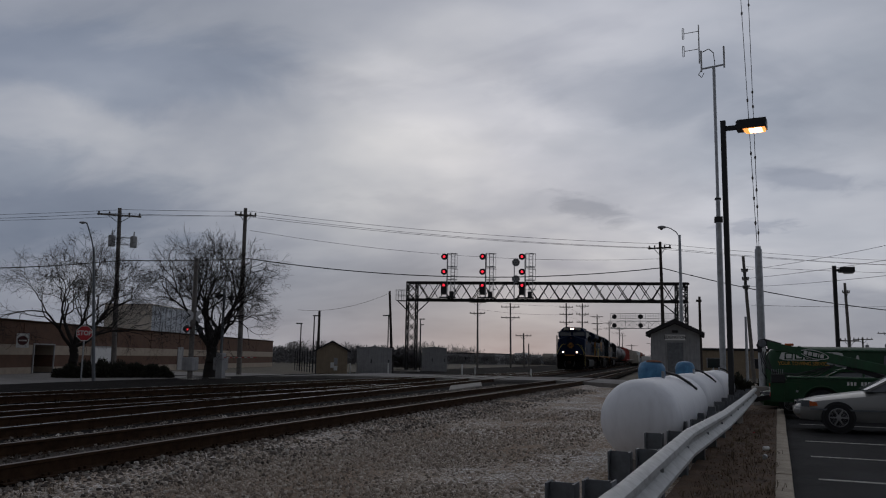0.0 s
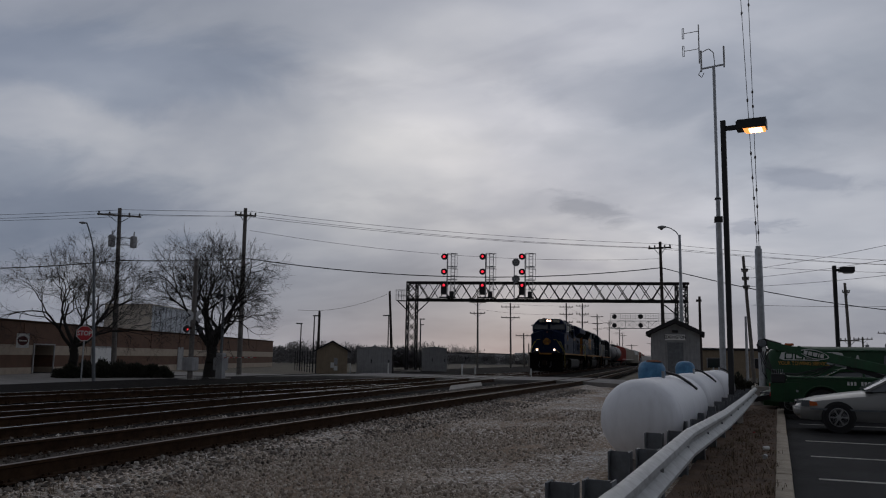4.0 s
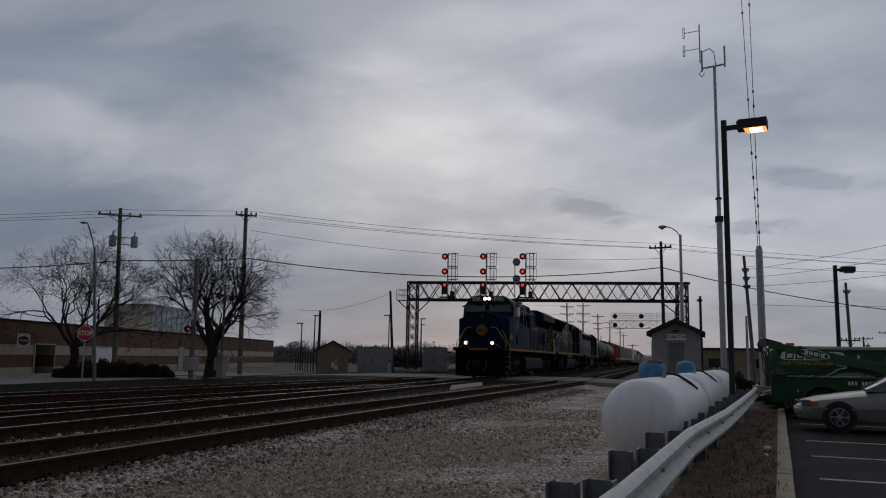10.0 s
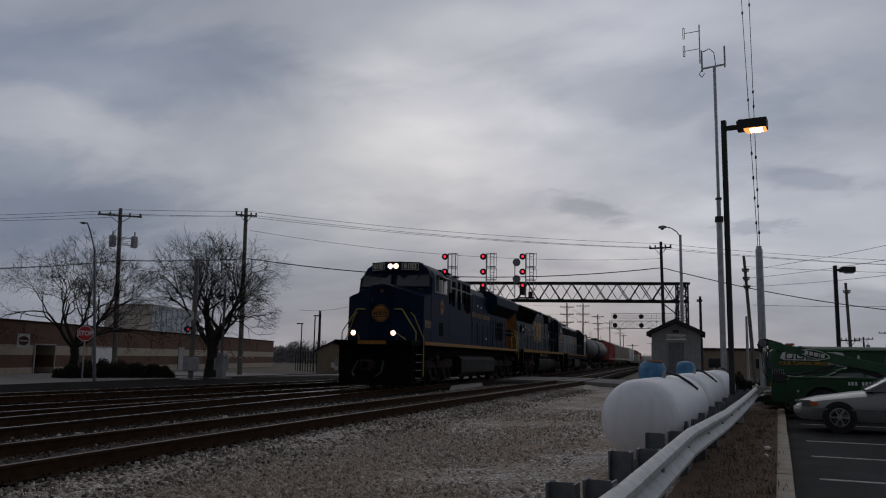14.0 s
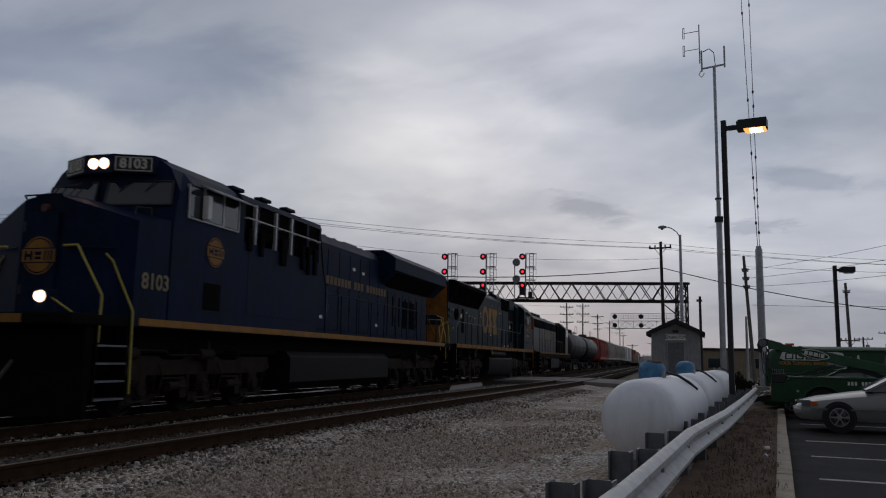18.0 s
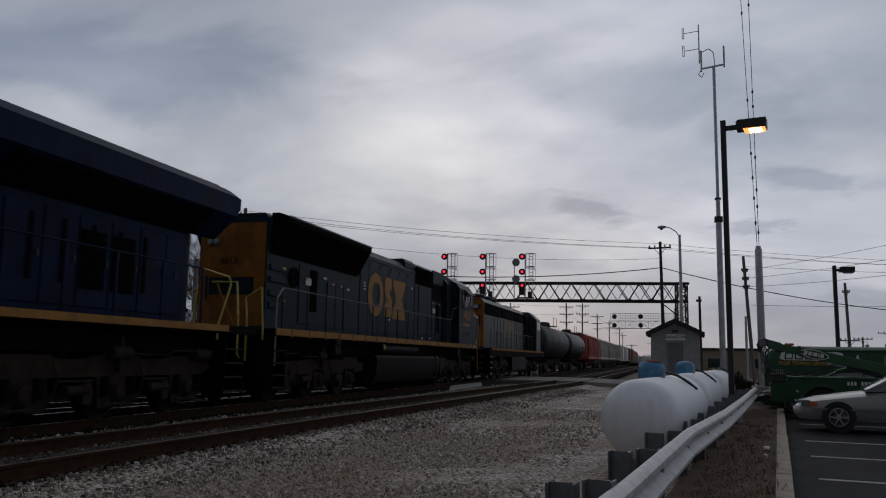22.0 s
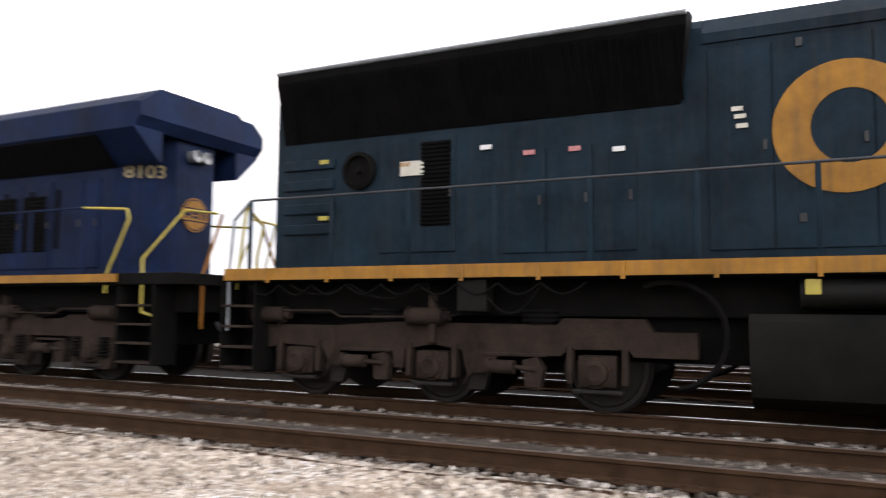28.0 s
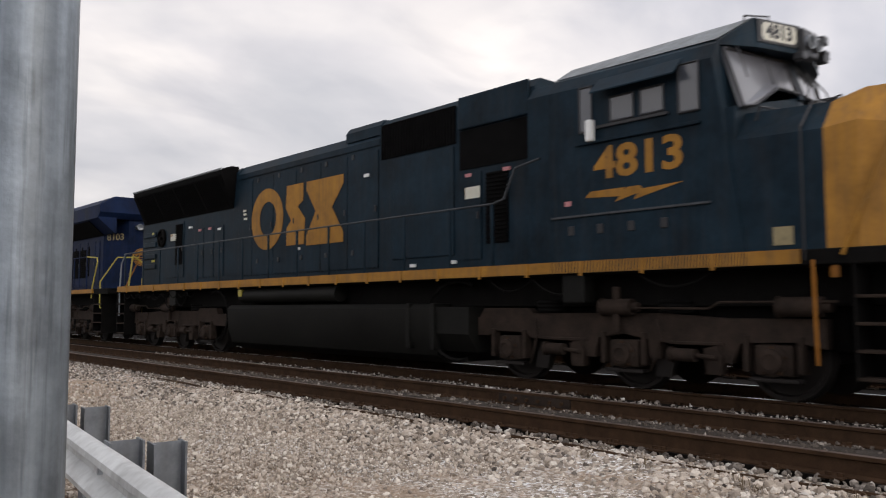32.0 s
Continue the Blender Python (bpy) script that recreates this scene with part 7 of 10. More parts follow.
        louvres(inv, s, 0.97, 16.9, 17.4, 2.2, 3.4, 18, name="door_grille")
        handrail(v, s, 1.45, [1.9, 3.3, 4.5, 5.7, 6.9, 8.1, 9.3, 10.5, 11.7, 12.9, 14.1, 15.3, 16.5, 17.5], LS + 0.16, 2.77, M_SLATE, M_DARKRAIL)
        bent_rail(v, [(s * 1.45, 17.5, 2.77), (s * 1.45, 17.75, 2.82), (s * 1.45, 18.0, 3.28), (s * 1.45, 18.5, 3.36)], M_DARKRAIL, 0.018)
        bent_rail(v, [(s * 1.47, 1.55, 0.9), (s * 1.47, 1.55, 1.8), (s * 1.45, 1.6, 2.5), (s * 1.45, 1.9, 2.77)], M_LOCOGREY, 0.022)
        step_well(v, s, 1.75, 1.62, M_TRUCK, 0.98, 1.5, 4, 0.6)
    for x0, x1 in ((-1.2, -0.75), (0.75, 1.2)):
        bent_rail(v, [(x0, 1.45, 1.0), (x0, 1.45, 2.0), (x0 * 0.9, 1.5, 2.5), (x1 * 0.9, 1.5, 2.75), (x1, 1.45, 1.5)], M_HANDY, 0.024)
    # cab
    bm = bmesh.new()
    R0 = [(-1.53, 18.75, 1.62), (1.53, 18.75, 1.62), (1.53, 18.75, 4.26), (1.38, 18.75, 4.46), (0.9, 18.75, 4.74), (-0.9, 18.75, 4.74), (-1.38, 18.75, 4.46), (-1.53, 18.75, 4.26)]
    R1 = [(-1.53, 21.75, 1.62), (1.53, 21.75, 1.62), (1.53, 21.36, 4.20), (1.38, 21.36, 4.42), (0.9, 21.40, 4.76), (-0.9, 21.40, 4.76), (-1.38, 21.36, 4.42), (-1.53, 21.36, 4.20)]
    loft(bm, [R0, R1])
    cab = part("cab", bm, M_SLATE, v)
    # roof sheet in pale grey: sky sheen along the roof edge, put into the colour
    bm = bmesh.new()
    loft(bm, [[(-1.30, 18.7, 4.52), (1.30, 18.7, 4.52), (0.9, 18.7, 4.77), (-0.9, 18.7, 4.77)], [(-1.30, 21.3, 4.50), (1.30, 21.3, 4.50), (0.88, 21.58, 4.80), (-0.88, 21.58, 4.80)]])
    part("cab_roof", bm, M_LOCOGREY, cab, "cab roof with sky sheen put into its pale grey")
    # corridor between hood and cab
    bm = bmesh.new()
    prism(bm, chamfer(1.15, 1.78, 4.6, 0.2), "y", 18.0, 18.75)
    part("cab_back_locker", bm, M_SLATE, v)
    for s in (-1, 1):
        for y0, y1, z0, z1 in ((19.33, 19.54, 3.58, 4.22), (19.85, 20.22, 3.66, 4.0), (20.33, 20.68, 3.66, 4.01), (20.90, 21.18, 3.58, 4.20)):
            bm = bmesh.new()
            bbox(bm, min(s * 1.50, s * 1.545), max(s * 1.50, s * 1.545), y0, y1, z0, z1, 0.02)
            sw = part("side_window", bm, M_SIDEGLASS, cab)
            bm = bmesh.new()
            tube(bm, [(s * 1.545, yy, zz) for yy, zz in ((y0, z0), (y1, z0), (y1, z1), (y0, z1), (y0, z0))], 0.014, 6)
            part("window_seal", bm, M_BLACK, sw)
        bm = bmesh.new()
        prism(bm, [(19.6, 3.60), (20.75, 3.60), (20.75, 3.64), (19.6, 3.64)], "x", s * 1.53, s * 1.57)
        part("window_sill", bm, M_BLACK, cab)
        bm = bmesh.new()
        bbox(bm, min(s * 1.53, s * 1.575), max(s * 1.53, s * 1.575), 19.26, 21.19, 3.40, 3.45, 0.012)
        part("arm_rest_ledge", bm, M_SLATE, cab)
        bm = bmesh.new()
        prism(bm, [(s * 1.53, 4.26), (s * 1.74, 4.05), (s * 1.74, 4.07), (s * 1.53, 4.29)], "y", 19.65, 20.95)
        part("sun_shade", bm, M_SLATE, cab)
        bm = bmesh.new()
        bbox(bm, min(s * 1.58, s * 1.68), max(s * 1.58, s * 1.68), 19.52, 19.62, 3.42, 3.72, 0.02)
        part("mirror", bm, M_WHITE, cab, "white mirror")
        rot = Matrix.Rotation(radians(90 * s), 4, "Z") @ Matrix.Rotation(radians(90), 4, "X")
        lettering("4813", 0.60, M_GOLD, cab, Matrix.Translation((s * 1.534, 20.27, 3.09)) @ rot, 0.004, squeeze=1.16, bold=0.018)
        bm = bmesh.new()
        for pts in ([(19.4, 2.66), (20.1, 2.62), (20.05, 2.74), (19.5, 2.74)], [(19.9, 2.56), (20.35, 2.66), (20.3, 2.74), (20.1, 2.74)], [(20.2, 2.56), (20.95, 2.72), (20.3, 2.69)]):
            prism(bm, pts, "x", s * 1.532, s * 1.537)
        part("bolt_stripe", bm, M_GOLD, cab, "yellow zigzag stripe under the number")
        bm = bmesh.new()
        bbox(bm, min(s * 1.53, s * 1.56), max(s * 1.53, s * 1.56), 18.8, 21.3, 2.40, 2.43, 0.004)
        part("drip_ledge", bm, M_DARKRAIL, cab)
        bm = bmesh.new()
        box(bm, min(s * 1.531, s * 1.536), max(s * 1.531, s * 1.536), 19.04, 19.15, 2.57, 2.64)
        part("small_flag_decal", bm, M_PINK, cab)
        for i in range(4):
            bm = bmesh.new()
            bbox(bm, min(s * 1.53, s * 1.545), max(s * 1.53, s * 1.545), 19.1 + i * 0.5, 19.2 + i * 0.5, 2.15, 2.28, 0.008)
            part("cab_vent", bm, M_BLACK, cab)
        bm = bmesh.new()
        box(bm, min(s * 1.505, s * 1.515), max(s * 1.505, s * 1.515), 22.05, 22.28, 1.84, 2.05)
        part("builder_plate", bm, M_NUMGOLD, cab, "pale rectangular plate")
    # slanted windscreen in its frame
    for s in (-1, 1):
        ring = [(s * x, y + 0.02, z) for x, y, z in ((0.06, 21.74, 3.92), (0.62, 21.72, 3.90), (1.15, 21.68, 3.60), (1.36, 21.64, 3.56), (1.30, 21.37, 4.36), (0.06, 21.60, 4.38))]
        bm = bmesh.new()
        loft(bm, [[(x, y - 0.05, z) for x, y, z in ring], ring])
        ws = part("windscreen", bm, M_CABGLASS, cab)
        bm = bmesh.new()
        tube(bm, [(x, y + 0.01, z) for x, y, z in ring + ring[:1]], 0.022, 6)
        part("window_seal", bm, M_BLACK, ws)
        for k, xx in enumerate((0.22, 0.62, 1.12)):
            bm = bmesh.new()
            tube(bm, [(s * xx, 21.68 - 0.2 * xx, 4.44), (s * (xx + 0.12), 21.78 - 0.16 * xx, 4.20), (s * (xx - 0.02 + 0.08 * k), 21.80 - 0.11 * xx, 3.94)], 0.011, 6)
            part("wiper", bm, M_BLACK, ws)
        bent_rail(cab, [(s * 1.34, 21.80, 3.36), (s * 1.34, 21.86, 3.52), (s * 0.75, 21.95, 3.54), (s * 0.75, 21.9, 3.38)], M_BLACK, 0.014)
    plan = [(1.37, 21.33), (0.90, 21.61), (0.14, 21.84), (-0.14, 21.84), (-0.90, 21.61), (-1.37, 21.33)]
    bm = bmesh.new()
    loft(bm, [[(x, y + 0.03, 4.40) for x, y in plan], [(x, y + 0.01, 4.43 if abs(x) > 1 else 4.60) for x, y in plan], [(x * (0.97 if abs(x) > 1 else 1), y, 4.47 if abs(x) > 1 else 4.785) for x, y in plan]])
    hb = part("headlight_housing", bm, M_SLATE, cab)
    # front sheet between windscreen and nose, and the post between the panes
    bm = bmesh.new()
    loft(bm, [[(1.50, 21.62, 3.10), (0.0, 21.80, 3.10), (-1.50, 21.62, 3.10), (-1.50, 21.40, 3.10), (1.50, 21.40, 3.10)], [(1.45, 21.60, 3.56), (0.0, 21.74, 3.88), (-1.45, 21.60, 3.56), (-1.45, 21.36, 3.56), (1.45, 21.36, 3.56)]])
    part("front_sheet", bm, M_SLATE, cab)
    bm = bmesh.new()
    loft(bm, [[(-0.05, 21.66, 3.85), (0.05, 21.66, 3.85), (0.05, 21.79, 3.85), (-0.05, 21.79, 3.85)], [(-0.05, 21.50, 4.42), (0.05, 21.50, 4.42), (0.05, 21.64, 4.42), (-0.05, 21.64, 4.42)]])
    part("centre_post", bm, M_SLATE, cab)
    for s in (-1, 1):
        nrm = Vector((s * 0.23, 0.76, 0)).normalized()
        c = Vector((s * 0.53, 21.735, 4.625)) + nrm * 0.022
        xa = Vector((0, 0, 1)).cross(nrm)
        mm = Matrix(((xa.x, 0, nrm.x, c.x), (xa.y, 0, nrm.y, c.y), (0, 1, 0, c.z), (0, 0, 0, 1)))
        bm = bmesh.new()
        bbox(bm, -0.365, 0.365, -0.15, 0.15, -0.02, 0.0, 0.006)
        bmesh.ops.transform(bm, matrix=mm, verts=bm.verts)
        nb = part("number_board", bm, M_BLACK, hb)
        bm = bmesh.new()
        prism(bm, [(-0.30, -0.07), (-0.26, -0.115), (0.26, -0.115), (0.30, -0.07), (0.30, 0.07), (0.26, 0.115), (-0.26, 0.115), (-0.30, 0.07)], "z", 0.0, 0.004)
        bmesh.ops.transform(bm, matrix=mm, verts=bm.verts)
        part("board_face", bm, M_BOARD, nb)
        lettering("4813", 0.25, M_BLACK, nb, mm @ Matrix.Translation((0, 0, 0.005)), 0.003, squeeze=0.92, bold=0.007)
    bm = bmesh.new()
    bbox(bm, -0.22, 0.22, 21.80, 21.93, 4.38, 4.74, 0.03)
    hc = part("headlight_cluster", bm, M_BLACK, hb)
    for x in (-0.11, 0.11):
        bm = bmesh.new()
        lathe(bm, [(0.095, 21.91), (0.095, 21.99), (0.08, 21.99), (0.07, 21.95), (0.02, 21.94)], "y", 16, (x, 0, 4.56))
        part("headlight", bm, M_GLASSL, hc, smooth=True)
    for x0, y0, z0, w, h in ((0.14, 21.80, 4.32, 0.14, 0.10), (-0.42, 21.84, 4.62, 0.14, 0.12), (-0.56, 21.80, 4.46, 0.14, 0.12), (-0.36, 21.86, 4.36, 0.12, 0.10)):
        bm = bmesh.new()
        bbox(bm, x0, x0 + w, y0, y0 + 0.14, z0, z0 + h, 0.02)
        part("camera_housing", bm, M_BLACK, hb)
    # nose: slate sides, yellow front
    bm = bmesh.new()
    loft(bm, [[(-1.50, 21.5, 1.62), (1.50, 21.5, 1.62), (1.50, 21.5, 3.13), (1.24, 21.5, 3.50), (-1.24, 21.5, 3.50), (-1.50, 21.5, 3.13)], [(-1.48, 22.63, 1.62), (1.48, 22.63, 1.62), (1.48, 22.63, 3.11), (1.18, 22.63, 3.46), (-1.18, 22.63, 3.46), (-1.48, 22.63, 3.11)]])
    part("nose", bm, M_SLATE, v)
    bm = bmesh.new()
    loft(bm, [[(-1.48, 22.63, 1.62), (1.48, 22.63, 1.62), (1.48, 22.63, 3.11), (1.18, 22.63, 3.46), (-1.18, 22.63, 3.46), (-1.48, 22.63, 3.11)], [(-1.42, 22.95, 1.62), (1.42, 22.95, 1.62), (1.42, 22.97, 3.16), (1.08, 22.95, 3.58), (-1.08, 22.95, 3.58), (-1.42, 22.97, 3.16)], [(-1.1, 23.42, 1.62), (1.1, 23.42, 1.62), (1.10, 23.47, 3.08), (0.85, 23.36, 3.62), (-0.85, 23.36, 3.62), (-1.10, 23.47, 3.08)]])
    gn = part("yellow_nose_front", bm, M_GOLD, v, "yellow painted nose front")
    for s in (-1, 1):
        bent_rail(gn, [(s * 1.52, 22.8, 1.7), (s * 1.46, 23.05, 2.3), (s * 1.34, 23.25, 2.9)], M_GOLD, 0.022)
        bent_rail(gn, [(s * 1.5, 22.50, 0.5), (s * 1.5, 22.48, 1.66)], M_GOLDDIM, 0.022)
        step_well(v, s, 23.3, 1.62, M_TRUCK, 0.95, 1.5, 4, 0.8)
        bm = bmesh.new()
        bbox(bm, min(s * 1.42, s * 1.46), max(s * 1.42, s * 1.46), 22.64, 22.74, 1.46, 1.60, 0.02)
        part("marker_plate", bm, M_GOLDDIM, v, "small dull yellow marker plate", smooth=True)
    for x0, x1, y0, y1, z0, z1 in ((-0.35, -0.08, 21.98, 22.2, 3.46, 3.84), (-0.2, 0.1, 22.3, 22.5, 3.46, 3.68)):
        bm = bmesh.new()
        bbox(bm, x0, x1, y0, y1, z0, z1, 0.02)
        part("front_fitting", bm, M_BLACK, cab)
    for s in (-1, 1):
        bent_rail(cab, [(s * 0.45, 22.05, 3.46), (s * 0.45, 22.08, 3.62), (s * 0.32, 22.4, 3.74), (s * 0.30, 22.42, 3.44)], M_BLACK, 0.012)
        bent_rail(cab, [(s * 0.95, 21.5, 4.76), (s * 0.95, 21.5, 4.83), (s * 0.62, 21.66, 4.85), (s * 0.62, 21.66, 4.77)], M_BLACK, 0.012)
        bent_rail(cab, [(s * 1.495, 22.39, 1.66), (s * 1.495, 22.39, 3.16), (s * 1.20, 22.42, 3.51), (s * 0.7, 22.36, 3.58)], M_BLACK, 0.012, "seam_strip")
    # underside: fuel tank, air reservoirs, boxes
    bm = bmesh.new()
    prism(bm, [(-1.42, 0.62), (-1.30, 0.32), (-1.05, 0.18), (1.05, 0.18), (1.30, 0.32), (1.42, 0.62), (1.45, 1.12), (1.36, 1.2), (-1.36, 1.2), (-1.45, 1.12)], "y", 8.6, 16.05)
    ft = part("fuel_tank", bm, M_FUEL, v, "long grimy fuel tank", smooth=True)
    for y in (15.4, 16.05):
        bm = bmesh.new()
        bbox(bm, -1.46, 1.46, y - 0.05, y + 0.05, 0.42, 1.21, 0.02)
        part("tank_strap", bm, M_FUEL, ft)
    bm = bmesh.new()
    prism(bm, [(-1.4, 0.7), (-1.2, 0.4), (1.2, 0.4), (1.4, 0.7), (1.4, 1.15), (-1.4, 1.15)], "y", 16.1, 16.9)
    part("retention_tank", bm, M_FUEL, v)
    for s in (-1, 1):
        bm = bmesh.new()
        rod(bm, (s * 1.28, 9.1, 1.42), (s * 1.28, 13.1, 1.42), 0.165, 18)
        part("air_reservoir", bm, M_FUEL, v, smooth=True)
        bm = bmesh.new()
        bbox(bm, min(s * 1.36, s * 1.47), max(s * 1.36, s * 1.47), 9.15, 9.3, 1.40, 1.56, 0.01)
        part("yellow_cap", bm, M_HANDY, v)
        for y0 in (5.2, 18.9):
            bm = bmesh.new()
            bbox(bm, min(s * 1.2, s * 1.45), max(s * 1.2, s * 1.45), y0, y0 + 0.4, 1.2, 1.6, 0.02)
            part("junction_box", bm, M_FUEL, v)
        # chains and cables draped along the sill over both trucks
        for y0, y1, sag in ((2.6, 3.6, 0.14), (3.6, 4.75, 0.20), (4.75, 5.5, 0.42), (5.5, 6.3, 0.38), (17.4, 18.3, 0.18), (18.3, 19.4, 0.24), (20.2, 21.2, 0.16)):
            bm = bmesh.new()
            tube(bm, [(s * 1.42, y0 + (y1 - y0) * i / 10, 1.56 - sag * 4 * (i / 10) * (1 - i / 10)) for i in range(11)], 0.016, 5)
            bmesh.ops.remove_doubles(bm, verts=bm.verts, dist=0.012)
            part("safety_chain", bm, M_UNDER, v)
        # big hose loops beside the trucks
        for yc, zc, ry, rz, a0, a1 in ((7.75, 0.95, 0.62, 0.60, -80, 115), (16.55, 0.92, 0.75, 0.66, 60, 290)):
            bm = bmesh.new()
            tube(bm, [(s * 1.32, yc + ry * math.cos(radians(a0 + (a1 - a0) * i / 14)), zc + rz * math.sin(radians(a0 + (a1 - a0) * i / 14))) for i in range(15)], 0.035, 8)
            bmesh.ops.remove_doubles(bm, verts=bm.verts, dist=0.03)
            part("sand_hose", bm, M_UNDER, v, smooth=True)
        for i in range(9):
            bm = bmesh.new()
            tube(bm, [(s * 1.46, 1.9 + i * 0.55 + 0.55 * k / 6, 1.55 - 0.14 * math.sin(math.pi * k / 6)) for k in range(7)], 0.014, 5)
            bmesh.ops.remove_doubles(bm, verts=bm.verts, dist=0.01)
            part("safety_chain", bm, M_UNDER, v)
    coupler(v, 1.0, 1)
    coupler(v, 24.0, -1)
    loco_truck(v, (2.62, 4.72, 6.9))
    loco_truck(v, (17.6, 19.75, 21.85), 0.53, -1)


build_second(second)


# -- third unit: older narrow-hood locomotive, hood first --
third = vehicle("hood_locomotive", 47.6, "older slate-blue diesel locomotive with a yellow hood end", "locomotive", "locomotives")


def build_third(v):
    bm = bmesh.new()
    bbox(bm, -1.5, 1.5, 0.7, 20.2, 1.30, 1.72, 0.03)
    part("frame", bm, M_UNDER, v)
    bm = bmesh.new()
    prism(bm, chamfer(0.88, 1.7, 4.45, 0.25), "y", 1.9, 14.6)
    hd = part("long_hood", bm, M_GRIME, v, "sooty grey long hood")
    bm = bmesh.new()
    prism(bm, chamfer(0.885, 1.75, 4.46, 0.25), "y", 1.86, 2.0)
    ep = part("hood_end", bm, M_GOLDDIM, hd, "yellow hood end")
    bm = bmesh.new()
    bbox(bm, -0.75, 0.75, 1.78, 1.86, 3.85, 4.08, 0.01)
    nb = part("number_board", bm, M_BLACK, ep)
    lettering("4066", 0.26, M_WHITE, nb, Matrix.Translation((0.35, 1.775, 3.965)) @ Matrix.Rotation(radians(90), 4, "X"), 0.003)
    bm = bmesh.new()
    box(bm, -0.5, 0.5, 1.85, 1.86, 3.05, 3.35)
    part("end_mark_bar", bm, M_SLATE, ep)
    for x in (-0.67, 0.67):
        bm = bmesh.new()
        box(bm, x - 0.04, x + 0.04, 1.85, 1.86, 2.9, 3.5)
        part("end_mark_bar", bm, M_SLATE, ep)
    for x in (-0.1, 0.1):
        bm = bmesh.new()
        lathe(bm, [(0.09, 1.86), (0.08, 1.8), (0.02, 1.79)], "y", 12, (x, 0, 4.2))
        part("headlight", bm, M_GLASSL, ep, smooth=True)
    for s in (-1, 1):
        doors(hd, s, 0.88, [4.6 + i * 0.9 for i in range(11)], 1.8, 3.5, M_GRIME, 0.05)
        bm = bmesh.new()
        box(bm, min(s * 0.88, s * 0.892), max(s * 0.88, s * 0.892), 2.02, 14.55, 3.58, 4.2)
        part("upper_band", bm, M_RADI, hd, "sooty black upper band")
        louvres(hd, s, 0.90, 2.4, 6.0, 3.55, 4.15, 8, name="radiator_grille")
        for i in range(3):
            bm = bmesh.new()
            box(bm, min(s * 0.905, s * 0.912), max(s * 0.905, s * 0.912), 7.6 + i * 1.1, 8.5 + i * 1.1, 2.5, 3.5)
            part("yellow_mark", bm, M_FADED, hd, "pale worn paint patch")
        for y0, y1 in ((6.6, 8.4), (11.0, 12.6)):
            louvres(hd, s, 0.90, y0, y1, 3.62, 4.12, 8, name="hood_grille")
        bm = bmesh.new()
        box(bm, min(s * 1.5, s * 1.52), max(s * 1.5, s * 1.52), 1.2, 19.6, 1.6, 1.72)
        part("sill_stripe", bm, M_GOLDDIM, v)
        handrail(v, s, 1.42, [1.3 + i * 1.5 for i in range(10)], 1.7, 2.7, M_DARKRAIL, M_DARKRAIL)
        step_well(v, s, 1.1, 1.6, M_SIGSTEEL, 0.98, 1.5, 4, 0.5)
        bm = bmesh.new()
        rod(bm, (s * 1.28, 8.0, 1.45), (s * 1.28, 12.0, 1.45), 0.16, 14)
        part("air_reservoir", bm, M_FUEL, v, smooth=True)
    for i in range(3):
        bm = bmesh.new()
        lathe(bm, [(0.72, 4.42), (0.74, 4.62), (0.66, 4.68), (0.05, 4.69)], "z", 24, (0, 2.75 + i * 1.6, 0))
        part("roof_fan", bm, M_SLATE, v, smooth=True)
    for y in (8.0, 10.5):
        bm = bmesh.new()
        bbox(bm, -0.4, 0.4, y, y + 0.8, 4.44, 4.6, 0.03)
        part("roof_box", bm, M_BLACK, v)
    bm = bmesh.new()
    prism(bm, chamfer(1.0, 1.7, 4.3, 0.2), "y", 14.6, 16.4)
    part("equipment_hood", bm, M_RADI, v)
    bm = bmesh.new()
    prism(bm, [(-1.5, 1.7), (1.5, 1.7), (1.5, 3.95), (0.9, 4.5), (-0.9, 4.5), (-1.5, 3.95)], "y", 16.4, 18.3)
    cb = part("cab", bm, M_GRIME, v)
    for s in (-1, 1):
        for y0 in (16.7, 17.4):
            bm = bmesh.new()
            bbox(bm, min(s * 1.49, s * 1.52), max(s * 1.49, s * 1.52), y0, y0 + 0.55, 3.2, 3.85, 0.02)
            part("side_window", bm, M_GLASS, cb)
    bm = bmesh.new()
    prism(bm, chamfer(0.95, 1.7, 3.2, 0.2), "y", 18.3, 19.6)
    part("short_hood", bm, M_GOLD, v)
    bm = bmesh.new()
    prism(bm, [(-1.4, 0.5), (-1.2, 0.35), (1.2, 0.35), (1.4, 0.5), (1.4, 1.25), (-1.4, 1.25)], "y", 7.6, 12.6)
    part("fuel_tank", bm, M_FUEL, v)
    coupler(v, 0.1, 1)
    coupler(v, 20.9, -1)
    loco_truck(v, (2.6, 4.4, 6.3))
    loco_truck(v, (14.2, 16.1, 17.9), 0.53, -1)


build_third(third)


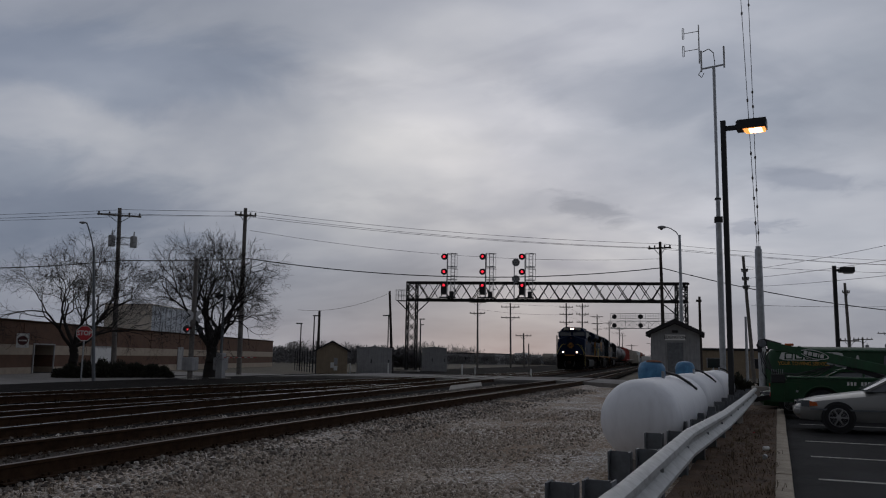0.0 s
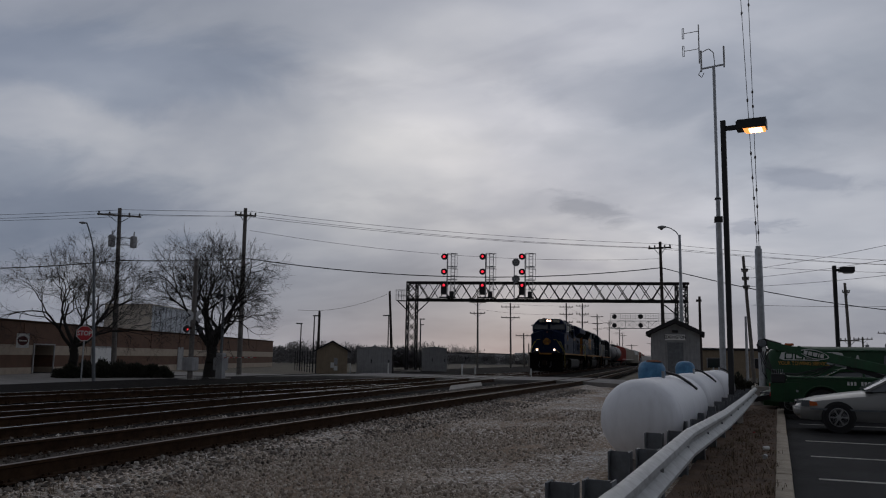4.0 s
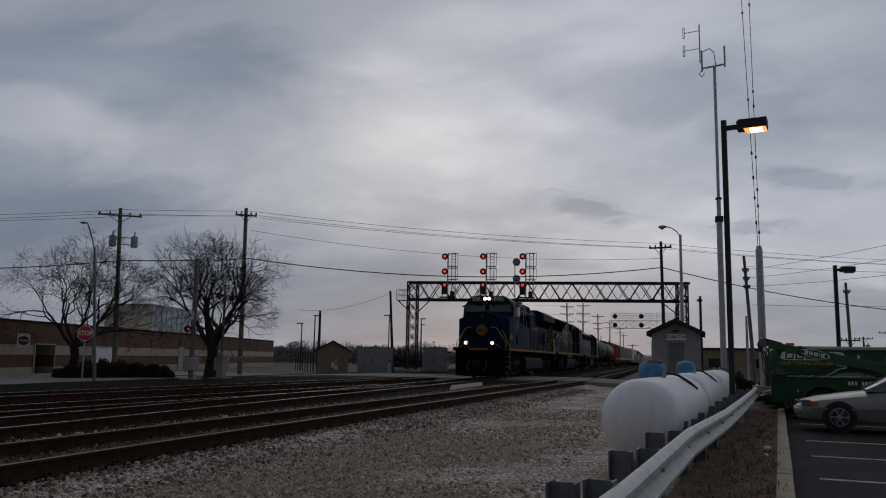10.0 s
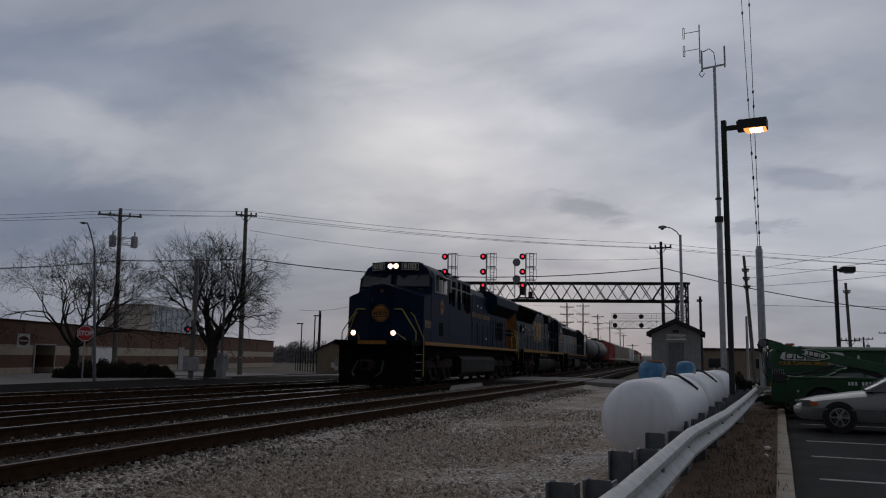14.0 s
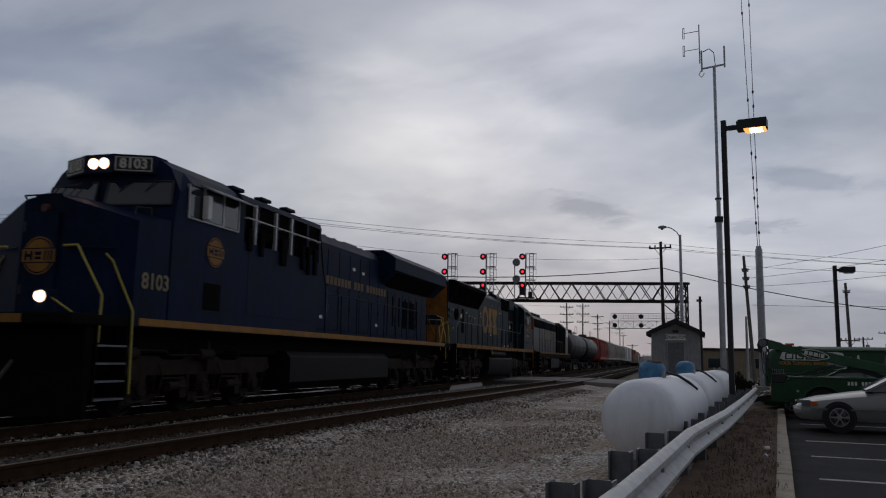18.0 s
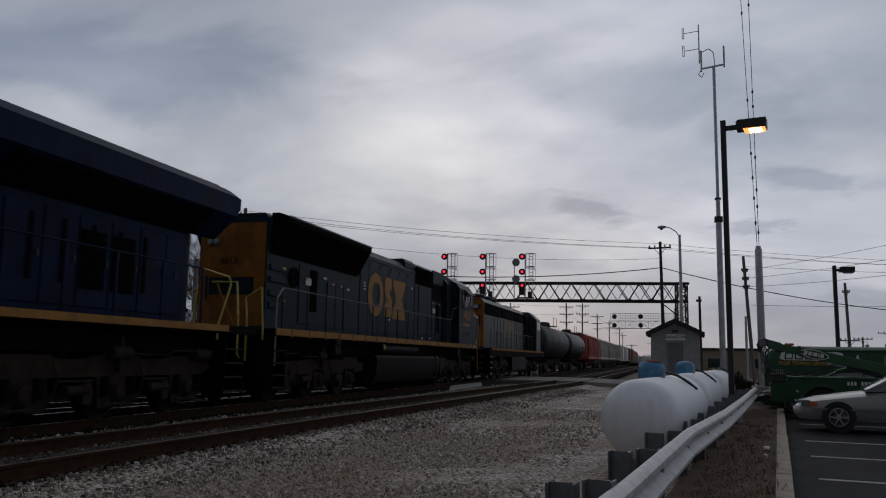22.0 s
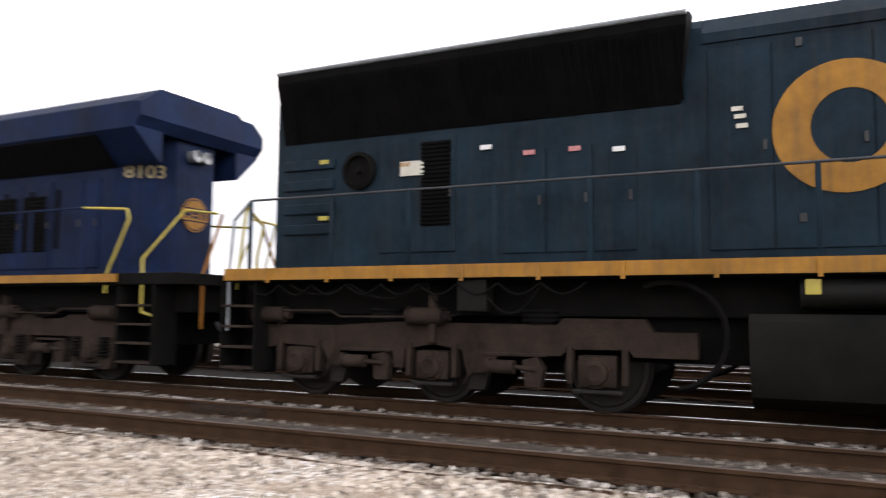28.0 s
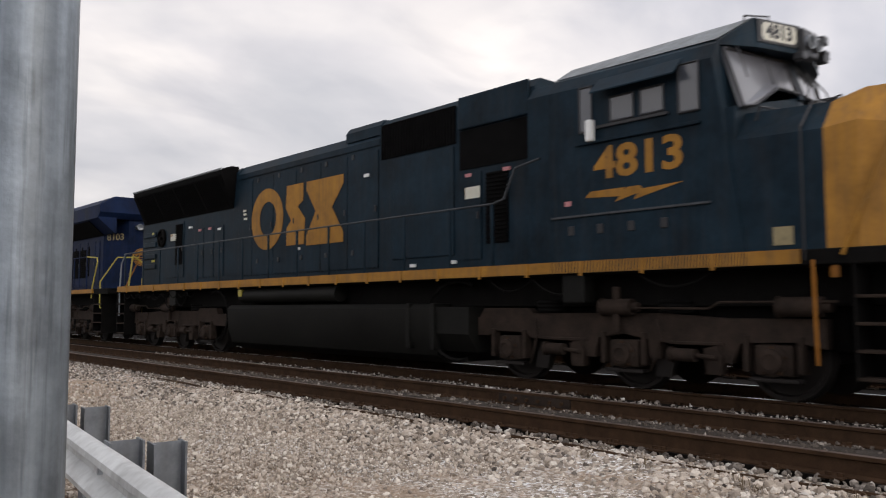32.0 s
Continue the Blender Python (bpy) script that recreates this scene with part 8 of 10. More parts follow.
# -- freight cars --
def car_trucks(v, ys):
    for y in ys:
        for s in (-1, 1):
            bm = bmesh.new()
            prism(bm, [(y - 1.2, 0.40), (y - 0.95, 0.70), (y - 0.3, 0.78), (y + 0.3, 0.78), (y + 0.95, 0.70), (y + 1.2, 0.40), (y + 0.75, 0.38), (y + 0.4, 0.22), (y - 0.4, 0.22), (y - 0.75, 0.38)], "x", s * 0.98, s * 1.12)
            part("truck_side", bm, M_TRUCK, v)
        for a in (y - 0.88, y + 0.88):
            ws = new("wheel_set")
            ws.parent = v
            ws.location = (0, a, 0.46)
            for s in (-1, 1):
                bm = bmesh.new()
                lathe(bm, [(0.05, s * 0.69), (0.48, s * 0.69), (0.46, s * 0.72), (0.455, s * 0.82), (0.38, s * 0.82), (0.1, s * 0.86)], "x", 20)
                part("wheel", bm, M_WHEEL, ws, smooth=True)


def tank_car(w, mat, label, length=16.6, r=1.42):
    v = vehicle("tank_car", w, label, "freight car", "freight cars")
    prof = []
    for i in range(7):
        a = math.pi / 2 * i / 6
        prof.append((max(0.003, r * math.sin(a)), 0.7 + 0.75 * (1 - math.cos(a))))
    prof += [(rr, length - yy) for rr, yy in prof[::-1]]
    bm = bmesh.new()
    lathe(bm, prof, "y", 40, (0, 0, 2.62))
    shell = part("tank_shell", bm, mat, v, smooth=True)
    for y in (4.5, length / 2, length - 4.5):
        bm = bmesh.new()
        lathe(bm, [(r - 0.02, y - 0.05), (r + 0.012, y - 0.04), (r + 0.012, y + 0.04), (r - 0.02, y + 0.05)], "y", 40, (0, 0, 2.62))
        part("tank_band", bm, mat, shell, smooth=True)
    bm = bmesh.new()
    lathe(bm, [(0.55, 3.9), (0.55, 4.3), (0.45, 4.42), (0.05, 4.45)], "z", 20, (0, length / 2, 0))
    part("dome", bm, mat, v, smooth=True)
    bm = bmesh.new()
    box(bm, -1.0, 1.0, length / 2 - 1.0, length / 2 + 1.0, 4.02, 4.08)
    for y in (length / 2 - 1.0, length / 2 + 1.0):
        for x in (-1.0, 1.0):
            rod(bm, (x, y, 4.05), (x, y, 4.75), 0.02, 5)
    for x in (-1.0, 1.0):
        rod(bm, (x, length / 2 - 1, 4.75), (x, length / 2 + 1, 4.75), 0.02, 5)
    part("dome_platform", bm, M_BLACK, v)
    bm = bmesh.new()
    bbox(bm, -0.5, 0.5, 0.4, length - 0.4, 0.8, 1.2, 0.03)
    bbox(bm, -1.4, 1.4, 0.5, 0.9, 0.9, 1.15, 0.02)
    bbox(bm, -1.4, 1.4, length - 0.9, length - 0.5, 0.9, 1.15, 0.02)
    part("underframe", bm, M_UNDER, v)
    for s in (-1, 1):
        bm = bmesh.new()
        rod(bm, (s * 1.5, 1.0, 2.6), (s * 1.5, length - 1.0, 2.6), 0.02, 6)
        part("side_rail", bm, mat, v)
    car_trucks(v, (2.6, length - 2.6))
    coupler(v, 0.0, 1); coupler(v, length, -1)
    return v


def hopper_car(w, mat, label, length=18.2, h=4.35):
    v = vehicle("covered_hopper", w, label, "freight car", "freight cars")
    n = 12
    prof = [(-1.5, 1.35), (-0.5, 0.75), (0.5, 0.75), (1.5, 1.35)]
    side = [(1.52, 1.6), (1.56, 2.6), (1.5, 3.6), (1.2, 4.1), (0.7, h)]
    bm = bmesh.new()
    full = prof + side + [(-x, z) for x, z in side[::-1]]
    prism(bm, full, "y", 1.9, length - 1.9)
    body = part("body", bm, mat, v, smooth=True)
    for y0, y1, d in ((0.6, 1.9, 1), (length - 1.9, length - 0.6, -1)):
        bm = bmesh.new()
        if d > 0:
            loft(bm, [[(-1.45, 0.7, 1.5), (1.45, 0.7, 1.5), (1.2, 0.9, 4.0), (-1.2, 0.9, 4.0)], [(-1.45, 0.78, 1.5), (1.45, 0.78, 1.5), (1.2, 1.9, 4.0), (-1.2, 1.9, 4.0)]])
        else:
            loft(bm, [[(-1.45, length - 0.78, 1.5), (1.45, length - 0.78, 1.5), (1.2, length - 1.9, 4.0), (-1.2, length - 1.9, 4.0)], [(-1.45, length - 0.7, 1.5), (1.45, length - 0.7, 1.5), (1.2, length - 0.9, 4.0), (-1.2, length - 0.9, 4.0)]])
        part("end_slope", bm, mat, v)
    for i in range(n + 1):
        y = 1.9 + (length - 3.8) * i / n
        for s in (-1, 1):
            bm = bmesh.new()
            for (xa, za), (xb, zb) in zip(side, side[1:-1]):
                beam(bm, (s * (xa + 0.02), y, za), (s * (xb + 0.02), y, zb), 0.07)
            part("side_rib", bm, mat, body)
    for s in (-1, 1):
        bm = bmesh.new()
        box(bm, min(s * 1.45, s * 1.6), max(s * 1.45, s * 1.6), 0.5, length - 0.5, 1.3, 1.55)
        part("side_sill", bm, mat, v)
    bm = bmesh.new()
    box(bm, -0.6, 0.6, 0.9, length - 0.9, h + 0.02, h + 0.09)
    part("roof_walk", bm, M_GALV, v)
    for i in range(3):
        y = 3.6 + i * (length - 7.2) / 2
        bm = bmesh.new()
        loft(bm, [[(-1.1, y - 1.6, 1.4), (1.1, y - 1.6, 1.4), (1.1, y + 1.6, 1.4), (-1.1, y + 1.6, 1.4)], [(-0.4, y - 0.4, 0.35), (0.4, y - 0.4, 0.35), (0.4, y + 0.4, 0.35), (-0.4, y + 0.4, 0.35)]])
        part("discharge_hopper", bm, mat, v)
    bm = bmesh.new()
    bbox(bm, -0.35, 0.35, 0.3, length - 0.3, 0.8, 1.15, 0.03)
    part("centre_sill", bm, M_UNDER, v)
    car_trucks(v, (2.4, length - 2.4))
    coupler(v, 0.0, 1); coupler(v, length, -1)
    return v


def box_car(w, mat, label, length=17.0, h=4.5):
    v = vehicle("box_car", w, label, "freight car", "freight cars")
    bm = bmesh.new()
    prism(bm, [(-1.5, 1.1), (1.5, 1.1), (1.5, h - 0.15), (0.6, h), (-0.6, h), (-1.5, h - 0.15)], "y", 0.6, length - 0.6)
    body = part("body", bm, mat, v)
    for s in (-1, 1):
        for i in range(15):
            y = 0.9 + i * (length - 1.8) / 14
            bm = bmesh.new()
            box(bm, min(s * 1.5, s * 1.55), max(s * 1.5, s * 1.55), y - 0.05, y + 0.05, 1.2, h - 0.2)
            part("side_rib", bm, mat, body)
        bm = bmesh.new()
        bbox(bm, min(s * 1.54, s * 1.6), max(s * 1.54, s * 1.6), length / 2 - 1.5, length / 2 + 1.5, 1.2, h - 0.35, 0.02)
        part("sliding_door", bm, mat, body)
    bm = bmesh.new()
    bbox(bm, -0.35, 0.35, 0.3, length - 0.3, 0.75, 1.1, 0.03)
    part("centre_sill", bm, M_UNDER, v)
    car_trucks(v, (2.4, length - 2.4))
    coupler(v, 0.0, 1); coupler(v, length, -1)
    return v


wpos = 69.0
for kind, mat, label, L in (("t", M_GREYCAR, "dirty grey railway tank car", 17.4), ("t", M_BLACKCAR, "black railway tank car", 15.6), ("h", M_REDCAR, "faded red covered hopper", 18.2), ("h", M_GREYHOP, "light grey covered hopper", 18.2), ("h", M_GREYHOP, "light grey covered hopper", 18.2),
                            ("h", M_GREYHOP, "light grey covered hopper", 18.2), ("b", M_WHITE, "white ribbed railway box car", 17.0), ("b", M_WHITE, "white ribbed railway box car", 17.0), ("b", M_ORANGE, "orange ribbed railway box car", 17.0), ("b", M_ORANGE, "orange ribbed railway box car", 17.0), ("h", M_GREYHOP, "light grey covered hopper", 18.2), ("h", M_REDCAR, "faded red covered hopper", 18.2)):
    {"t": tank_car, "h": hopper_car, "b": box_car}[kind](wpos, mat, label, length=L)
    wpos += L + 0.35


# ---- beyond the tracks: building, trees, poles ----
def wall_frame(p, q):
    """a frame at p whose x axis runs to q, y axis points away from the tracks"""
    d = (Vector(q) - Vector(p)).normalized()
    n = Vector((0, 0, 1)).cross(d)
    return Matrix(((d.x, n.x, 0, p[0]), (d.y, n.y, 0, p[1]), (0, 0, 1, p[2] if len(p) > 2 else 0), (0, 0, 0, 1))), (Vector(q) - Vector(p)).length


bw, bl = wall_frame((-34.2, 17.0, -0.16), (-53.3, 101.9, -0.16))
bld = thing("warehouse", "long low brown brick warehouse with a tan band", "building", at=bw)
DOOR = (27.1, 29.5)
for z0, z1, dy, mat, nm in ((0.0, 0.55, -0.03, M_TANBAND, "base_course"), (0.55, 1.35, 0.0, M_BRICK, "lower_wall"), (1.35, 2.0, -0.03, M_TANBAND, "tan_band"), (2.0, 3.45, 0.0, M_BRICK, "upper_wall"), (3.45, 3.58, -0.08, M_RAIL, "coping")):
    bm = bmesh.new()
    if z1 > 2.01:
        box(bm, 0, bl, dy, 26, z0, z1)
    else:
        box(bm, 0, DOOR[0], dy, 26, z0, z1)
        box(bm, DOOR[1], bl, dy, 26, z0, z1)
    part(nm, bm, mat, bld)
# added sheet inside the doorway, painted black as the dark of the interior
bm = bmesh.new()
box(bm, DOOR[0] - 0.02, DOOR[1] + 0.02, 4.5, 4.7, 0, 2.0)
part("dock_dark_backing", bm, M_RADI, bld)
for x0, x1, z1, mat in ((DOOR[0], DOOR[1], 2.0, None), (34.9, 38.2, 1.95, M_WHITE), (52.0, 53.2, 2.1, M_GREYCAB)):
    fr = bld
    if mat:
        bm = bmesh.new()
        box(bm, x0, x1, -0.06, 0.0, 0.02, z1)
        fr = part("loading_door", bm, mat, bld)
        for k in range(1, 6):
            bm = bmesh.new()
            box(bm, x0 + 0.02, x1 - 0.02, -0.075, -0.06, z1 * k / 6 - 0.02, z1 * k / 6 + 0.02)
            part("door_rib", bm, mat, fr)
    bm = bmesh.new()
    for a, b, c, d in ((x0 - 0.1, x0, 0, z1 + 0.1), (x1, x1 + 0.1, 0, z1 + 0.1), (x0, x1, z1, z1 + 0.1)):
        box(bm, a, b, -0.10, -0.03, c + 0.02, d)
    part("door_frame", bm, M_GREYCAB, fr)
for i in range(12):
    bm = bmesh.new()
    x = 6 + i * 6.6
    box(bm, x, x + 0.12, -0.05, -0.004, 2.0, 3.4)
    part("downpipe", bm, M_BRICK, bld)
# taller block behind
bm = bmesh.new()
box(bm, 64.2, 79, 8, 13.5, 3.58, 7.0)
ub = part("upper_block", bm, M_PALE, bld, "pale grey metal-clad upper block")
bm = bmesh.new()
box(bm, 64.12, 64.2, 7.98, 13.5, 3.58, 7.02)
part("end_wall", bm, M_CREAM, ub, "cream end wall")
bm = bmesh.new()
box(bm, 64.0, 79.1, 7.9, 13.6, 7.02, 7.12)
part("roof_edge", bm, M_CREAM, ub)
for i in range(9):
    bm = bmesh.new()
    box(bm, 65.0 + i * 1.6, 65.06 + i * 1.6, 7.95, 8.0, 3.6, 7.0)
    part("cladding_seam", bm, M_GREYCAB, ub)
# square entry sign on a post before the wall
sg = thing("entry_sign", "white square sign with a dark red disc on a wall bracket", "sign", at=Matrix.Translation((-39.25, 41.52, 2.09)) @ Matrix.Rotation(radians(43), 4, "Z") @ Matrix.Diagonal((1.25, 1, 1.25, 1)))
bm = bmesh.new()
bbox(bm, -0.29, 0.29, -0.01, 0.0, -0.36, 0.36, 0.004)
part("panel", bm, M_WHITE, sg)
bm = bmesh.new()
lathe(bm, [(0.235, -0.012), (0.235, -0.018), (0.02, -0.019)], "y", 26)
part("disc", bm, M_MAROON, sg)
bm = bmesh.new()
box(bm, -0.18, 0.18, -0.026, -0.019, -0.035, 0.035)
part("bar", bm, M_WHITE, sg)
bm = bmesh.new()
rod(bm, (0, 0.0, -0.1), (-0.3, 0.9, -0.1), 0.03, 8)
part("bracket", bm, M_GALV, sg)


def bare_tree(name, at, top, reach, seed, label, trunk_r=0.30, fork=1.9, limbs=6, shift=(0.0, 0.0), density=1.0):
    """a leafless tree: a short trunk, spreading limbs that turn upward, and branches that fork again and again"""
    rng = np.random.default_rng(seed)
    tr = thing(name, label, "tree", "bare trees", at=Matrix.Translation(at))
    bt, bb, bf = bmesh.new(), bmesh.new(), bmesh.new()

    def unit(v):
        return v / (np.linalg.norm(v) + 1e-9)

    def shoot(p, d, r, length):
        """a short wavering twig"""
        for k in range(2):
            d = unit(d + rng.normal(0, 0.28, 3) + np.array((0, 0, 0.05)))
            q = p + d * length * 0.5
            rod(bf, p, q, r, 3, r * 0.7, caps=False)
            p, r = q, r * 0.7

    def branch(p, d, r, length, level):
        n = max(2, int(length / 0.30))
        end = r * (0.80 if level else 0.72)
        for i in range(n):
            d = unit(d + rng.normal(0, 0.13 if level < 3 else 0.20, 3) + np.array((0, 0, 0.03 if level < 4 else 0.0)))
            # boughs bend back to the outline of the crown
            out = math.hypot(p[0] - shift[0], p[1] - shift[1]) / reach
            if out > 0.85:
                d = unit(d + np.array((-p[0], -p[1], 0.0)) / (np.linalg.norm(p[:2]) + 1e-6) * 0.35 * (out - 0.6))
            if p[2] > top * 0.92:
                d = unit(d * np.array((1, 1, 0.45)))
            q = p + d * length / n
            r2 = r + (end - r) / (n - i)
            rod(bb if r > 0.04 else bf, p, q, r, 7 if r > 0.04 else 4 if r > 0.014 else 3, r2, caps=False)
            p, r = q, r2
            if level > 0 and rng.random() < 0.55 * density:
                side = unit(np.cross(d, rng.normal(0, 1, 3)))
                shoot(p, unit(d * 0.6 + side), max(0.0065, min(0.011, r * 0.5)), rng.uniform(0.3, 0.75))
        if level >= 7:
            shoot(p, d, 0.0065, 0.35)
            return
        forks = 3 if rng.random() < 0.22 * density else 2
        axis = unit(np.cross(d, rng.normal(0, 1, 3)))
        for k in range(forks):
            spread = rng.uniform(0.25, 0.55) * (1 if k % 2 else -1) if k < 2 else rng.uniform(-0.15, 0.15)
            e = unit(d * math.cos(spread) + axis * math.sin(spread) + rng.normal(0, 0.10, 3))
            branch(p, e, max(0.0065, r * rng.uniform(0.66, 0.84)), length * rng.uniform(0.70, 0.92), level + 1)
    r = trunk_r * 1.45
    p = np.array((0.0, 0.0, -0.3))
    for i in range(7):
        q = np.array((0.04 * math.sin(i + seed), 0.04 * math.cos(1.7 * i), fork * (i + 1) / 7))
        r2 = trunk_r * (1.30, 1.12, 1.04, 1.0, 0.98, 0.97, 0.95)[i]
        rod(bt, p, q, r, 14, r2, caps=False)
        p, r = q, r2
    for k in range(limbs):
        a = math.tau * (k + rng.uniform(-0.25, 0.25)) / limbs
        tilt = rng.uniform(0.30, 0.70) if k % 2 else rng.uniform(0.85, 1.20)
        d = np.array((math.cos(a) * math.sin(tilt), math.sin(a) * math.sin(tilt), math.cos(tilt)))
        start = np.array((0, 0, fork * rng.uniform(0.80, 1.0)))
        branch(start, d, trunk_r * rng.uniform(0.42, 0.58), reach * 0.31 * rng.uniform(0.85, 1.1), 0)
    part("trunk", bt, M_BARK, tr, smooth=True)
    part("bough", bb, M_BARK, tr, smooth=True)
    part("crown", bf, M_BARK, tr, "fine bare twigs")
    return tr


bare_tree("bare_tree", (-33.7, 39.6, 0), 8.6, 5.2, 5, "leafless spreading tree before the brick building", 0.25, 1.9)
bare_tree("bare_tree", (-26.6, 43.0, 0), 9.0, 5.4, 11, "large leafless tree with a forked trunk beside the tracks", 0.33, 2.2, shift=(0.9, 0.3), limbs=7)


def shrub(at, rx, ry, rz, n, seed, label):
    rng = np.random.default_rng(seed)
    vs, fs = [], []
    k = 0
    for i in range(n):
        v = rng.normal(0, 1, 3)
        v /= np.linalg.norm(v)
        v[2] = abs(v[2])
        c = v * rng.uniform(0.35, 1.0) ** 0.5 * (rx, ry, rz) * (0.82 + 0.30 * math.sin(5 * v[0] + seed) * math.sin(4 * v[1] + 2 * v[2]) + 0.16 * rng.random())
        a, b = v * 0.10 + rng.normal(0, 0.045, 3), rng.normal(0, 0.022, 3)
        vs += [c - a, c + b, c + a, c - b]
        fs.append((k, k + 1, k + 2, k + 3))
        k += 4
    me = bpy.data.meshes.new("shrub")
    me.from_pydata([tuple(p) for p in vs], [], fs)
    me.materials.append(M_SHRUB)
    ob = new("shrub", me)
    ob.matrix_world = Matrix.Translation(at)
    return tagged(ob, label, "shrub", "shrubs")


for (x, y), s, sd in (((-32.75, 38.2), 0.85, 1), ((-32.15, 38.95), 1.05, 2), ((-31.45, 39.8), 1.2, 3), ((-30.75, 40.65), 1.2, 4), ((-30.05, 41.5), 1.05, 5), ((-29.45, 42.25), 0.8, 7)):
    shrub((x, y, -0.1), 1.0 * s, 0.9 * s, 0.85 * s, 6500, sd, "dark spreading evergreen shrub before the building")
for (x, y), s, sd in (((2.0, 33.5), 0.75, 8), ((2.9, 33.6), 0.8, 9), ((4.0, 33.8), 0.8, 10)):
    shrub((x, y, -0.15), 0.9 * s, 0.7 * s, 1.3 * s, 4500, sd, "dark evergreen shrub at the edge of the lot")


def utility_pole(at, h, label, arms=(), transformers=(), r=0.15, lean=(0, 0), mat=None, turn=20, insulators=True):
    p = thing("utility_pole", label, "utility pole", "utility poles", at=Matrix.Translation(at) @ Matrix.Rotation(radians(turn), 4, "Z"))
    bm = bmesh.new()
    rod(bm, (0, 0, -0.3), (lean[0], lean[1], h), r, 10, r * 0.68)
    part("pole", bm, mat or M_WOOD, p, smooth=True)
    for z, w in arms:
        bm = bmesh.new()
        x = lean[0] * z / h
        bbox(bm, x - w, x + w, lean[1] * z / h - r - 0.1, lean[1] * z / h - r + 0.02, z - 0.06, z + 0.06, 0.01)
        ar = part("cross_arm", bm, mat or M_WOOD, p)
        if insulators:
            for k in (-0.92, -0.45, 0.45, 0.92):
                bm = bmesh.new()
                lathe(bm, [(0.03, z + 0.06), (0.06, z + 0.1), (0.06, z + 0.2), (0.02, z + 0.24)], "z", 8, (x + k * w, lean[1] * z / h - r - 0.04, 0))
                part("insulator", bm, M_INSUL, ar)
        bm = bmesh.new()
        beam(bm, (x - w * 0.5, -r, z - 0.05), (x, -r, z - 0.55), 0.04); beam(bm, (x + w * 0.5, -r, z - 0.05), (x, -r, z - 0.55), 0.04)
        part("arm_brace", bm, M_GPOST, ar)
    for z, dx in transformers:
        bm = bmesh.new()
        lathe(bm, [(0.05, z), (0.23, z + 0.03), (0.24, z + 0.75), (0.2, z + 0.82), (0.05, z + 0.85)], "z", 16, (dx, -0.1, 0))
        rod(bm, (dx, -0.1, z + 0.8), (dx, -0.1, z + 1.15), 0.045, 8)
        beam(bm, (0, 0, z + 0.2), (dx, -0.1, z + 0.2), 0.06); beam(bm, (0, 0, z + 0.7), (dx, -0.1, z + 0.7), 0.06)
        part("transformer", bm, M_GREYCAB, p, "grey pole-mounted transformer", smooth=True)
    return p


utility_pole((-36.85, 47.3, 0), 11.6, "wooden utility pole with cross arm and two transformers", [(11.05, 1.45)], [(8.8, -0.72), (8.8, 0.72)], 0.19, (-0.35, 0), turn=35)
utility_pole((-28.85, 50.3, 0), 11.9, "tall wooden utility pole with a short cross arm", [(11.35, 0.75)], (), 0.19, (-0.12, 0), turn=35)
utility_pole((-0.05, 62, 0), 10.5, "dark wooden utility pole with a slanting cross arm", [(10.0, 0.85)], (), 0.15, (-0.15, 0), M_DARKWOOD, turn=-15)
utility_pole((-26.5, 58.25, 0), 5.0, "short black wooden pole beside a shed", (), (), 0.13, (0, 0), M_DARKWOOD)
utility_pole((-22.3, 64.2, 0), 7.05, "leaning dark wooden pole by the equipment cases", (), (), 0.14, (-0.4, 0), M_DARKWOOD)
utility_pole((7.0, 70, 0), 10.3, "leaning utility pole with stacked insulators", [(9.0, 0.25), (8.3, 0.25), (7.6, 0.25)], (), 0.17, (-0.55, 0), turn=0)
utility_pole((16.3, 80, 0), 8.9, "wooden utility pole behind the lot", [(3.6, 0.8), (8.0, 0.3)], (), 0.17, (-0.2, 0), turn=0)
utility_pole((4.35, 47, 0), 4.0, "thin grey steel post", (), (), 0.09, (0, 0), M_GALV)
utility_pole((2.55, 62, 0), 6.3, "dark wooden pole beside the bridge", (), (), 0.13, (0, 0), M_DARKWOOD)
for x, y, h, arms, tf in ((26.0, 120.0, 5.2, [(4.9, 1.2)], [(3.3, 0.5)]), (30.5, 125.0, 6.2, [(5.9, 1.5)], [(3.6, -0.4)]), (24.8, 88.0, 7.8, [(7.0, 1.0)], [(4.2, -0.9), (4.2, 0.9)])):
    utility_pole((x, y, 0), h, "distant utility pole with transformer behind the lot", arms, tf, 0.16, turn=0)
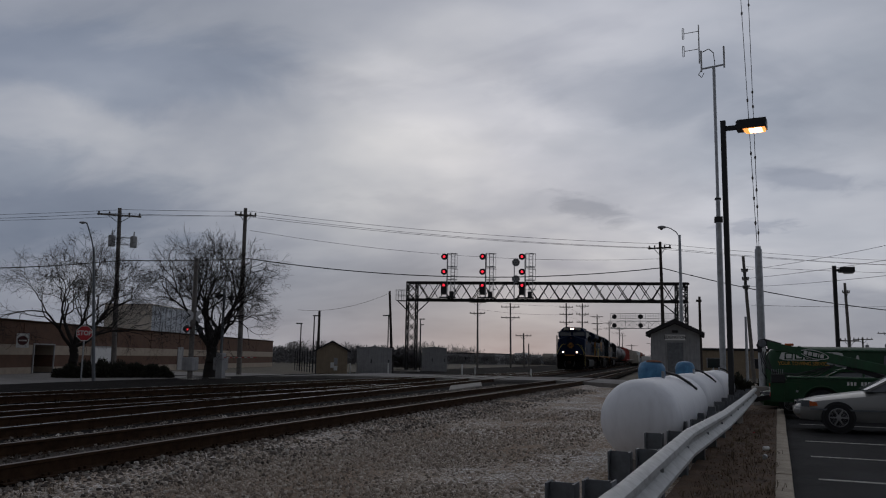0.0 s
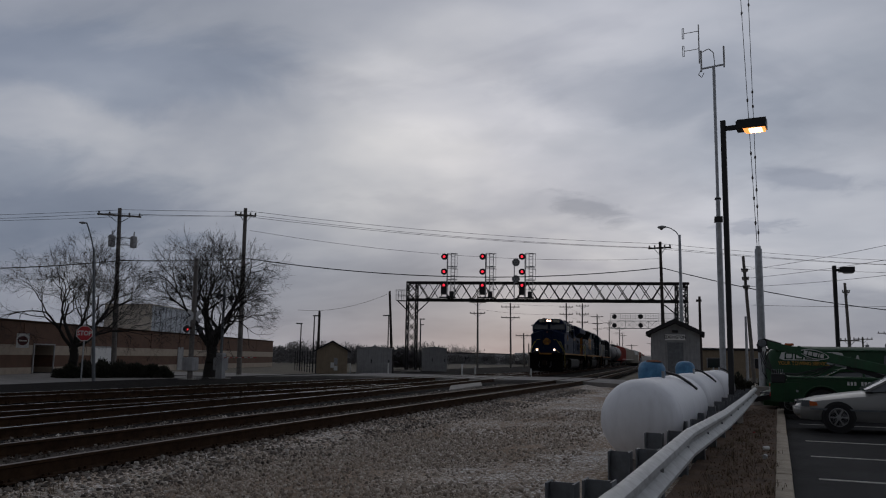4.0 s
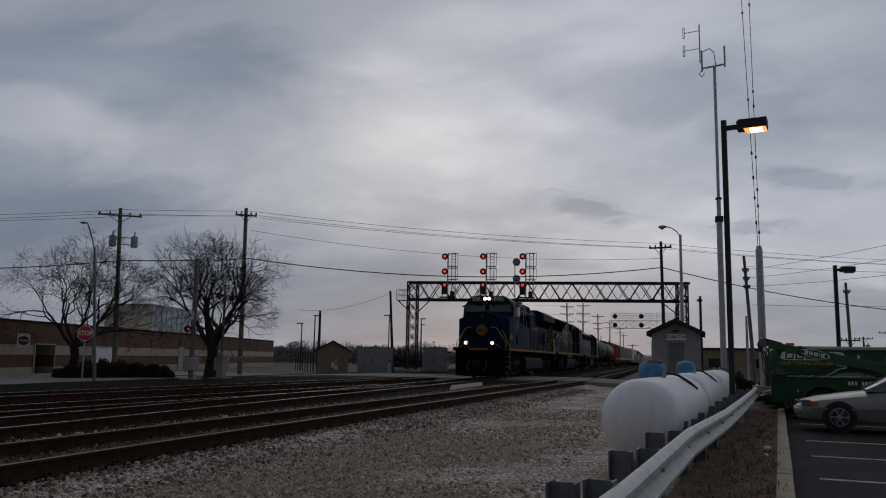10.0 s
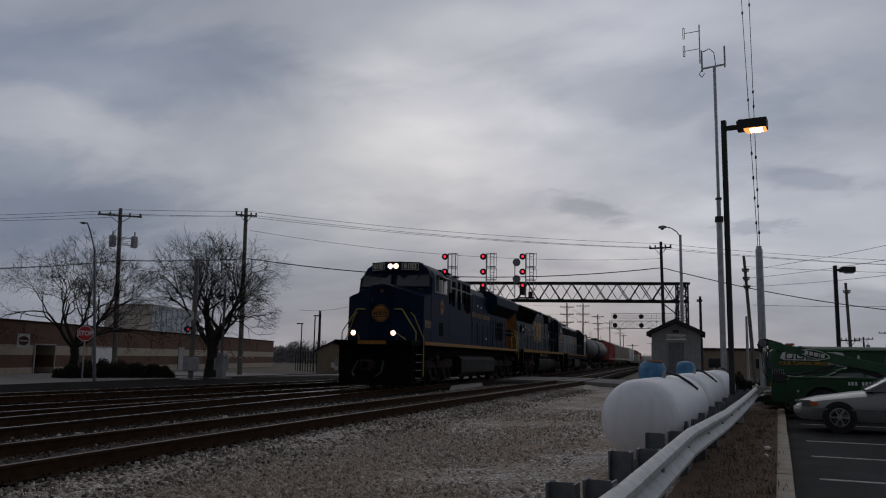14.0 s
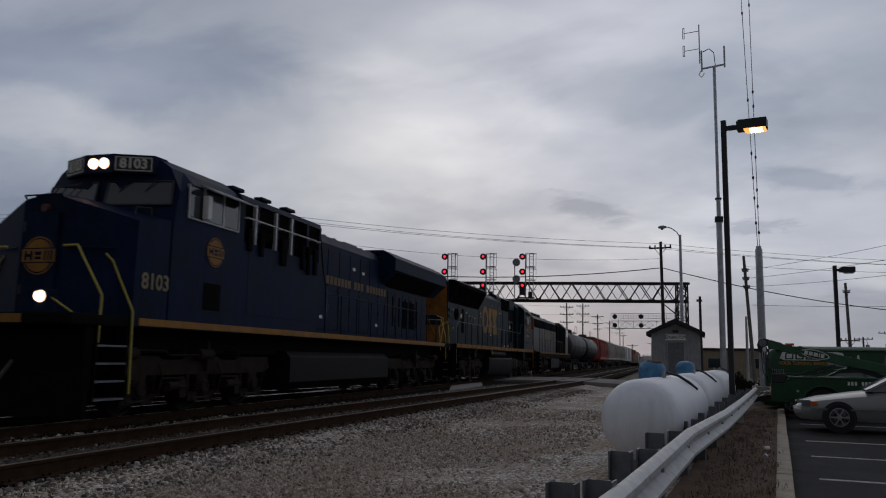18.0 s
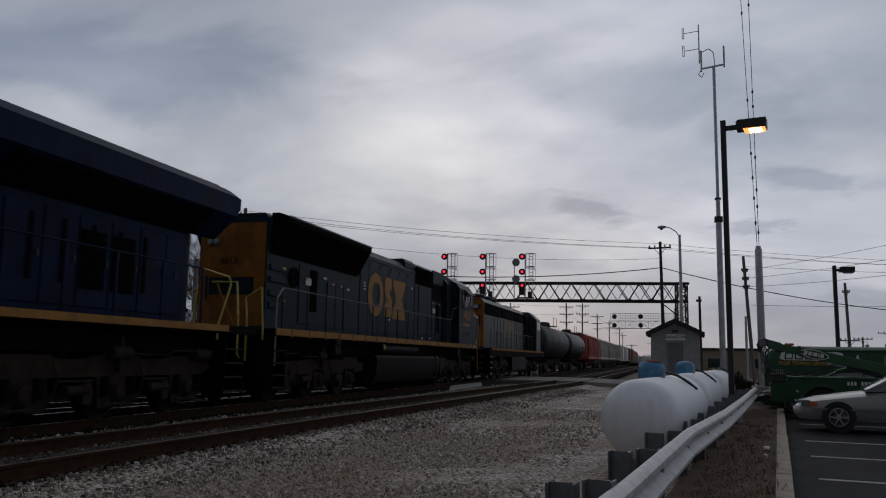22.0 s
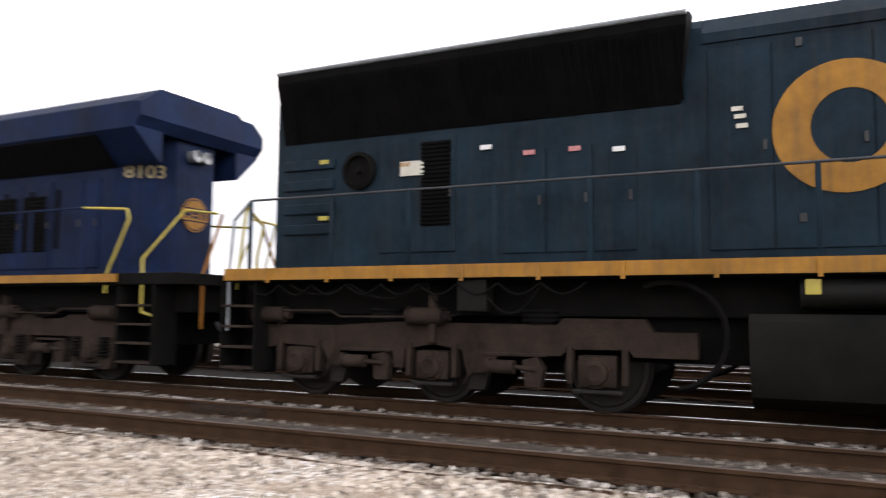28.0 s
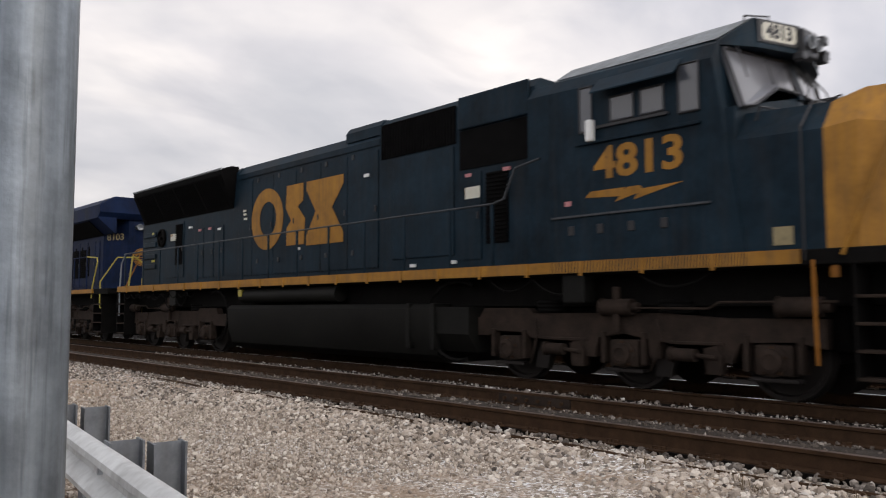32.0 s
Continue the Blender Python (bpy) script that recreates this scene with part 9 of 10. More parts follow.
# the line of poles along the tracks, running into the distance
for x, y, h, arms in ((-26.0, 112, 10.6, [(9.5, 1.2), (7.9, 1.1)]), (-22.3, 118, 9.8, [(9.2, 1.4), (7.6, 1.4)]), (-15.6, 132, 10.8, [(10.1, 1.1), (8.9, 1.1), (7.6, 1.1)]), (-13.9, 140, 11.3, [(10.8, 1.1), (9.4, 1.1), (8.0, 1.0)]), (-13.2, 165, 10.8, [(10.3, 1.2), (8.9, 1.1), (7.8, 0.9)]), (-12.9, 195, 11.0, [(10.4, 1.3), (9.2, 1.3)]), (-12.4, 230, 10.8, [(10.3, 1.3), (9.2, 1.3)]), (-14, 280, 10.5, [(10.0, 1.3)]), (-22.0, 128, 5.6, [(5.2, 1.3)]), (-19.5, 150, 6.0, ()), (-26.5, 160, 4.6, ()), (-9.2, 235, 6.2, [(5.8, 1.6)]), (-5, 300, 8.5, [(7.9, 1.6)])):
    utility_pole((x, y, 0), h, "distant wooden line pole with cross arms beside the railway", arms, (), 0.16, (random.uniform(-0.15, 0.15), 0), turn=6, insulators=y < 150)


def street_light(at, h, arm, rise, label, turn=0, r=0.10, head=0.55, lean=0.0, mat=None, flat=1.0):
    s = thing("street_light", label, "street light", "street lights", at=Matrix.Translation(at) @ Matrix.Rotation(radians(turn), 4, "Z"))
    bm = bmesh.new()
    rod(bm, (-lean, 0, -0.1), (0, 0, h - rise), r, 12, r * 0.62)
    part("pole", bm, mat or M_GALV, s, smooth=True)
    bm = bmesh.new()
    tube(bm, [(0, 0, h - rise - 0.15), (-arm * 0.25, 0, h - rise * (0.62 if flat == 1 else 0.74)), (-arm * 0.62, 0, h - rise * (0.2 if flat == 1 else 0.32)), (-arm, 0, h)], 0.032, 8)
    part("arm", bm, mat or M_GALV, s, smooth=True)
    bm = bmesh.new()
    lathe(bm, [(0.02, -arm - head), (0.09, -arm - head * 0.85), (0.115, -arm - head * 0.4), (0.07, -arm - 0.02), (0.03, -arm + 0.05)], "x", 14, (0, 0, h - 0.02))
    for vert in bm.verts:
        vert.co.z = h - 0.02 + (vert.co.z - h + 0.02) * flat
    hd = part("lamp_head", bm, M_GREYCAB, s, smooth=True)
    bm = bmesh.new()
    lathe(bm, [(0.10, h - 0.10 * flat), (0.09, h - 0.17 * flat), (0.03, h - 0.20 * flat)], "z", 12, (-arm - head * 0.5, 0, 0))
    part("refractor", bm, M_GLASSL, hd, smooth=True)
    return s


street_light((1.04, 52, 0), 10.0, 0.85, 0.55, "galvanised cobra-head street light by the crossing", 0, 0.13, 0.5)
street_light((-27.15, 32.73, 0), 7.80, 0.42, 1.25, "weathered steel street light beside a stop sign", 39, 0.085, 0.34, lean=-0.45, mat=M_GPOST, flat=0.45)
# stop sign on a mast
st = thing("stop_sign", "red octagonal stop sign on a street light pole", "stop sign", at=Matrix.Translation((-25.95, 31.1, 2.3)) @ Matrix.Rotation(radians(39), 4, "Z"))
bm = bmesh.new()
prism(bm, [(0.375 * math.cos(radians(22.5 + 45 * i)), 0.375 * math.sin(radians(22.5 + 45 * i))) for i in range(8)], "y", -0.02, 0.0)
part("rim", bm, M_WHITE, st)
bm = bmesh.new()
prism(bm, [(0.345 * math.cos(radians(22.5 + 45 * i)), 0.345 * math.sin(radians(22.5 + 45 * i))) for i in range(8)], "y", -0.026, -0.02)
part("face", bm, M_RED, st)
lettering("STOP", 0.30, M_WHITE, st, Matrix.Translation((0, -0.028, 0)) @ Matrix.Rotation(radians(90), 4, "X"), 0.002, squeeze=0.85, bold=0.008)
bm = bmesh.new()
rod(bm, (0, 0.03, -2.45), (0, 0.03, 0.45), 0.035, 8)
part("post", bm, M_GALV, st)


# level crossing signals
def crossing_signal(at, h, lights_z, turn, label, lit):
    c = thing("crossing_signal", label, "crossing signal", "crossing signals", at=Matrix.Translation(at) @ Matrix.Rotation(radians(turn), 4, "Z"))
    bm = bmesh.new()
    rod(bm, (0, 0, -0.1), (0, 0, h), 0.15 if lit else 0.085, 10, 0.12 if lit else 0.075)
    part("mast", bm, M_WOOD if lit else M_GPOST, c, smooth=True)
    bm = bmesh.new()
    beam(bm, (-0.75, 0, lights_z), (0.75, 0, lights_z), 0.06)
    part("light_arm", bm, M_BLACK, c)
    for x in (-0.6, 0.6):
        bm = bmesh.new()
        lathe(bm, [(0.02, -0.10), (0.20, -0.10), (0.21, -0.06), (0.12, 0.1), (0.02, 0.12)], "y", 16, (x, 0, lights_z))
        lp = part("flasher", bm, M_BLACK, c, smooth=True)
        bm = bmesh.new()
        seg = [(0.12 * math.cos(a), 0.12 * math.sin(a)) for a in np.linspace(0.1, math.pi - 0.1, 7)]
        prism(bm, [(x + p[0], lights_z + p[1]) for p in seg] + [(x + p[0] * 0.92, lights_z + p[1] * 0.92) for p in seg[::-1]], "y", -0.30, -0.10)
        part("hood", bm, M_BLACK, lp)
        bm = bmesh.new()
        lathe(bm, [(0.075, -0.105), (0.07, -0.115), (0.01, -0.117)], "y", 12, (x, 0, lights_z))
        part("flasher_lens", bm, M_REDSMALL if lit and x < 0 else M_LENS, lp, smooth=True)
    if lit:
        for a in (0.42, -0.42):
            bm = bmesh.new()
            beam(bm, (-0.62 * math.cos(a), -0.06 - 0.02 * a, lights_z + 0.72 - 0.62 * math.sin(a)), (0.62 * math.cos(a), -0.06 - 0.02 * a, lights_z + 0.72 + 0.62 * math.sin(a)), 0.03, 0.22)
            part("crossbuck_board", bm, M_SIGSTEEL, c)
    bm = bmesh.new()
    bbox(bm, -0.3, 0.3, -0.3, 0.3, 0.55, 1.25, 0.04)
    part("gate_mechanism", bm, M_GREYCAB, c)
    bm = bmesh.new()
    bbox(bm, -0.45, 0.45, -0.45, 0.45, -0.16, 0.12, 0.03)
    part("footing", bm, M_CONCRETE, c)
    return c


crossing_signal((-24.55, 37.7, 0), 6.6, 2.75, 88, "railway crossing signal mast with lit red flashers", True)
crossing_signal((-24.3, 40.3, 0), 5.2, 4.7, 85, "railway crossing signal mast with grey mechanism case", False)
gate = thing("crossing_gate", "lowered red and white striped crossing gate arm", "crossing gate")
G0, G1 = Vector((-23.95, 39.98, 1.26)), Vector((-22.56, 41.12, 1.29))
bm = bmesh.new()
bbox(bm, G0.x - 0.35, G0.x + 0.05, G0.y - 0.2, G0.y + 0.2, -0.16, G0.z + 0.25, 0.04)
part("gate_machine", bm, M_GREYCAB, gate, "grey gate machine case")
for i in range(11):
    bm = bmesh.new()
    beam(bm, G0.lerp(G1, i / 11), G0.lerp(G1, (i + 1) / 11), 0.10, 0.03)
    part("gate_segment", bm, M_WHITE if i % 2 else M_RED, gate)


# white marker posts at the crossing
for x, y, h in ((-20.5, 58.0, 1.0), (-14.3, 56.6, 1.0), (-14.6, 62.0, 0.8), (-9.6, 58.8, 0.75), (-24.6, 60.4, 0.9)):
    d = thing("marker_post", "slim white plastic marker post at the crossing", "marker post", "marker posts", at=Matrix.Translation((x, y, 0)))
    bm = bmesh.new()
    rod(bm, (0, 0, -0.16), (0, 0, h), 0.06, 10, 0.05)
    part("post", bm, M_WHITE, d, smooth=True)
    bm = bmesh.new()
    rod(bm, (0, 0, -0.16), (0, 0, 0.06), 0.14, 10)
    part("base", bm, M_CONCRETE, d)

# dark fence beyond the apron
fn = thing("rail_fence", "dark metal fence beyond the concrete apron", "fence")
for i in range(15):
    x, y = -38.6 + i * 0.9, 79.0 - i * 1.3
    bm = bmesh.new()
    rod(bm, (x, y, -0.16), (x, y, 1.9), 0.05, 6)
    part("post", bm, M_BLACK, fn)
for z in (0.4, 1.1, 1.8):
    bm = bmesh.new()
    rod(bm, (-38.6, 79, z), (-26.0, 60.8, z), 0.03, 5)
    part("rail", bm, M_BLACK, fn)
for x, y, h, arm in ((-36.6, 76, 4.7, -0.4), (-34.2, 74, 5.4, 0.5), (-31.2, 88, 6.2, -0.5), (-28.5, 92, 6.0, 0.4), (-33.4, 108, 6.0, 0.3)):
    s = thing("yard_light", "thin dark yard light pole in the distance", "street light", "yard lights", at=Matrix.Translation((x, y, 0)))
    bm = bmesh.new()
    rod(bm, (0, 0, -0.1), (0, 0, h), 0.08, 8, 0.06)
    part("pole", bm, M_BLACK, s)
    bm = bmesh.new()
    bbox(bm, min(0, arm) - 0.15, max(0, arm) + 0.15, -0.1, 0.1, h, h + 0.12, 0.02)
    part("lamp_head", bm, M_BLACK, s)


# ---- cables ----
def cable(points, r, slack, label, mat=None):
    """wires from support to support; the longest span hangs by the full slack"""
    spans = [(Vector(p), Vector(q)) for p, q in zip(points, points[1:])]
    longest = max((q - p).length for p, q in spans)
    rings = []
    for k, (p, q) in enumerate(spans):
        sag = slack * ((q - p).length / longest) ** 2
        side = (q - p).cross(Vector((0, 0, 1))).normalized()
        for i in range(1 if k else 0, 17):
            t = i / 16
            v = p.lerp(q, t) - Vector((0, 0, sag * 4 * t * (1 - t)))
            rings.append([tuple(v + side * (r * math.cos(a)) + Vector((0, 0, r * math.sin(a)))) for a in (math.tau * m / 5 for m in range(5))])
    bm = bmesh.new()
    loft(bm, rings)
    return solo("overhead_cable", bm, mat or M_WIRE, label, "cable", "overhead cables")


P1, P2, P3 = Vector((-36.9, 47.4, 0)), Vector((-28.6, 50.4, 0)), Vector((-0.15, 62, 0))
cable([(-53, 41, 6.9), (P1.x, P1.y, 7.9), (P2.x, P2.y, 8.25), (P3.x, P3.y, 8.5), (26, 71, 5.2)], 0.035, 1.0, "thick black cable strung between the utility poles")
for k, (dx, z) in enumerate(((-0.9, 11.2), (0.0, 11.55), (0.9, 11.2))):
    cable([(-54, 42, z - 0.9), (P1.x + dx, P1.y + dx * 0.7, z), (P2.x + dx * 0.6, P2.y, z + 0.15), (P3.x + dx * 0.5, P3.y, z - 1.2), (40, 76, z - 1.6)], 0.013, 0.7, "thin power line strung between the utility poles")
cable([(P2.x, P2.y, 10.3), (P3.x, P3.y, 9.2)], 0.012, 0.8, "thin telephone line between the utility poles")
cable([(P1.x, P1.y, 7.6), (-24.55, 37.7, 6.4)], 0.014, 0.5, "service line from a pole to the crossing signal")
for k, (a, b) in enumerate((((6.6, 69.8, 9.1), (21.5, 31.0, 9.2)), ((6.6, 69.8, 8.4), (21.5, 30.0, 8.0)), ((6.6, 69.8, 7.7), (21.5, 28.0, 6.6)), ((6.4, 69.8, 9.4), (46, 80, 9.6)), ((7.0, 70, 6.2), (40, 90, 8.4)))):
    cable([a, b], 0.014, 0.5, "thin power line running behind the parking lot")
for z in (10.3, 8.9):
    cable([(-26, 112, z - 0.4), (-22.3, 118, z - 0.6), (-15.6, 132, z), (-13.2, 165, z), (-12.9, 195, z), (-12.4, 230, z)], 0.014, 0.6, "distant line wires along the railway")
cable([(-22.6, 64.1, 6.9), (-37, 76, 6.2)], 0.014, 0.6, "service wire from the leaning pole")


# ---- far background ----
def far_block(x, y, w, d, h, mat, label, turn=0, name="far_building"):
    b = thing(name, label, "building", "far buildings", at=Matrix.Translation((x, y, -0.16)) @ Matrix.Rotation(radians(turn), 4, "Z"))
    bm = bmesh.new()
    box(bm, -w / 2, w / 2, 0, d, 0, h)
    part("wall", bm, mat, b)
    bm = bmesh.new()
    box(bm, -w / 2 - 0.15, w / 2 + 0.15, -0.15, d + 0.15, h, h + 0.25)
    part("roof", bm, M_ROOF, b)
    n = max(2, int(w / 5))
    for i in range(n):
        bm = bmesh.new()
        cx = -w / 2 + w * (i + 0.5) / n
        box(bm, cx - 0.8, cx + 0.8, -0.05, 0.0, h * 0.35, h * 0.7)
        wd = part("window", bm, M_GLASS, b)
        bm = bmesh.new()
        for x0, x1, z0, z1 in ((-0.9, -0.8, h * 0.33, h * 0.72), (0.8, 0.9, h * 0.33, h * 0.72), (-0.8, 0.8, h * 0.7, h * 0.72)):
            box(bm, cx + x0, cx + x1, -0.08, 0.0, z0, z1)
        part("frame", bm, M_GREYCAB, wd)
    return b


far_block(7.5, 92, 9, 12, 2.9, M_TANHUT, "low tan building behind the lineside hut")
far_block(40, 118, 50, 20, 3.4, M_GREYCAB, "low grey industrial building behind the lot")
far_block(60, 82, 30, 20, 3.9, M_BRICK, "low brown building at the edge of the lot")
far_block(-34, 300, 60, 20, 2.8, M_PALE, "long low pale shed in the far distance")
far_block(-64, 210, 40, 20, 2.8, M_GREYCAB, "low grey shed in the far distance")
bm = bmesh.new()
box(bm, -0.9, 0.9, -0.6, 0.6, 0, 5.0)
solo("chimney_stack", bm, M_TANBAND, "square tan brick chimney in the distance", "chimney", at=Matrix.Translation((28.6, 112, -0.16)))
for i in range(13):
    x = -46 + i * 4.1 + (i % 3) * 0.4
    t = thing("parked_trailer", "white box trailer parked in a far row", "trailer", "parked trailers", at=Matrix.Translation((x, 232 + (i % 4) * 2, -0.16)) @ Matrix.Rotation(radians(4 * (i % 3)), 4, "Z"))
    bm = bmesh.new()
    bbox(bm, -1.6, 1.6, 0, 9, 1.0, 3.0 + (i % 2) * 0.4, 0.05)
    part("box", bm, M_WHITE if i % 3 else M_GREYHOP, t)
    for yy in (1.2, 7.4):
        bm = bmesh.new()
        rod(bm, (-1.4, yy, 0.5), (1.4, yy, 0.5), 0.5, 14)
        part("axle", bm, M_RUBBER, t)


def far_wood(name, spans, seed, label):
    """distant bare scrub: many thin stems and twigs, one object"""
    rng = np.random.default_rng(seed)
    vs, fs = [], []
    k = 0
    for x0, x1, y0, y1, h, n in spans:
        for i in range(n):
            x, y = rng.uniform(x0, x1), rng.uniform(y0, y1)
            hh = h * rng.uniform(0.3, 0.85) * (0.7 + 0.3 * math.sin(x * 0.23) * math.sin(x * 0.071))
            for j in range(46):
                bx, bz = x + rng.normal(0, 0.3 + 0.03 * j) * (0.4 + hh * 0.12), hh * rng.uniform(0.0, 0.8)
                tx, tz = bx + rng.normal(0, hh * 0.13), min(hh, bz + hh * rng.uniform(0.12, 0.30))
                w = 0.008 + 0.00009 * abs(y)
                vs += [(bx - w, y, bz), (bx + w, y, bz), (tx + w * 0.4, y + rng.normal(0, 0.5), tz), (tx - w * 0.4, y, tz)]
                fs.append((k, k + 1, k + 2, k + 3))
                k += 4
    me = bpy.data.meshes.new(name)
    me.from_pydata(vs, [], fs)
    me.materials.append(M_SCRUB)
    return tagged(new(name, me), label, "trees", kind="stuff")


far_wood("far_scrub", [(-75, -42, 120, 150, 4.5, 150), (-60, -20, 185, 215, 4.5, 130), (-52, 10, 330, 380, 6.5, 300), (0, 30, 150, 170, 5.5, 240), (20, 140, 180, 240, 7.0, 700), (-240, -70, 220, 330, 9.0, 900), (-34, -29, 96, 104, 3.6, 60)], 3, "distant line of bare trees and scrub, haze put into their grey")


# ---- vehicles in the lot ----
def tyre(parent, x, y, z, r, w, side, rim_mat, spokes=6, axis="y"):
    """a wheel with tyre, rim and spokes; its axle runs along y, the outer face on the given side"""
    wh = new("wheel")
    wh.parent = parent
    wh.location = (x, y, z)
    bm = bmesh.new()
    lathe(bm, [(r * 0.62, -w / 2), (r * 0.93, -w / 2), (r, -w / 2 + 0.03), (r, w / 2 - 0.03), (r * 0.93, w / 2), (r * 0.62, w / 2)], "y", 32)
    part("tyre", bm, M_RUBBER, wh, smooth=True)
    bm = bmesh.new()
    f = side * w / 2
    lathe(bm, [(r * 0.66, f), (r * 0.62, f + side * 0.008), (r * 0.57, f - side * 0.01), (r * 0.56, f - side * 0.09), (0.02, f - side * 0.1)], "y", 32)
    rim = part("rim", bm, M_GREYCAB, wh, smooth=True)
    for i in range(spokes):
        a = 2 * math.pi * i / spokes
        bm = bmesh.new()
        beam(bm, (0.04 * math.cos(a), f - side * 0.03, 0.04 * math.sin(a)), (r * 0.58 * math.cos(a), f - side * 0.005, r * 0.58 * math.sin(a)), 0.075, 0.03)
        part("spoke", bm, rim_mat, rim)
    bm = bmesh.new()
    lathe(bm, [(0.06, f - side * 0.04), (0.055, f + side * 0.01), (0.01, f + side * 0.012)], "y", 14)
    part("hub", bm, rim_mat, rim, smooth=True)
    return wh


def sedan(at, paint, label):
    """nose towards -x"""
    c = thing("sedan", label, "car", "parked cars", at=at)
    # lower body: stations along x with half width and heights of sill, shoulder and deck
    st = [(0.00, 0.55, 0.30, 0.50, 0.56), (0.10, 0.72, 0.24, 0.58, 0.64), (0.45, 0.83, 0.22, 0.66, 0.74), (1.2, 0.875, 0.22, 0.76, 0.86), (1.75, 0.885, 0.22, 0.82, 0.93), (2.6, 0.89, 0.22, 0.86, 0.95), (3.6, 0.88, 0.22, 0.87, 0.95), (4.3, 0.85, 0.24, 0.84, 0.95), (4.65, 0.76, 0.28, 0.78, 0.90), (4.75, 0.62, 0.32, 0.62, 0.72)]
    bm = bmesh.new()
    rings = []
    for x, hw, z0, z1, z2 in st:
        r = []
        for s, flip in ((1, 1), (-1, -1)):
            side = [(hw * 0.90, z0), (hw * 0.985, z0 + (z1 - z0) * 0.25), (hw, z0 + (z1 - z0) * 0.62), (hw * 0.965, z1), (hw * 0.80, z1 + (z2 - z1) * 0.65), (hw * 0.4, z2)]
            pts = [(x, s * a, b) for a, b in side]
            r += pts if s > 0 else pts[::-1]
        rings.append(r)
    loft(bm, rings)
    body = part("body", bm, paint, c, smooth=True)
    # cabin
    bm = bmesh.new()
    cab = [(1.45, 0.78, 0.89, 0.05), (2.25, 0.70, 0.92, 0.44), (2.6, 0.69, 0.93, 0.49), (3.3, 0.69, 0.93, 0.50), (3.75, 0.70, 0.93, 0.44), (4.35, 0.76, 0.92, 0.05)]
    loft(bm, [[(x, hw, z), (x, hw * (1 - 0.42 * dz), z + dz * 0.92), (x, hw * (1 - 0.9 * dz), z + dz), (x, -hw * (1 - 0.9 * dz), z + dz), (x, -hw * (1 - 0.42 * dz), z + dz * 0.92), (x, -hw, z)] for x, hw, z, dz in cab])
    part("cabin_glass", bm, M_GLASSL, c, smooth=True)
    bm = bmesh.new()
    loft(bm, [[(x, hw, z), (x, hw, z + 0.035), (x, -hw, z + 0.035), (x, -hw, z)] for x, hw, z in ((2.2, 0.50, 1.335), (2.6, 0.53, 1.415), (3.3, 0.53, 1.425), (3.8, 0.50, 1.36))])
    part("roof", bm, paint, c, smooth=True)
    for s in (-1, 1):
        for pts in ([(1.5, 0.76, 0.93), (2.28, 0.60, 1.35)], [(2.95, 0.70, 0.95), (2.95, 0.56, 1.39)], [(4.3, 0.74, 0.95), (3.72, 0.58, 1.36)], [(2.28, 0.60, 1.35), (3.72, 0.58, 1.37)]):
            bm = bmesh.new()
            (a, b, z), (d, e, f) = pts
            beam(bm, (a, s * b, z), (d, s * e, f), 0.07, 0.05)
            part("pillar", bm, paint, body)
        bm = bmesh.new()
        bbox(bm, 1.9, 2.08, min(s * 0.92, s * 1.02), max(s * 0.92, s * 1.02), 0.94, 1.08, 0.03)
        part("door_mirror", bm, paint, c)
        bm = bmesh.new()
        loft(bm, [[(0.03, s * 0.45, 0.53), (0.03, s * 0.45, 0.64), (0.18, s * 0.45, 0.66), (0.18, s * 0.45, 0.53)], [(0.14, s * 0.765, 0.53), (0.14, s * 0.765, 0.655), (0.30, s * 0.815, 0.675), (0.28, s * 0.815, 0.53)]])
        part("headlamp", bm, M_GLASSL, c)
        bm = bmesh.new()
        loft(bm, [[(0.29, s * 0.82, 0.545), (0.29, s * 0.82, 0.655), (0.30, s * 0.76, 0.655), (0.30, s * 0.76, 0.545)], [(0.46, s * 0.862, 0.56), (0.44, s * 0.858, 0.63), (0.44, s * 0.80, 0.63), (0.44, s * 0.80, 0.56)]])
        part("turn_signal", bm, M_AMBER, c, "orange turn signal")
        bm = bmesh.new()
        box(bm, 0.3, 4.4, min(s * 0.87, s * 0.895), max(s * 0.87, s * 0.895), 0.46, 0.50)
        part("rub_strip", bm, M_GPOST, c)
        for x in (1.85, 2.95, 3.85):
            bm = bmesh.new()
            box(bm, x - 0.004, x + 0.004, min(s * 0.85, s * 0.893), max(s * 0.85, s * 0.893), 0.3, 0.88)
            part("door_gap", bm, M_BLACK, body)
        for x in (0.88, 3.72):
            bm = bmesh.new()
            lathe(bm, [(0.355, s * 0.70), (0.355, s * 0.887), (0.03, s * 0.888)], "y", 28, (x, 0, 0.31))
            part("wheel_arch", bm, M_BLACK, body)
            tyre(c, x, s * 0.80, 0.31, 0.315, 0.2, s, M_ALLOY, 6)
    bm = bmesh.new()
    bbox(bm, -0.05, 0.12, -0.7, 0.7, 0.34, 0.48, 0.04)
    part("bumper", bm, paint, c)
    bm = bmesh.new()
    box(bm, -0.005, 0.03, -0.35, 0.35, 0.54, 0.63)
    part("front_grille", bm, M_BLACK, c)
    return c


sedan(LOT @ Matrix.Translation((0.34, 21.15, -0.05)), M_SILVER, "silver four-door sedan parked nose to the kerb")
sedan(Matrix.Translation((2.95, 27.9, -0.10)) @ Matrix.Rotation(radians(-6), 4, "Z"), M_GREEN, "dark green sedan parked between a tow truck and a van")


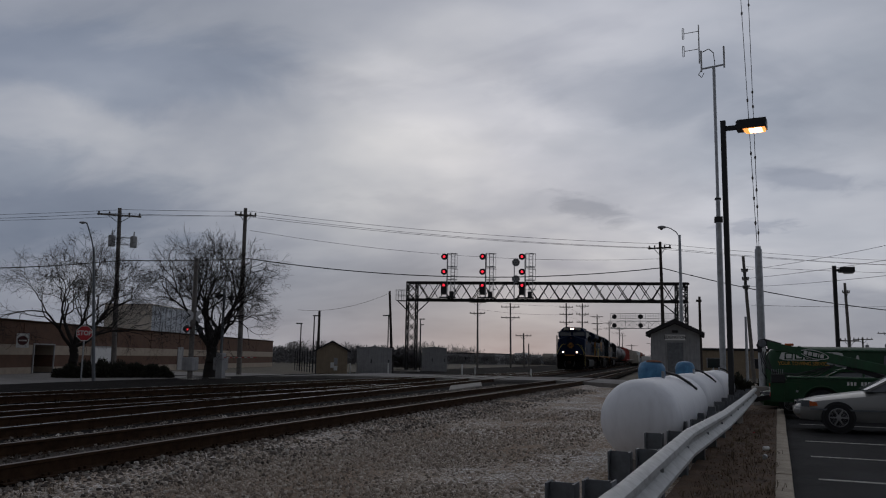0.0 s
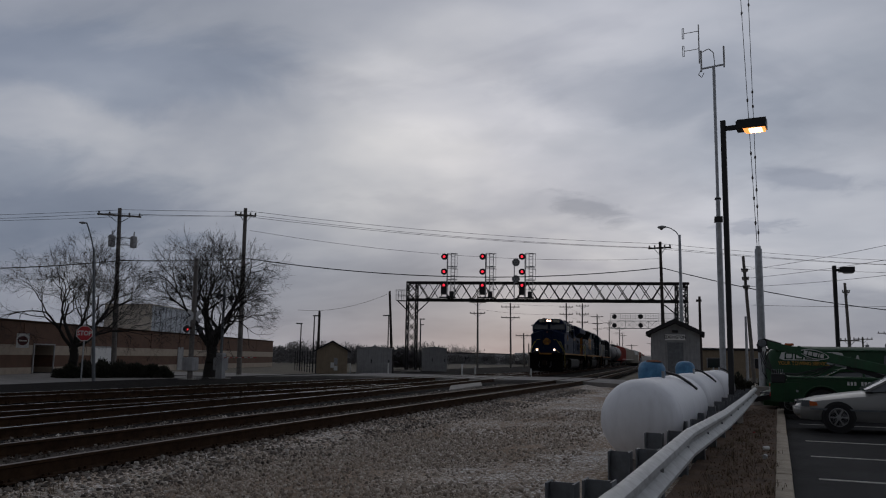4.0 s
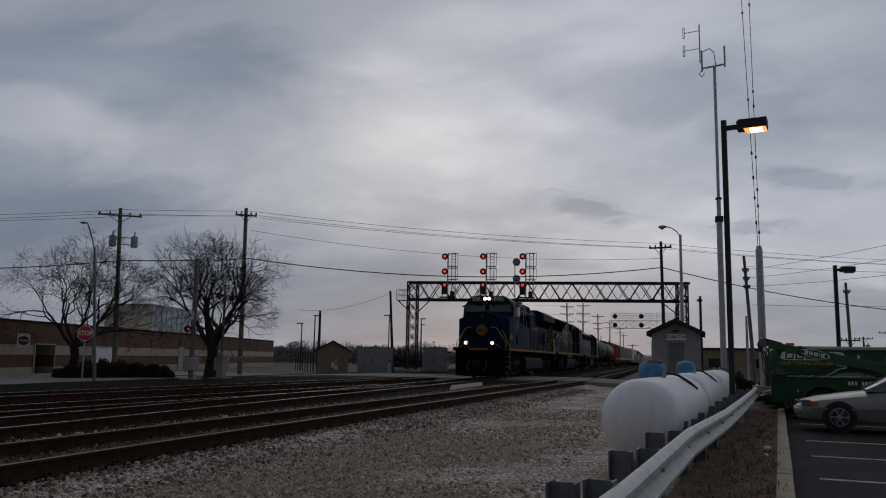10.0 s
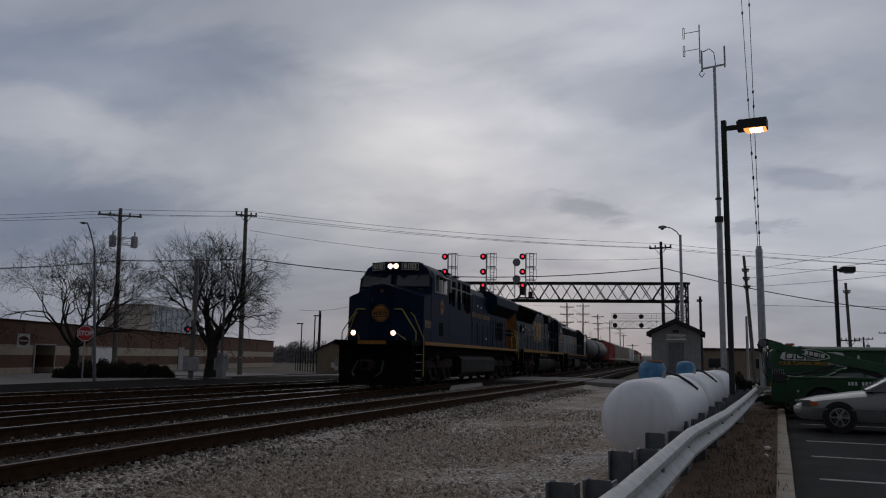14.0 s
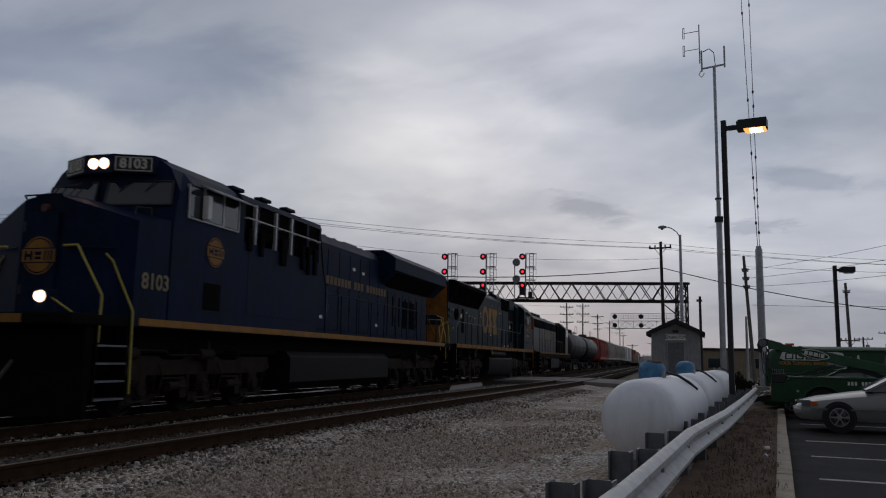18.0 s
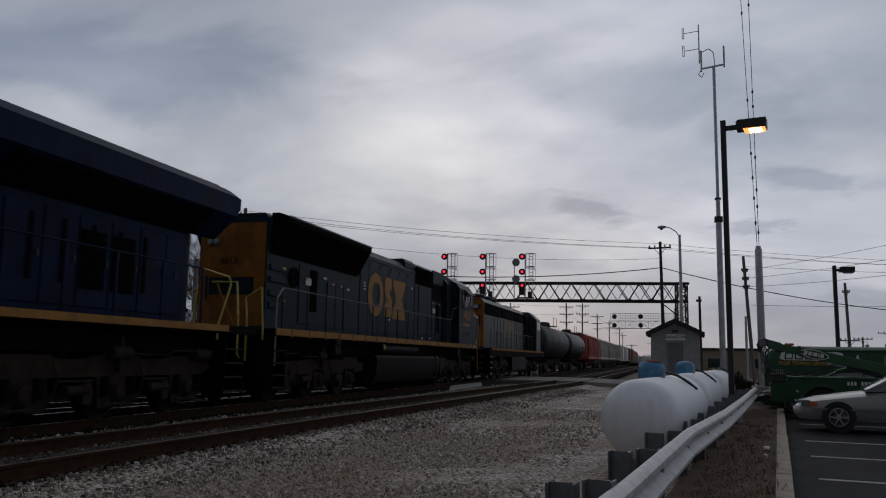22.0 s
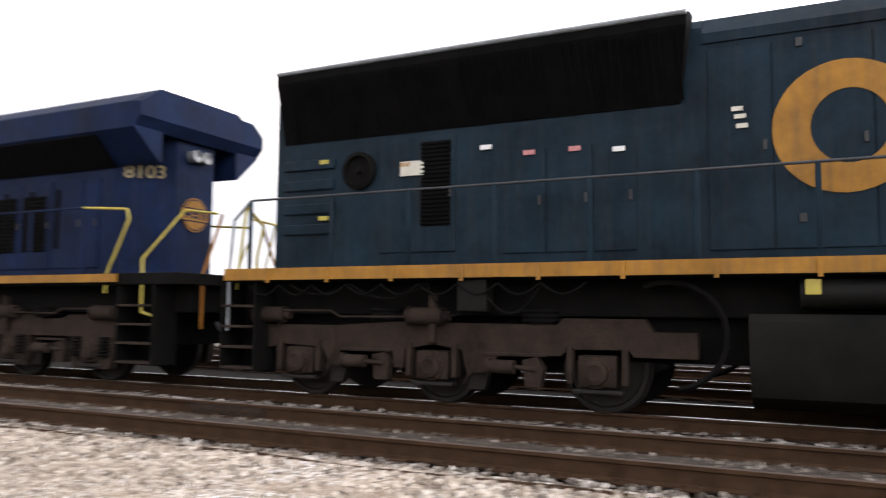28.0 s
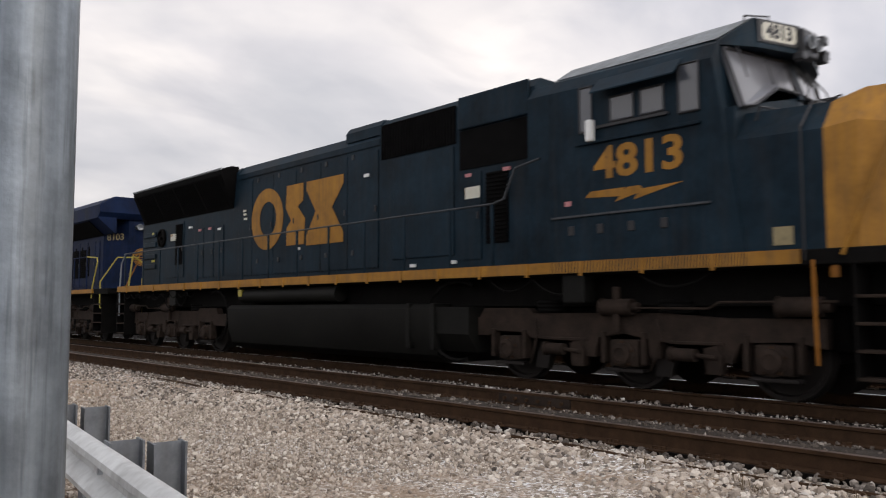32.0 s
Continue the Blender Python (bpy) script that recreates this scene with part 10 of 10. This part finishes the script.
def tow_truck(at):
    """low wrecker body, tail towards -x, with its boom raised over the tail"""
    v = thing("tow_truck", "dark green tow truck with a raised boom and hanging hoses", "tow truck", at=at)
    arch = [(1.32 + 0.50 * math.cos(a), 0.48 + 0.46 * math.sin(a)) for a in [math.pi * (1 - i / 12) for i in range(13)]]
    for s in (-1, 1):
        bm = bmesh.new()
        prism(bm, [(0.0, 0.48)] + arch + [(4.6, 0.48), (4.6, 1.16), (0.48, 1.14), (0.34, 1.04), (0.0, 1.0)], "y", s * 0.72, s * 1.02)
        side = part("body_side", bm, M_GREEN, v)
        bm = bmesh.new()
        tube(bm, [(x, s * 1.025, z) for x, z in arch], 0.028, 6)
        part("fender_lip", bm, M_GREEN, side, smooth=True)
        bm = bmesh.new()
        bbox(bm, 0.45, 4.6, min(s * 0.70, s * 1.05), max(s * 0.70, s * 1.05), 1.15, 1.19, 0.012)
        part("top_edge", bm, M_GREENLIT, side)
        for x0, x1 in ((0.36, 0.76), (2.75, 3.5), (3.55, 4.3)):
            bm = bmesh.new()
            bbox(bm, x0, x1, min(s * 1.02, s * 1.035), max(s * 1.02, s * 1.035), 0.56, 1.02, 0.012)
            d = part("locker_door", bm, M_GREEN, side)
            bm = bmesh.new()
            bbox(bm, x1 - 0.10, x1 - 0.04, min(s * 1.03, s * 1.055), max(s * 1.03, s * 1.055), 0.76, 0.82, 0.006)
            part("latch", bm, M_GALV, d)
        for i in range(7):
            if i != 3:
                bm = bmesh.new()
                box(bm, 1.95 + i * 0.085, 2.005 + i * 0.085, min(s * 1.02, s * 1.026), max(s * 1.02, s * 1.026), 0.98, 1.08)
                part("number_bar", bm, M_WHITE, side)
        tyre(v, 1.32, s * 0.9, 0.42, 0.42, 0.26, s, M_GREYCAB, 5)
        tyre(v, 5.7, s * 0.9, 0.40, 0.40, 0.26, s, M_GREYCAB, 5)
    bm = bmesh.new()
    box(bm, 0.05, 4.6, -0.72, 0.72, 0.55, 0.98)
    part("deck", bm, M_BLACK, v)
    bm = bmesh.new()
    loft(bm, [[(4.65, 0.95 * k, z) for k, z in ((1, 0.5), (1.02, 1.15), (0.86, 1.85), (-0.86, 1.85), (-1.02, 1.15), (-1, 0.5))], [(5.6, 0.95 * k, z) for k, z in ((1, 0.5), (1.02, 1.15), (0.86, 1.86), (-0.86, 1.86), (-1.02, 1.15), (-1, 0.5))], [(6.2, 0.95 * k, z) for k, z in ((1, 0.5), (1.02, 1.15), (0.96, 1.2), (-0.96, 1.2), (-1.02, 1.15), (-1, 0.5))], [(7.2, 0.9 * k, z) for k, z in ((1, 0.5), (1.0, 1.05), (0.9, 1.1), (-0.9, 1.1), (-1.0, 1.05), (-1, 0.5))]])
    cab = part("cab", bm, M_GREEN, v)
    for s in (-1, 1):
        bm = bmesh.new()
        loft(bm, [[(4.8, s * 0.955, 1.2), (5.7, s * 0.955, 1.2), (5.5, s * 0.85, 1.74), (4.85, s * 0.85, 1.74)], [(4.8, s * 0.975, 1.2), (5.7, s * 0.975, 1.2), (5.5, s * 0.87, 1.74), (4.85, s * 0.87, 1.74)]])
        part("side_window", bm, M_GLASSL, cab)
    # boom of two telescoping lengths, its knuckle, sheave and sling
    def boom_z(x):
        return 2.10 - 0.222 * (x + 0.1)
    for nm, x0, x1, h, w in (("boom", 0.75, 3.9, 0.135, 0.15), ("inner_boom", -0.05, 0.9, 0.105, 0.115)):
        bm = bmesh.new()
        loft(bm, [[(x, -0.45 - w, boom_z(x) - h), (x, -0.45 + w, boom_z(x) - h), (x, -0.45 + w, boom_z(x) + h), (x, -0.45 - w, boom_z(x) + h)] for x in (x0, x1)])
        bmesh.ops.bevel(bm, geom=bm.edges[:], offset=0.012, segments=1, affect="EDGES")
        p = part(nm, bm, M_GREENLIT, v, "long green lifting boom")
        if nm == "boom":
            boom = p
    for x in (0.78, 2.1, 3.1):
        bm = bmesh.new()
        loft(bm, [[(xx, -0.45 - 0.165, boom_z(xx) - 0.15), (xx, -0.45 + 0.165, boom_z(xx) - 0.15), (xx, -0.45 + 0.165, boom_z(xx) + 0.15), (xx, -0.45 - 0.165, boom_z(xx) + 0.15)] for xx in (x, x + 0.07)])
        part("boom_collar", bm, M_GREENLIT, boom)
    bm = bmesh.new()
    prism(bm, [(-0.30, 1.86), (-0.22, 1.84), (-0.17, 2.02), (0.0, 2.06), (0.30, 2.02), (0.34, 2.13), (0.10, 2.20), (-0.12, 2.26), (-0.28, 2.22), (-0.34, 2.08)], "y", -0.56, -0.34)
    hd = part("boom_head", bm, M_BLACK, boom)
    bm = bmesh.new()
    lathe(bm, [(0.02, -0.60), (0.10, -0.60), (0.11, -0.58), (0.11, -0.56)], "y", 16, (-0.18, 0, 2.12))
    part("sheave", bm, M_GPOST, hd, smooth=True)
    bm = bmesh.new()
    prism(bm, [(-0.20, 1.98), (-0.10, 2.02), (-0.08, 1.86), (-0.16, 1.78)], "y", -0.58, -0.54)
    part("sling", bm, M_WHITE, hd, "pale webbing sling")
    bm = bmesh.new()
    bbox(bm, 0.42, 0.66, -0.56, -0.40, boom_z(0.54) + 0.10, boom_z(0.54) + 0.17, 0.02)
    part("beacon", bm, M_AMBER, boom, "flat orange beacon")
    bm = bmesh.new()
    beam(bm, (2.0, -0.45, boom_z(2.0) - 0.14), (3.3, -0.45, 1.08), 0.13)
    part("lift_cylinder", bm, M_BLACK, boom)
    bm = bmesh.new()
    beam(bm, (1.5, -0.45, boom_z(1.5) - 0.16), (2.1, -0.45, boom_z(2.1) - 0.16), 0.06)
    part("lift_piston", bm, M_GALV, boom)
    bm = bmesh.new()
    bbox(bm, 3.0, 3.9, -0.75, 0.2, 1.0, 1.42, 0.05)
    part("boom_turret", bm, M_BLACK, v)
    # oval name plate on the boom: white rim, dark field, plain pale bars
    cx, cz = 1.18, boom_z(1.18)
    tilt = math.atan(-0.222)
    mp = Matrix.Translation((cx, -0.605, cz)) @ Matrix.Rotation(-tilt, 4, "Y")
    for nm, k, y0, mat in (("name_plate", 1.0, 0.0, M_WHITE), ("plate_field", 0.90, -0.004, M_GREEN)):
        bm = bmesh.new()
        pts = [(0.36 * k * math.cos(a) * (1 + 0.08 * math.cos(2 * a)), 0.125 * (k - 0.06 * (k < 1)) * math.sin(a)) for a in [math.tau * i / 24 for i in range(24)]]
        prism(bm, pts, "y", y0 - 0.006, y0)
        bmesh.ops.transform(bm, matrix=mp, verts=bm.verts)
        pl = part(nm, bm, mat, boom)
    for i, w in enumerate((0.09, 0.10, 0.11, 0.03, 0.09)):
        bm = bmesh.new()
        x = -0.27 + (0, 0.115, 0.24, 0.375, 0.43)[i]
        box(bm, x, x + w, -0.016, -0.0105, -0.055, 0.055)
        bmesh.ops.transform(bm, matrix=mp, verts=bm.verts)
        part("name_bar", bm, M_WHITE, boom)
    # hydraulic hoses drooping from the head to the controls at the tail
    for k, (dx, sag) in enumerate(((0.0, 0.0), (0.06, 0.10), (0.13, 0.22), (-0.05, -0.06))):
        bm = bmesh.new()
        tube(bm, [(-0.14 + dx, -0.5, 2.02), (-0.18 + dx, -0.66, 1.72), (-0.06 + dx, -0.78, 1.42 - sag * 0.5), (0.26 + dx, -0.86, 1.24 - sag), (0.72 + dx, -0.88, 1.22 - sag * 0.6), (1.15 + dx, -0.80, 1.34 - sag * 0.4), (1.7, -0.62, boom_z(1.7) - 0.16)], 0.018, 7)
        bmesh.ops.remove_doubles(bm, verts=bm.verts, dist=0.016)
        part("hydraulic_hose", bm, M_BLACK, v, "black rubber hose", smooth=True)
    bm = bmesh.new()
    tube(bm, [(-0.24, -0.45, 1.92), (-0.20, -0.5, 1.3), (0.06, -0.55, 0.85)], 0.012, 6)
    part("winch_cable", bm, M_BLACK, v)
    bm = bmesh.new()
    bbox(bm, 0.02, 0.40, -1.04, -0.70, 1.0, 1.26, 0.03)
    cb = part("control_box", bm, M_BLACK, v)
    for i in range(6):
        bm = bmesh.new()
        rod(bm, (0.06 + i * 0.055, -0.9, 1.25), (0.05 + i * 0.058, -0.98, 1.38), 0.009, 6)
        part("control_lever", bm, M_GALV, cb)
    for z, mat in ((0.62, M_RED), (0.78, M_WHITE), (0.90, M_AMBER)):
        bm = bmesh.new()
        bbox(bm, -0.03, 0.0, -0.95, -0.78, z, z + 0.09, 0.01)
        part("tail_lamp", bm, mat, v)
    bm = bmesh.new()
    beam(bm, (0.1, 0, 0.6), (-0.7, 0, 0.42), 0.14); beam(bm, (-0.7, -0.7, 0.40), (-0.7, 0.7, 0.40), 0.10)
    part("wheel_lift", bm, M_BLACK, v)
    return v


tow_truck(Matrix.Translation((2.98, 25.4, -0.10)) @ Matrix.Rotation(radians(-7.2), 4, "Z"))


def box_van(at):
    v = thing("green_van", "dark green panel van with a white name band and gold slogan", "van", at=at)
    bm = bmesh.new()
    rings = []
    for x, w, top in ((0.0, 0.78, 1.72), (0.06, 0.90, 1.92), (0.20, 0.98, 2.05), (0.50, 1.0, 2.14), (5.6, 1.0, 2.12), (6.6, 0.96, 1.95)):
        rings.append([(x, s * w * k, z) for s, k, z in ((1, 0.97, 0.45), (1, 1, 0.9), (1, 0.98, top - 0.42), (1, 0.90, top - 0.10), (1, 0.72, top), (-1, 0.72, top), (-1, 0.90, top - 0.10), (-1, 0.98, top - 0.42), (-1, 1, 0.9), (-1, 0.97, 0.45))])
    loft(bm, rings)
    body = part("body", bm, M_GREEN, v, smooth=True)
    bm = bmesh.new()
    bbox(bm, 0.3, 6.3, -0.96, -0.90, 1.985, 2.015, 0.01)
    part("drip_rail", bm, M_GREENLIT, body)
    bm = bmesh.new()
    prism(bm, [(0.42, 1.72), (0.50, 1.92), (0.70, 1.95), (2.2, 1.95), (2.36, 1.92), (2.44, 1.72), (2.30, 1.66), (0.56, 1.66)], "y", -1.006, -0.95)
    pl = part("name_band", bm, M_WHITE, body, "white name band with dark outlined bars")
    x = 0.58
    for w in (0.26, 0.26, 0.36, 0.10, 0.26):
        bm = bmesh.new()
        prism(bm, [(x, 1.69), (x + w, 1.69), (x + w + 0.02, 1.92), (x + 0.02, 1.92)], "y", -1.010, -1.006)
        nb = part("name_bar", bm, M_GREEN, pl)
        bm = bmesh.new()
        prism(bm, [(x + 0.05, 1.73), (x + w - 0.04, 1.73), (x + w - 0.02, 1.88), (x + 0.06, 1.88)], "y", -1.014, -1.010)
        part("bar_fill", bm, M_WHITE, nb)
        x += w + 0.06
    lettering("YOUR TOWING SERVICE", 0.165, M_GOLDSIGN, body, Matrix.Translation((1.17, -1.004, 1.555)) @ Matrix.Rotation(radians(90), 4, "X"), 0.004, squeeze=0.86, bold=0.002)
    bm = bmesh.new()
    prism(bm, [(2.72, 1.62), (2.92, 1.62), (2.86, 1.74), (2.84, 1.86), (2.80, 1.86), (2.77, 1.74)], "y", -1.006, -0.96)
    part("white_mark", bm, M_WHITE, body, "small white painted mark")
    bm = bmesh.new()
    prism(bm, [(3.55, 1.42), (4.5, 1.42), (4.45, 1.86), (3.60, 1.86)], "y", -1.004, -0.94)
    w = part("side_window", bm, M_GLASSL, body)
    bm = bmesh.new()
    box(bm, 3.72, 3.92, -1.008, -1.004, 1.60, 1.76)
    part("sticker", bm, M_RED, w, "red and white sticker")
    for xx in (1.6, 3.45, 4.62):
        bm = bmesh.new()
        box(bm, xx, xx + 0.012, -1.006, -0.97, 0.55, 1.62)
        part("door_gap", bm, M_BLACK, body)
    for x in (1.2, 5.4):
        for s in (-1, 1):
            tyre(v, x, s * 0.88, 0.36, 0.36, 0.24, s, M_GREYCAB, 5)
    return v


box_van(Matrix.Translation((3.42, 30.4, -0.10)) @ Matrix.Rotation(radians(-5), 4, "Z"))


# added, unseen: a closing line of low buildings and trees round the back of the lot, behind the camera's side
far_block(36, -14, 60, 14, 4.5, M_BRICK, "low brick building added out of view behind the parking lot", turn=80, name="lot_building")
far_wood("back_scrub", [(-150, -20, -260, -160, 8.0, 500), (30, 200, -220, -120, 8.0, 500)], 9, "distant bare trees added behind the yard")


def motions():
    """the whole train rolls along its track, and the wheel sets of the locomotives turn"""
    times = [i * 1.0 for i in range(33)]
    for v, w in TRAIN:
        walk(v, [(t, pose(XC, head_at(t) - 3.0 + w, RAIL_Z)) for t in times])
    steps = [i * 0.2 for i in range(161)]
    y0 = head_at(0.0)
    for ws, r, a in WHEELS:
        rows = []
        for t in steps:
            turn = (y0 - head_at(t)) / r
            rows.append((t, Matrix.Translation((0, a, r)) @ Matrix.Rotation(turn, 4, "X")))
        walk(ws, rows)


motions()
